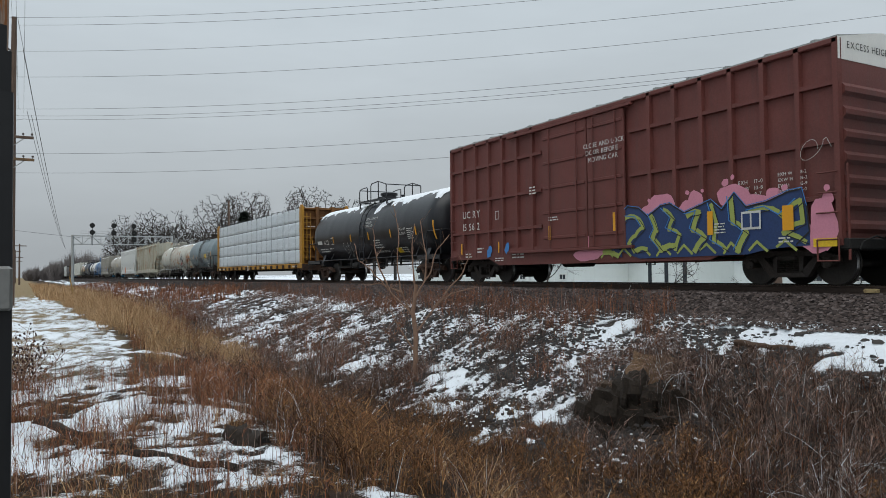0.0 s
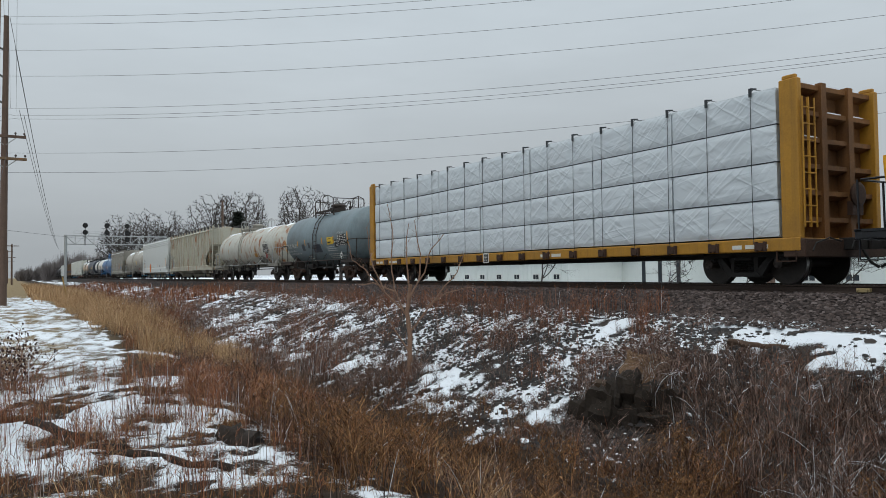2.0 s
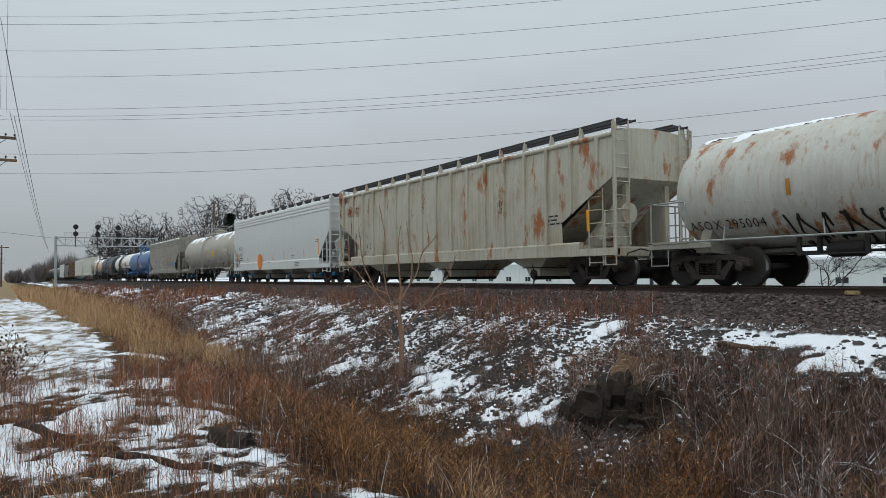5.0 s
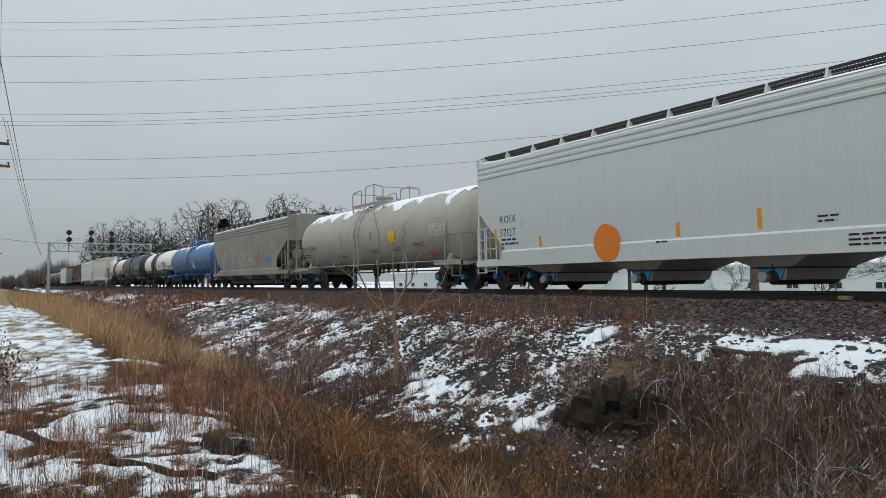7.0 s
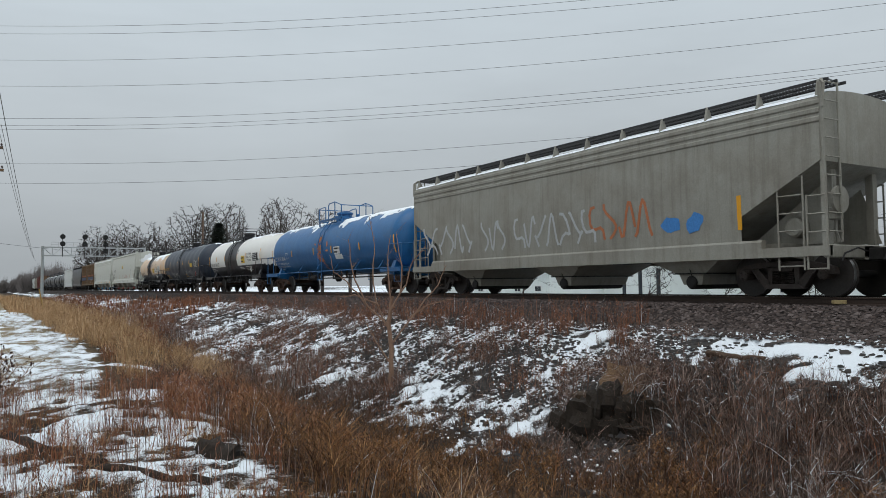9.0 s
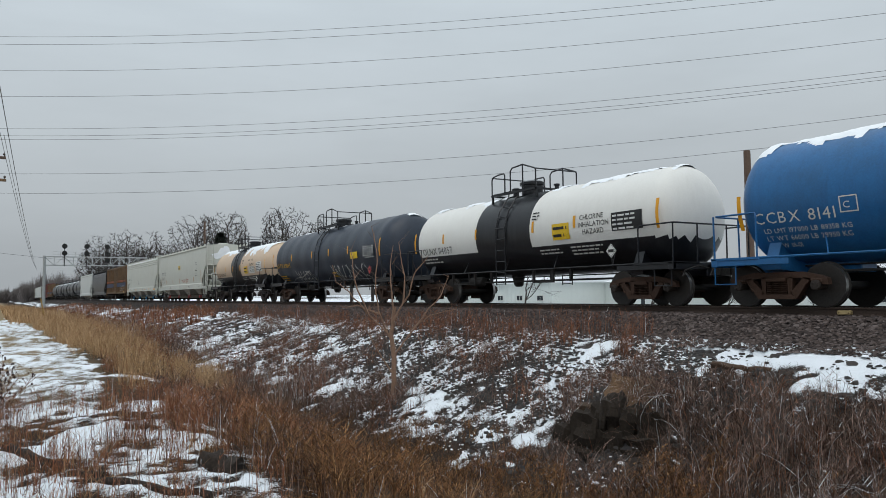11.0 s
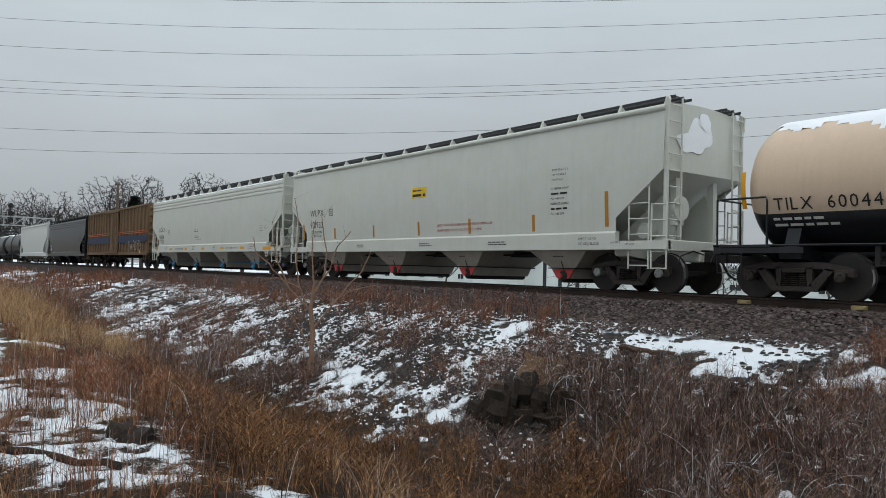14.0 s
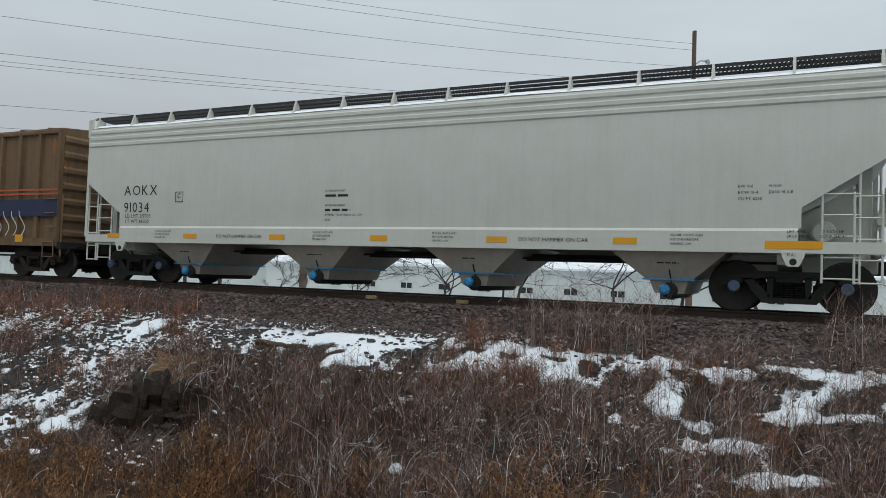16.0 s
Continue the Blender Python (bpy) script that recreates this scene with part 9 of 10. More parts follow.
M["grey_weed"] = island_material("grey_weed", [(0.02, 0.013, 0.011), (0.36, 0.225, 0.175), (0.05, 0.032, 0.026), (0.58, 0.43, 0.36), (0.07, 0.045, 0.037), (0.46, 0.28, 0.22)], frost=0.05)
# darker version of grey_weed: shadow within dense growth is painted into the stems
M["dark_brush"] = island_material("dark_brush", [(0.012, 0.008, 0.007), (0.17, 0.10, 0.075), (0.03, 0.018, 0.014), (0.36, 0.23, 0.17), (0.02, 0.013, 0.011), (0.24, 0.125, 0.08)], frost=0.02)
M["rimed_weed"] = island_material("rimed_weed", [(0.04, 0.028, 0.023), (0.42, 0.28, 0.22), (0.09, 0.06, 0.05), (0.58, 0.45, 0.38)], frost=0.26)
M["ochre_weed"] = island_material("ochre_weed", [(0.02, 0.009, 0.005), (0.34, 0.155, 0.06), (0.05, 0.024, 0.012), (0.60, 0.33, 0.14), (0.03, 0.014, 0.008), (0.38, 0.18, 0.075), (0.08, 0.04, 0.022)])


def clear(x, y, rs, limit=0.08, through=0.07):
    """Where stems stand: off the snow, and here and there through it; the culvert's mouth and the stump stay open."""
    mouth = ((x - 9.1) / 0.7) ** 2 + ((y - 9.75) / 0.62) ** 2 < 1.0
    stump = ((x - 2.6) / 0.45) ** 2 + ((y - 10.2) / 0.8) ** 2 < 1.0
    mouth = mouth | stump
    return ((snow_cover(x, y) < limit) | (rs.rand(len(x)) < through)) & ~mouth


def blades(name, x, y, height, lean, width, mat, label, seed, droop=0.4, base=None, category="dry weeds", heading=None):
    """Dry stems as narrow bent strips, three triangles each."""
    rs = np.random.RandomState(seed)
    n = len(x)
    z = (ground_at(x, y) if base is None else base) - 0.03
    t = rs.rand(n) * 6.283 if heading is None else heading + rs.randn(n) * 0.6
    h = height * (0.45 + 0.75 * rs.rand(n))
    l = lean * np.abs(rs.randn(n)) * h
    face = rs.rand(n) * 6.283
    w = width * (0.6 + 0.8 * rs.rand(n))
    fx, fy = np.cos(face) * w, np.sin(face) * w
    dx, dy = np.cos(t) * l, np.sin(t) * l
    co = np.empty((n, 5, 3))
    co[:, 0] = np.stack([x - fx, y - fy, z], 1)
    co[:, 1] = np.stack([x + fx, y + fy, z], 1)
    co[:, 2] = np.stack([x + dx * 0.38 - fx * 0.7, y + dy * 0.38 - fy * 0.7, z + h * 0.58], 1)
    co[:, 3] = np.stack([x + dx * 0.38 + fx * 0.7, y + dy * 0.38 + fy * 0.7, z + h * 0.58], 1)
    co[:, 4] = np.stack([x + dx, y + dy, z + h * (1 - droop * rs.rand(n) * np.minimum(1, l / h))], 1)
    tri = np.array([(0, 1, 3), (0, 3, 2), (2, 3, 4)])
    tris = (tri[None] + 5 * np.arange(n)[:, None, None]).reshape(-1, 3)
    return big_mesh(name, co.reshape(-1, 3), tris, mat, label, category)


def twiggy(name, x, y, height, mat, label, seed, spread=0.5, sides=6, width=0.006, category="dry weeds", heads=0.0):
    """Branched dead stalks: a stem with side twigs all along its upper part; heads: size of the seed heads at the tips."""
    rs = np.random.RandomState(seed)
    n = len(x)
    z = ground_at(x, y) - 0.03
    h = height * (0.5 + 0.7 * rs.rand(n))
    t = rs.rand(n) * 6.283
    lean = spread * 0.45 * h * rs.rand(n)
    lx, ly = np.cos(t) * lean, np.sin(t) * lean
    P = []
    f = rs.rand(n) * 6.283
    wx, wy = np.cos(f) * width, np.sin(f) * width
    P.append(np.stack([np.stack([x - wx, y - wy, z], 1), np.stack([x + wx, y + wy, z], 1), np.stack([x + lx, y + ly, z + h], 1)], 1).reshape(-1, 3))
    for k in range(sides):
        u = 0.35 + 0.6 * rs.rand(n)
        px, py, pz = x + lx * u, y + ly * u, z + h * u
        a = rs.rand(n) * 6.283
        ln = h * (0.18 + 0.3 * rs.rand(n)) * (1.1 - 0.5 * u)
        ex, ey, ez = px + np.cos(a) * ln * spread * 1.3, py + np.sin(a) * ln * spread * 1.3, pz + ln * (0.5 + 0.5 * rs.rand(n))
        sx, sy = -np.sin(a) * width * 0.6, np.cos(a) * width * 0.6
        P.append(np.stack([np.stack([px - sx, py - sy, pz], 1), np.stack([px + sx, py + sy, pz + width], 1), np.stack([ex, ey, ez], 1)], 1).reshape(-1, 3))
        if heads:
            e = np.stack([ex, ey, ez], 1)[:, None]
            P.append((e + rs.randn(n, 3, 3) * heads * 0.5).reshape(-1, 3))
    co = np.concatenate(P)
    return big_mesh(name, co, np.arange(len(co)).reshape(-1, 3), mat, label, category)


def clumped(rs, n, x0, x1, y0, y1, k, cut, seed, power=1.0, through=0.07):
    x, y = x0 + (x1 - x0) * rs.rand(n), y0 + (y1 - y0) * rs.rand(n) ** power
    keep = (fbm(x, y, k, seed, 3) > cut) & clear(x, y, rs, through=through)
    return x[keep], y[keep]


def stalks(name, x, y, length, mat, label, seed, tilt=0.35, arch=1.0, width=0.006, segs=4, heading=None, base=None, category="dry weeds", turn=0.5):
    """Long dead stems that arch over under their own weight, as tapered bent strips."""
    rs = np.random.RandomState(seed)
    n = len(x)
    z = (ground_at(x, y) if base is None else base) - 0.03
    az = rs.rand(n) * 6.283 if heading is None else heading + rs.randn(n) * turn
    ln = length * (0.45 + 0.75 * rs.rand(n))
    th = tilt * np.abs(rs.randn(n))
    bend = arch * (0.3 + rs.rand(n))
    spin = rs.rand(n) * 3.1416
    w = width * (0.55 + 0.8 * rs.rand(n))
    sx, sy, sz = -np.sin(az) * np.cos(spin), np.cos(az) * np.cos(spin), np.sin(spin) * 0.6
    p = np.stack([x, y, z], 1)
    rows = []
    for k in range(segs + 1):
        taper = w * (1.0 - 0.8 * k / segs)
        side = np.stack([sx * taper, sy * taper, sz * taper], 1)
        rows += [p - side, p + side]
        a = th + bend * ((k + 0.5) / segs) ** 1.3
        kink = rs.randn(n) * 0.12
        p = p + np.stack([np.cos(az + kink) * np.sin(a), np.sin(az + kink) * np.sin(a), np.cos(a)], 1) * (ln / segs)[:, None]
    co = np.stack(rows, 1)
    tri = np.array([t for k in range(segs) for t in ((2 * k, 2 * k + 1, 2 * k + 3), (2 * k, 2 * k + 3, 2 * k + 2))])
    m = 2 * (segs + 1)
    tris = (tri[None] + m * np.arange(n)[:, None, None]).reshape(-1, 3)
    return big_mesh(name, co.reshape(-1, 3), tris, mat, label, category)


# stands of pale straw: x, y, half widths
STRAW = [(4.6, 18.2, 0.7, 0.9), (3.3, 20.2, 0.6, 1.0), (3.4, 31.0, 1.2, 5.0), (4.2, 25.6, 1.1, 2.4), (5.7, 24.2, 1.0, 1.9), (4.9, 20.8, 0.9, 1.2), (6.3, 27.5, 0.8, 2.0), (3.2, 41.0, 1.6, 6.0), (2.6, 55.0, 1.7, 9.0), (3.0, 75.0, 2.0, 14.0), (5.2, 35.0, 1.0, 3.0)]


def in_straw(x, y):
    s = np.full(np.shape(x), -1.0)
    for a, b, p, q in STRAW:
        s = np.maximum(s, 1.0 - np.hypot((x - a) / p, (y - b) / q))
    return s + 0.9 * (fbm(x, y, 0.9, 240, 3) - 0.5)


def vegetation():
    rs = np.random.RandomState(77)
    # the ditch sinks below the foot of the bank: stems stay low there
    tuft = lambda x, y, a, seed: a * (0.15 + 1.5 * fbm(x, y, 0.6, seed, 3)) * np.interp(y, [9.5, 12.0], [0.8, 1.0]) * np.where((x > 3.6) & (x < 9.4) & (y < 16.5), np.interp(x, [3.6, 5.5, 7.4], [0.95, 0.72, 0.45]), 1.0)
    gaps = lambda x, y, cut, seed: fbm(x, y, 0.45, seed, 2) > cut
    # straw in stands along the ditch and off into the distance
    x, y = clumped(rs, 64000, 1.8, 7.4, 17, 46, 1.6, 0.25, 201)
    k = (in_straw(x, y) > -0.02) & gaps(x, y, 0.43, 276)
    stalks("straw_grass", x[k], y[k], tuft(x[k], y[k], 0.8, 301), "straw", "straw-coloured dead grass standing in clumps along the ditch", 1, 0.3, 0.9, 0.007, 3, category="dead grass")
    x, y = clumped(rs, 22000, 0.8, 8.5, 44, 150, 5.0, 0.3, 202, 1.6)
    k = (in_straw(x, y) > -0.1) | (rs.rand(len(x)) < 0.25)
    blades("straw_grass", x[k], y[k], tuft(x[k], y[k], 0.6, 302), 0.6, 0.018, "straw", "straw-coloured dead grass far along the ditch", 2, category="dead grass")
    x, y = clumped(rs, 18000, 2.8, 9.0, 23, 50, 1.2, 0.49, 230)
    k = in_straw(x, y) < 0.0
    twiggy("rust_weeds", x[k], y[k], tuft(x[k], y[k], 0.48, 303), "rust_weed", "dark rust-brown weeds among the straw", 21, 0.6, 5, 0.006)
    x, y = clumped(rs, 12000, 6.0, 9.5, 20, 60, 1.6, 0.42, 250, 1.2)
    stalks("grey_weeds", x, y, tuft(x, y, 0.75, 340), "grey_weed", "purplish-grey dead stalks at the foot of the bank", 51, 0.3, 0.5, 0.007, 3)
    x, y = clumped(rs, 14000, 7.0, 12.6, 46, 150, 6.0, 0.42, 203, 1.5)
    blades("bank_weeds", x, y, 0.6, 0.4, 0.018, "rust_weed", "rust-brown weeds along the far bank", 3)
    # rust-red stand of weeds beside the ditch
    x, y = clumped(rs, 13000, 2.2, 6.0, 12.0, 20, 0.8, 0.50, 204)
    k = gaps(x, y, 0.53, 270)
    twiggy("rust_weeds", x[k], y[k], tuft(x[k], y[k], 0.66, 304) * np.interp(y[k], [14.0, 19.0], [1.0, 0.6]), "red_weed", "rust-red branching dead weeds beside the ditch", 4, 0.6, 6, 0.006, heads=0.012)
    x, y = clumped(rs, 6500, 2.6, 6.8, 9.5, 19, 1.1, 0.50, 205)
    k = gaps(x, y, 0.53, 271)
    stalks("rust_weeds", x[k], y[k], tuft(x[k], y[k], 0.7, 305), "rust_weed", "rust-brown dead weed stems in the ditch", 5, 0.25, 0.6, 0.006, 3)
    # ditch bottom and foot of the bank: long ochre grass falling over, in tufts
    x, y = clumped(rs, 20000, 3.4, 8.2, 5.0, 14.0, 0.9, 0.46, 206)
    k = gaps(x, y, 0.53, 272) & ((x < 6.6) | (y < 6.5) | (y > 11.2))
    stalks("ochre_grass", x[k], y[k], tuft(x[k], y[k], 0.9, 306), "ochre_weed", "long ochre dead grass falling over in the ditch", 6, 0.4, 1.6, 0.007, 5, category="dead grass")
    x, y = clumped(rs, 5000, 4.0, 8.0, 5.0, 13.5, 0.7, 0.55, 207)
    k = gaps(x, y, 0.54, 273)
    stalks("straw_grass", x[k], y[k], tuft(x[k], y[k], 0.9, 307), "straw", "pale straw tufts drooping in the ditch", 7, 0.35, 1.8, 0.006, 5, category="dead grass")
    x, y = clumped(rs, 4000, 3.3, 8.6, 5.0, 15.0, 0.8, 0.50, 208)
    twiggy("brown_weeds", x, y, tuft(x, y, 0.85, 308), "ochre_weed", "brown branching dead weeds in the ditch", 8, 0.7, 8, 0.0065, heads=0.018)
    x, y = clumped(rs, 10000, 3.3, 9.0, 5.0, 18.0, 0.8, 0.46, 231)
    stalks("dark_weeds", x, y, tuft(x, y, 0.85, 309), "dark_brush", "dark brown stems in the ditch", 22, 0.4, 0.9, 0.007, 4)
    x, y = clumped(rs, 6500, 3.3, 9.2, 5.0, 19.0, 0.9, 0.49, 234)
    twiggy("dark_weeds", x, y, tuft(x, y, 0.75, 315), "dark_brush", "dark branching dead weeds in the ditch", 25, 0.6, 8, 0.006, heads=0.010)
    # bank below the ballast: grey-brown stalks among stones
    x, y = clumped(rs, 26000, 7.6, 12.5, 10.5, 46, 1.3, 0.48, 209, 1.3)
    twiggy("bank_weeds", x, y, tuft(x, y, 0.42, 310), "grey_weed", "grey-brown dead stalks on the snowy bank", 9, 0.8, 6, 0.0055)
    x, y = clumped(rs, 12000, 7.8, 12.2, 11.0, 34, 0.9, 0.53, 251, 1.2)
    stalks("bank_weeds", x, y, tuft(x, y, 0.65, 341), "grey_weed", "grey-brown stems flattened by snow on the bank", 52, 0.9, 0.9, 0.006, 3, heading=-2.6, turn=0.9)
    x, y = clumped(rs, 6000, 7.6, 12.0, 11.0, 30, 1.0, 0.53, 232, 1.2)
    twiggy("rust_weeds", x, y, tuft(x, y, 0.5, 311), "rust_weed", "rust-brown stalks on the snowy bank", 23, 0.8, 6, 0.0055)
    x, y = clumped(rs, 9000, 11.4, 12.9, 12.0, 60, 1.2, 0.45, 210, 1.3, through=0.3)
    twiggy("bank_weeds", x, y, 0.6, "rust_weed", "rust-brown stalks along the foot of the ballast", 10, 0.5, 5, 0.005)
    # tangled brush round the culvert and east of it, lower towards the bench
    low = lambda x, a: a * np.interp(x, [8.0, 10.2, 11.7], [1.0, 0.72, 0.3])
    x, y = clumped(rs, 20000, 8.2, 11.8, -4.5, 9.6, 0.9, 0.42, 211)
    k = gaps(x, y, 0.45, 274)
    x, y = x[k], y[k]
    k = y + 1.6 * fbm(x, y, 1.2, 275, 2) > 5.3
    stalks("brush", x[k], y[k], low(x[k], 0.95), "dark_brush", "tangled arching brush beside the culvert, coloured dark for shade", 11, 0.4, 1.6, 0.0055, 5, category="brush")
    stalks("brush", x[~k], y[~k], low(x[~k], 0.95), "grey_weed", "tangled grey-brown arching brush on the bank", 58, 0.45, 1.5, 0.006, 5, category="brush")
    x, y = clumped(rs, 10000, 8.0, 11.6, -4.5, 9.6, 0.8, 0.46, 212)
    k = y > 4.6
    stalks("brush", x[k], y[k], low(x[k], 1.0), "dark_brush", "matted fallen stalks on the bank, coloured dark for shade", 12, 0.9, 1.0, 0.006, 4, heading=-2.5, turn=0.8, category="brush")
    stalks("brush", x[~k], y[~k], low(x[~k], 1.0), "grey_weed", "matted grey fallen stalks on the bank", 59, 0.9, 1.0, 0.0065, 4, heading=-2.5, turn=0.8, category="brush")
    x, y = clumped(rs, 7000, 8.0, 11.6, -4.0, 10.5, 0.6, 0.53, 213)
    stalks("brush", x, y, low(x, 0.9), "rust_weed", "rust-brown arching stalks round the culvert", 13, 0.4, 1.5, 0.0055, 5, category="brush")
    x, y = clumped(rs, 9000, 8.2, 11.6, -4.0, 6.0, 0.7, 0.50, 252)
    stalks("brush", x, y, low(x, 0.7), "rimed_weed", "fallen stalks with snow clinging to them", 53, 1.1, 0.8, 0.006, 3, category="brush")
    x, y = clumped(rs, 3000, 8.0, 11.4, -4.0, 9.6, 0.7, 0.5, 253)
    twiggy("brush", x, y, low(x, 0.95), "grey_weed", "upright grey-brown branching stems on the bank", 54, 0.55, 9, 0.0055, category="brush")
    x, y = clumped(rs, 3000, 7.2, 9.2, -1.0, 10.5, 0.45, 0.58, 214)
    twiggy("ochre_weeds", x, y, 0.62, "ochre_weed", "ochre seed-headed weeds below the culvert", 14, 0.7, 10, 0.006, heads=0.028)
    # long grass hanging over the culvert's edge
    n = 700
    x, y = 10.35 + 0.5 * rs.rand(n), 9.0 + 1.9 * rs.rand(n)
    stalks("hanging_grass", x, y, 1.1, "grey_weed", "dead grass hanging over the culvert stones", 20, 0.5, 2.6, 0.006, 6, heading=3.5, turn=0.5, category="dead grass")
    # tall thin stalks at the foot of the ballast
    x, y = clumped(rs, 800, 12.1, 13.0, -2.5, 5.0, 0.9, 0.50, 215, through=0.6)
    twiggy("tall_weeds", x, y, 1.05, "grey_weed", "tall pinkish-brown stalks beside the ballast", 15, 0.6, 10, 0.0045)
    x, y = clumped(rs, 9000, 10.0, 12.7, -5.0, 5.5, 0.9, 0.46, 235)
    twiggy("bank_weeds", x, y, tuft(x, y, 0.45, 316), "grey_weed", "grey-brown dead stalks on the bank top", 26, 0.9, 7, 0.005)
    x, y = clumped(rs, 5000, 10.0, 12.7, -5.0, 5.5, 0.7, 0.54, 236, through=0.2)
    twiggy("rust_weeds", x, y, tuft(x, y, 0.55, 317), "rust_weed", "rust-brown dead stalks on the bank top", 27, 0.7, 8, 0.0045)
    # thin weeds poking through the snow of the field
    x, y = clumped(rs, 7000, -2.5, 3.4, 7.5, 18.5, 0.9, 0.48, 216, through=0.45)
    twiggy("field_weeds", x, y, tuft(x, y, 0.62, 312), "rust_weed", "thin brown weeds poking through snow", 16, 0.5, 6, 0.005)
    x, y = clumped(rs, 2600, -2.5, 3.6, 7.0, 16.5, 0.9, 0.46, 254, through=0.6)
    stalks("field_weeds", x, y, 0.75, "grey_weed", "single upright grey stalks standing in the snow", 55, 0.15, 0.25, 0.0055, 3)
    x, y = clumped(rs, 22000, -2.5, 3.6, 7.5, 18.0, 0.8, 0.46, 217, through=0.06)
    stalks("field_grass", x, y, tuft(x, y, 0.36, 313), "ochre_weed", "short dead grass between snow patches", 17, 0.6, 1.2, 0.006, 3, category="dead grass")
    x, y = clumped(rs, 7000, -2.5, 3.6, 7.5, 18.0, 0.6, 0.54, 233, through=0.12)
    stalks("field_grass", x, y, tuft(x, y, 0.45, 314), "straw", "pale dead grass between snow patches", 24, 0.5, 1.4, 0.005, 3, category="dead grass")
    x, y = clumped(rs, 16000, -6.0, 2.8, 17.0, 60, 1.1, 0.44, 218, 1.4, through=0.35)
    blades("lawn_grass", x, y, 0.05, 0.6, 0.008, "straw", "short mown grass showing through thin snow", 18, category="dead grass")
    x, y = clumped(rs, 9000, 18.7, 24.0, -10, 60, 2.0, 0.45, 219)
    blades("yard_weeds", x, y, 0.6, 0.5, 0.008, "grey_weed", "grey dead weeds behind the track", 19)
    # clods and crumbs of snow caught among stones and stems
    x, y = 7.9 + 4.6 * rs.rand(9000), 9.5 + 26 * rs.rand(9000) ** 1.4
    k = fbm(x, y, 1.1, 260, 3) > 0.5
    stones("snow_crumbs", x[k], y[k], 0.010 + 0.03 * rs.rand(k.sum()) ** 2, "snow", "crumbs of snow lying among the stones of the bank", 56, 0.1)


vegetation()


def sapling():
    ob = thing("sapling", "bare young tree with few upright limbs on the bank", "sapling")
    ob.matrix_basis = pose(8.95, 17.4, -2.55, 0, 0, -27)
    limbs = [[(0, 0), (0.04, 0.9), (-0.02, 1.9), (0.08, 2.6)], [(0.0, 1.7), (-0.35, 2.5), (-0.42, 3.2), (-0.38, 4.0), (-0.52, 4.75)], [(0.06, 2.4), (-0.02, 3.2), (0.05, 4.2)],
             [(0.02, 2.2), (0.45, 2.9), (0.62, 3.5), (0.95, 3.9)], [(-0.1, 1.9), (-0.7, 2.5), (-1.1, 3.0), (-1.45, 3.25), (-1.55, 3.7)], [(0.3, 2.7), (0.35, 3.4), (0.2, 4.3)],
             [(0.1, 1.4), (0.8, 2.3), (1.3, 2.9), (1.5, 3.4)], [(-0.6, 2.4), (-0.95, 3.3), (-1.05, 4.1)], [(0.5, 2.0), (1.0, 2.35), (1.7, 2.5)], [(-0.3, 2.4), (-0.9, 2.65), (-1.3, 2.6)], [(0.05, 0.8), (-0.5, 1.7), (-0.75, 2.2)]]
    rnd = random.Random(3)
    for k, l in enumerate(limbs):
        pts = [(u, 0.25 * math.sin(k * 1.7) * (v / 4.0), v) for u, v in l]
        fine = [pts[0]]
        for a, b in zip(pts[:-1], pts[1:]):
            for q in (0.35, 0.7, 1.0):
                fine.append(tuple(a[i] + (b[i] - a[i]) * q + (rnd.gauss(0, 0.018) if q < 1 else 0) for i in range(3)))
        part("trunk" if k == 0 else "limb", Geo().tube(fine, 0.075 if k == 0 else 0.026, 8 if k == 0 else 6, 0, 0.045 if k == 0 else 0.008), "twig_brown", ob, smooth=60)
    g = Geo()
    for k in range(150):
        l = limbs[rnd.randrange(1, len(limbs))]
        i = rnd.randrange(1, len(l))
        q = rnd.random()
        u, v = l[i - 1][0] + (l[i][0] - l[i - 1][0]) * q, l[i - 1][1] + (l[i][1] - l[i - 1][1]) * q
        e = (u + rnd.gauss(0, 0.22), rnd.gauss(0, 0.22), v + rnd.uniform(0.05, 0.4))
        g.add([(u - 0.005, 0, v), (u + 0.005, 0, v), e], [(0, 1, 2)])
    tagged(part("twig", g, "twig_brown", ob), kind="stuff")


sapling()


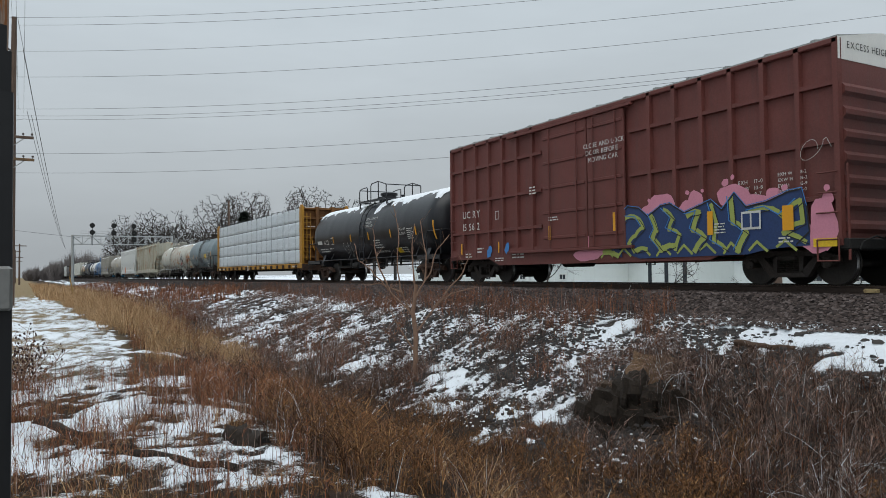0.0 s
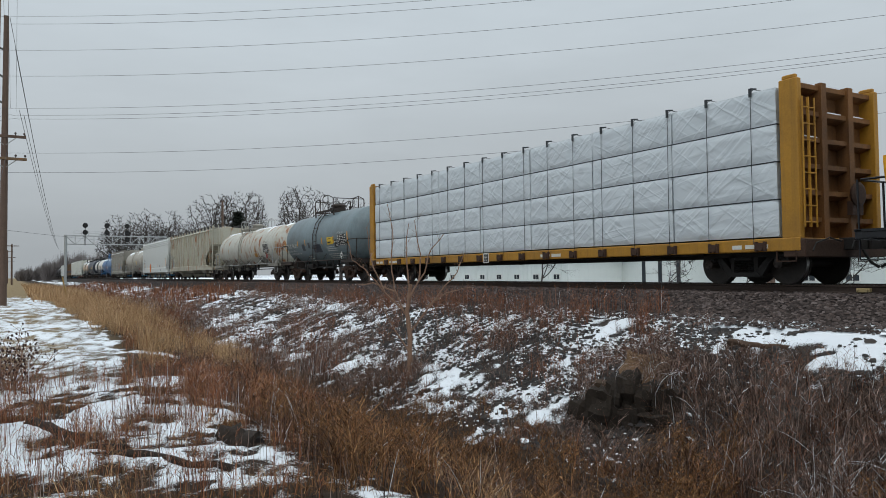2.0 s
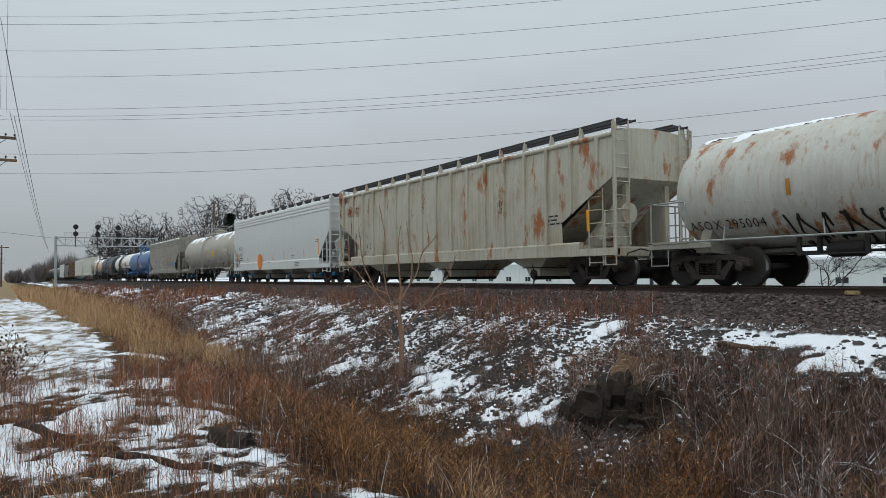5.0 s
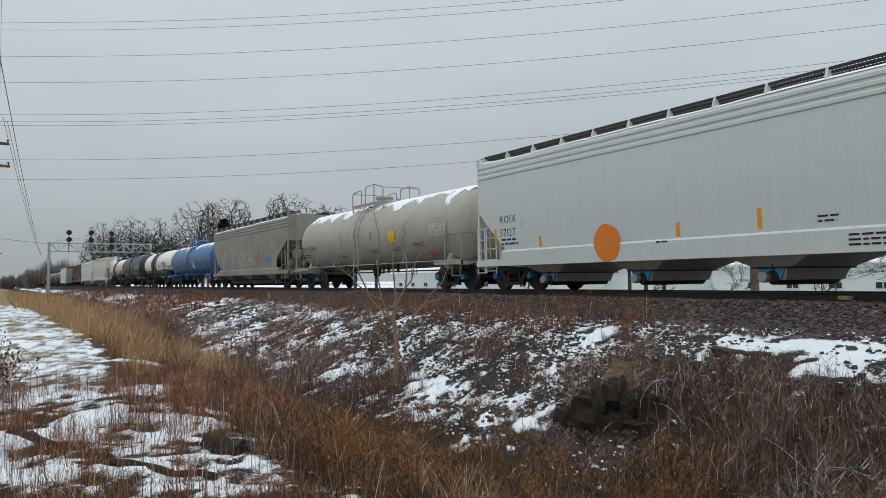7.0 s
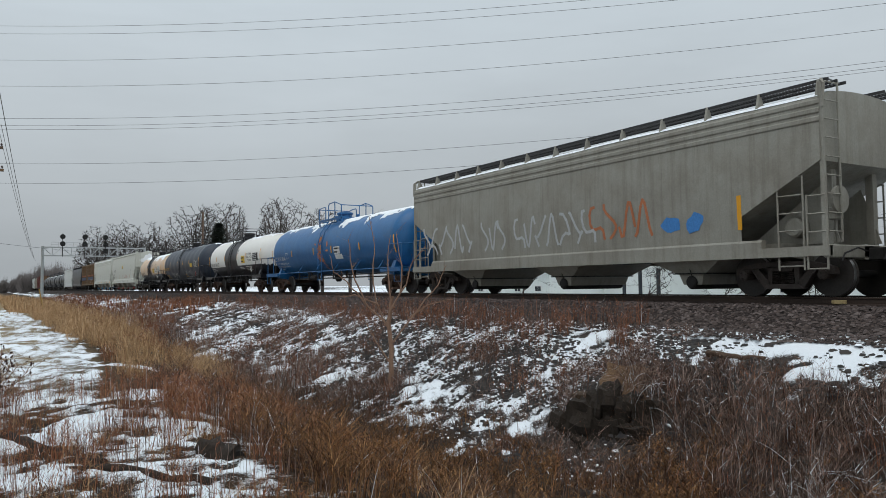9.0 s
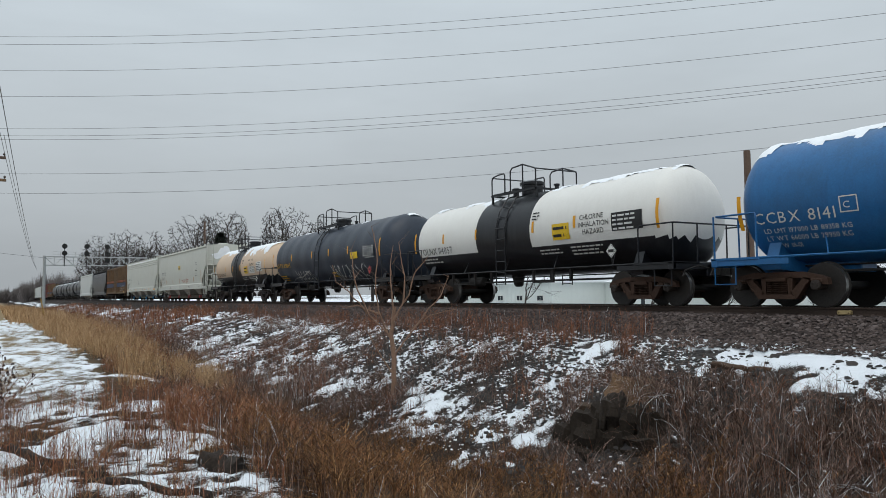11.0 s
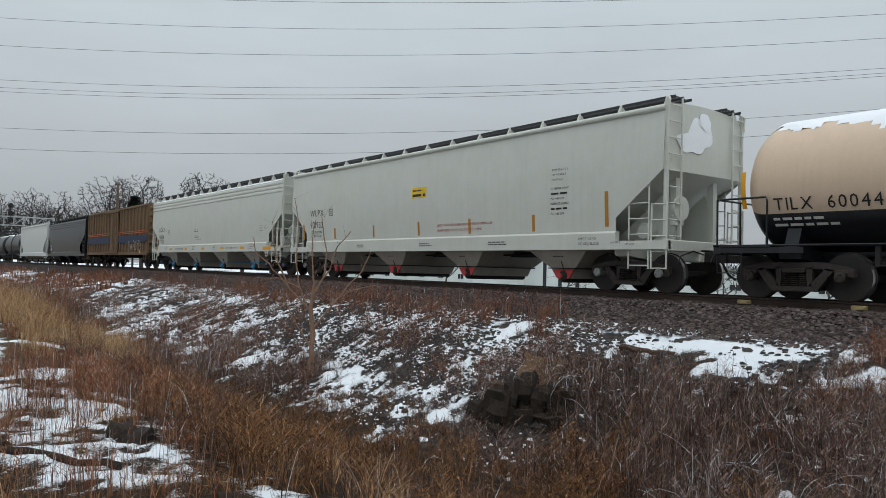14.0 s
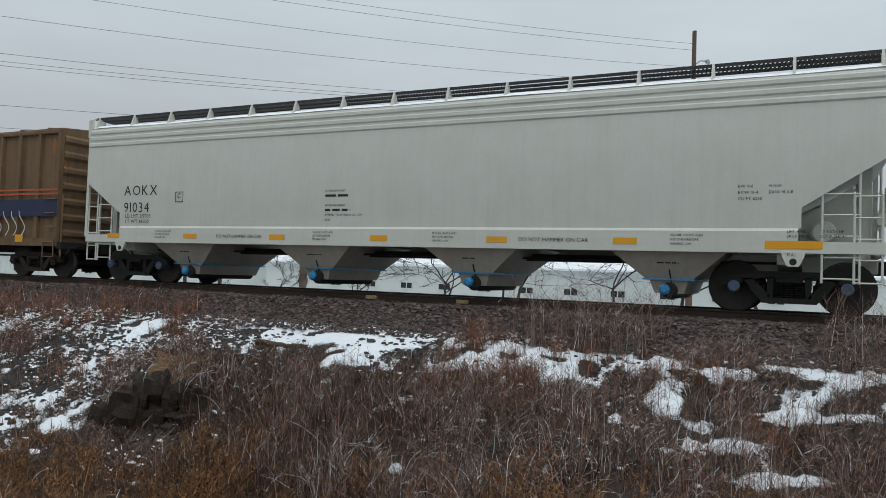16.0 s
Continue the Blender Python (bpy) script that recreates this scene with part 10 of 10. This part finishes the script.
def bush():
    ob = thing("bush", "bare dark bush with small buds in the snow", "bush")
    ob.matrix_basis = pose(-0.05, 17.3, -2.02)
    rnd = random.Random(31)
    buds, twigs = Geo(), Geo()
    for k in range(26):
        t, out = rnd.uniform(0, 6.28), rnd.uniform(0.15, 1.0)
        h = rnd.uniform(0.75, 1.45) * (1.1 - 0.35 * out)
        pts = [(out * q ** 0.9 * math.cos(t) + rnd.gauss(0, 0.02), out * q ** 0.9 * math.sin(t) + rnd.gauss(0, 0.02), h * q) for q in np.linspace(0, 1, 7)]
        part("stem", Geo().tube(pts, 0.013, 5, 0, 0.005), "twig_brown", ob)
        for p in pts[2:]:
            for _ in range(3):
                e = (p[0] + rnd.gauss(0, 0.13), p[1] + rnd.gauss(0, 0.13), p[2] + rnd.uniform(0.02, 0.22))
                twigs.tube([p, e], 0.005, 3, 0, 0.003, False)
                r = rnd.uniform(0.014, 0.026)
                buds.lathe([(-r, r * 0.4), (0, r), (r, r * 0.4)], "z", e, 5)
    tagged(part("twig", twigs, "twig_brown", ob), kind="stuff")
    tagged(part("bud", buds, "bush_bud", ob), kind="stuff")


M["bush_bud"] = material("bush_bud", (0.05, 0.025, 0.02), rough=0.9)
bush()


# ---------------- edge of the vehicle door beside the camera ----------------
def door_edge():
    ob = thing("vehicle_door", "open black vehicle door edge with a grey latch", "vehicle door")
    x, y = EDGE
    g = Geo()
    prof = [(x, y - 0.012), (x + 0.0005, y), (x, y + 0.014), (x - 0.05, y + 0.03), (x - 0.62, y + 0.03), (x - 0.62, y - 0.03), (x - 0.05, y - 0.03)]
    g.prism(prof, "z", -2.0, 0.56)
    g.prism([(x - 0.002, y), (x - 0.005, y + 0.014), (x - 0.05, y + 0.03), (x - 0.14, y + 0.03), (x - 0.14, y - 0.03), (x - 0.05, y - 0.03)], "z", 0.56, 0.61)
    g.prism([(x - 0.007, y), (x - 0.012, y + 0.012), (x - 0.05, y + 0.026), (x - 0.14, y + 0.026), (x - 0.14, y - 0.026), (x - 0.05, y - 0.026)], "z", 0.61, 0.64)
    part("panel", g, "black_rubber", ob, smooth=40)
    part("latch", Geo().box(x - 0.02, x + 0.001, y - 0.03, y - 0.011, 0.31, 0.36, c=0.003), "latch_grey", ob)


EDGE = (0.0165, 1.02)
door_edge()


# ---------------- what moves ----------------
def motions():
    for car, y in MOVING:
        walk(car, [(0.0, pose(TRACK_X, y, 0)), (16.0, pose(TRACK_X, y - SPEED * 16.0, 0))])
    turn = math.degrees(SPEED / WHEEL_R) / FPS
    for w, y in ROLLING:
        walk(w, [(k / FPS, pose(0, y, WHEEL_R, k * turn)) for k in range(16 * FPS + 1)])


motions()
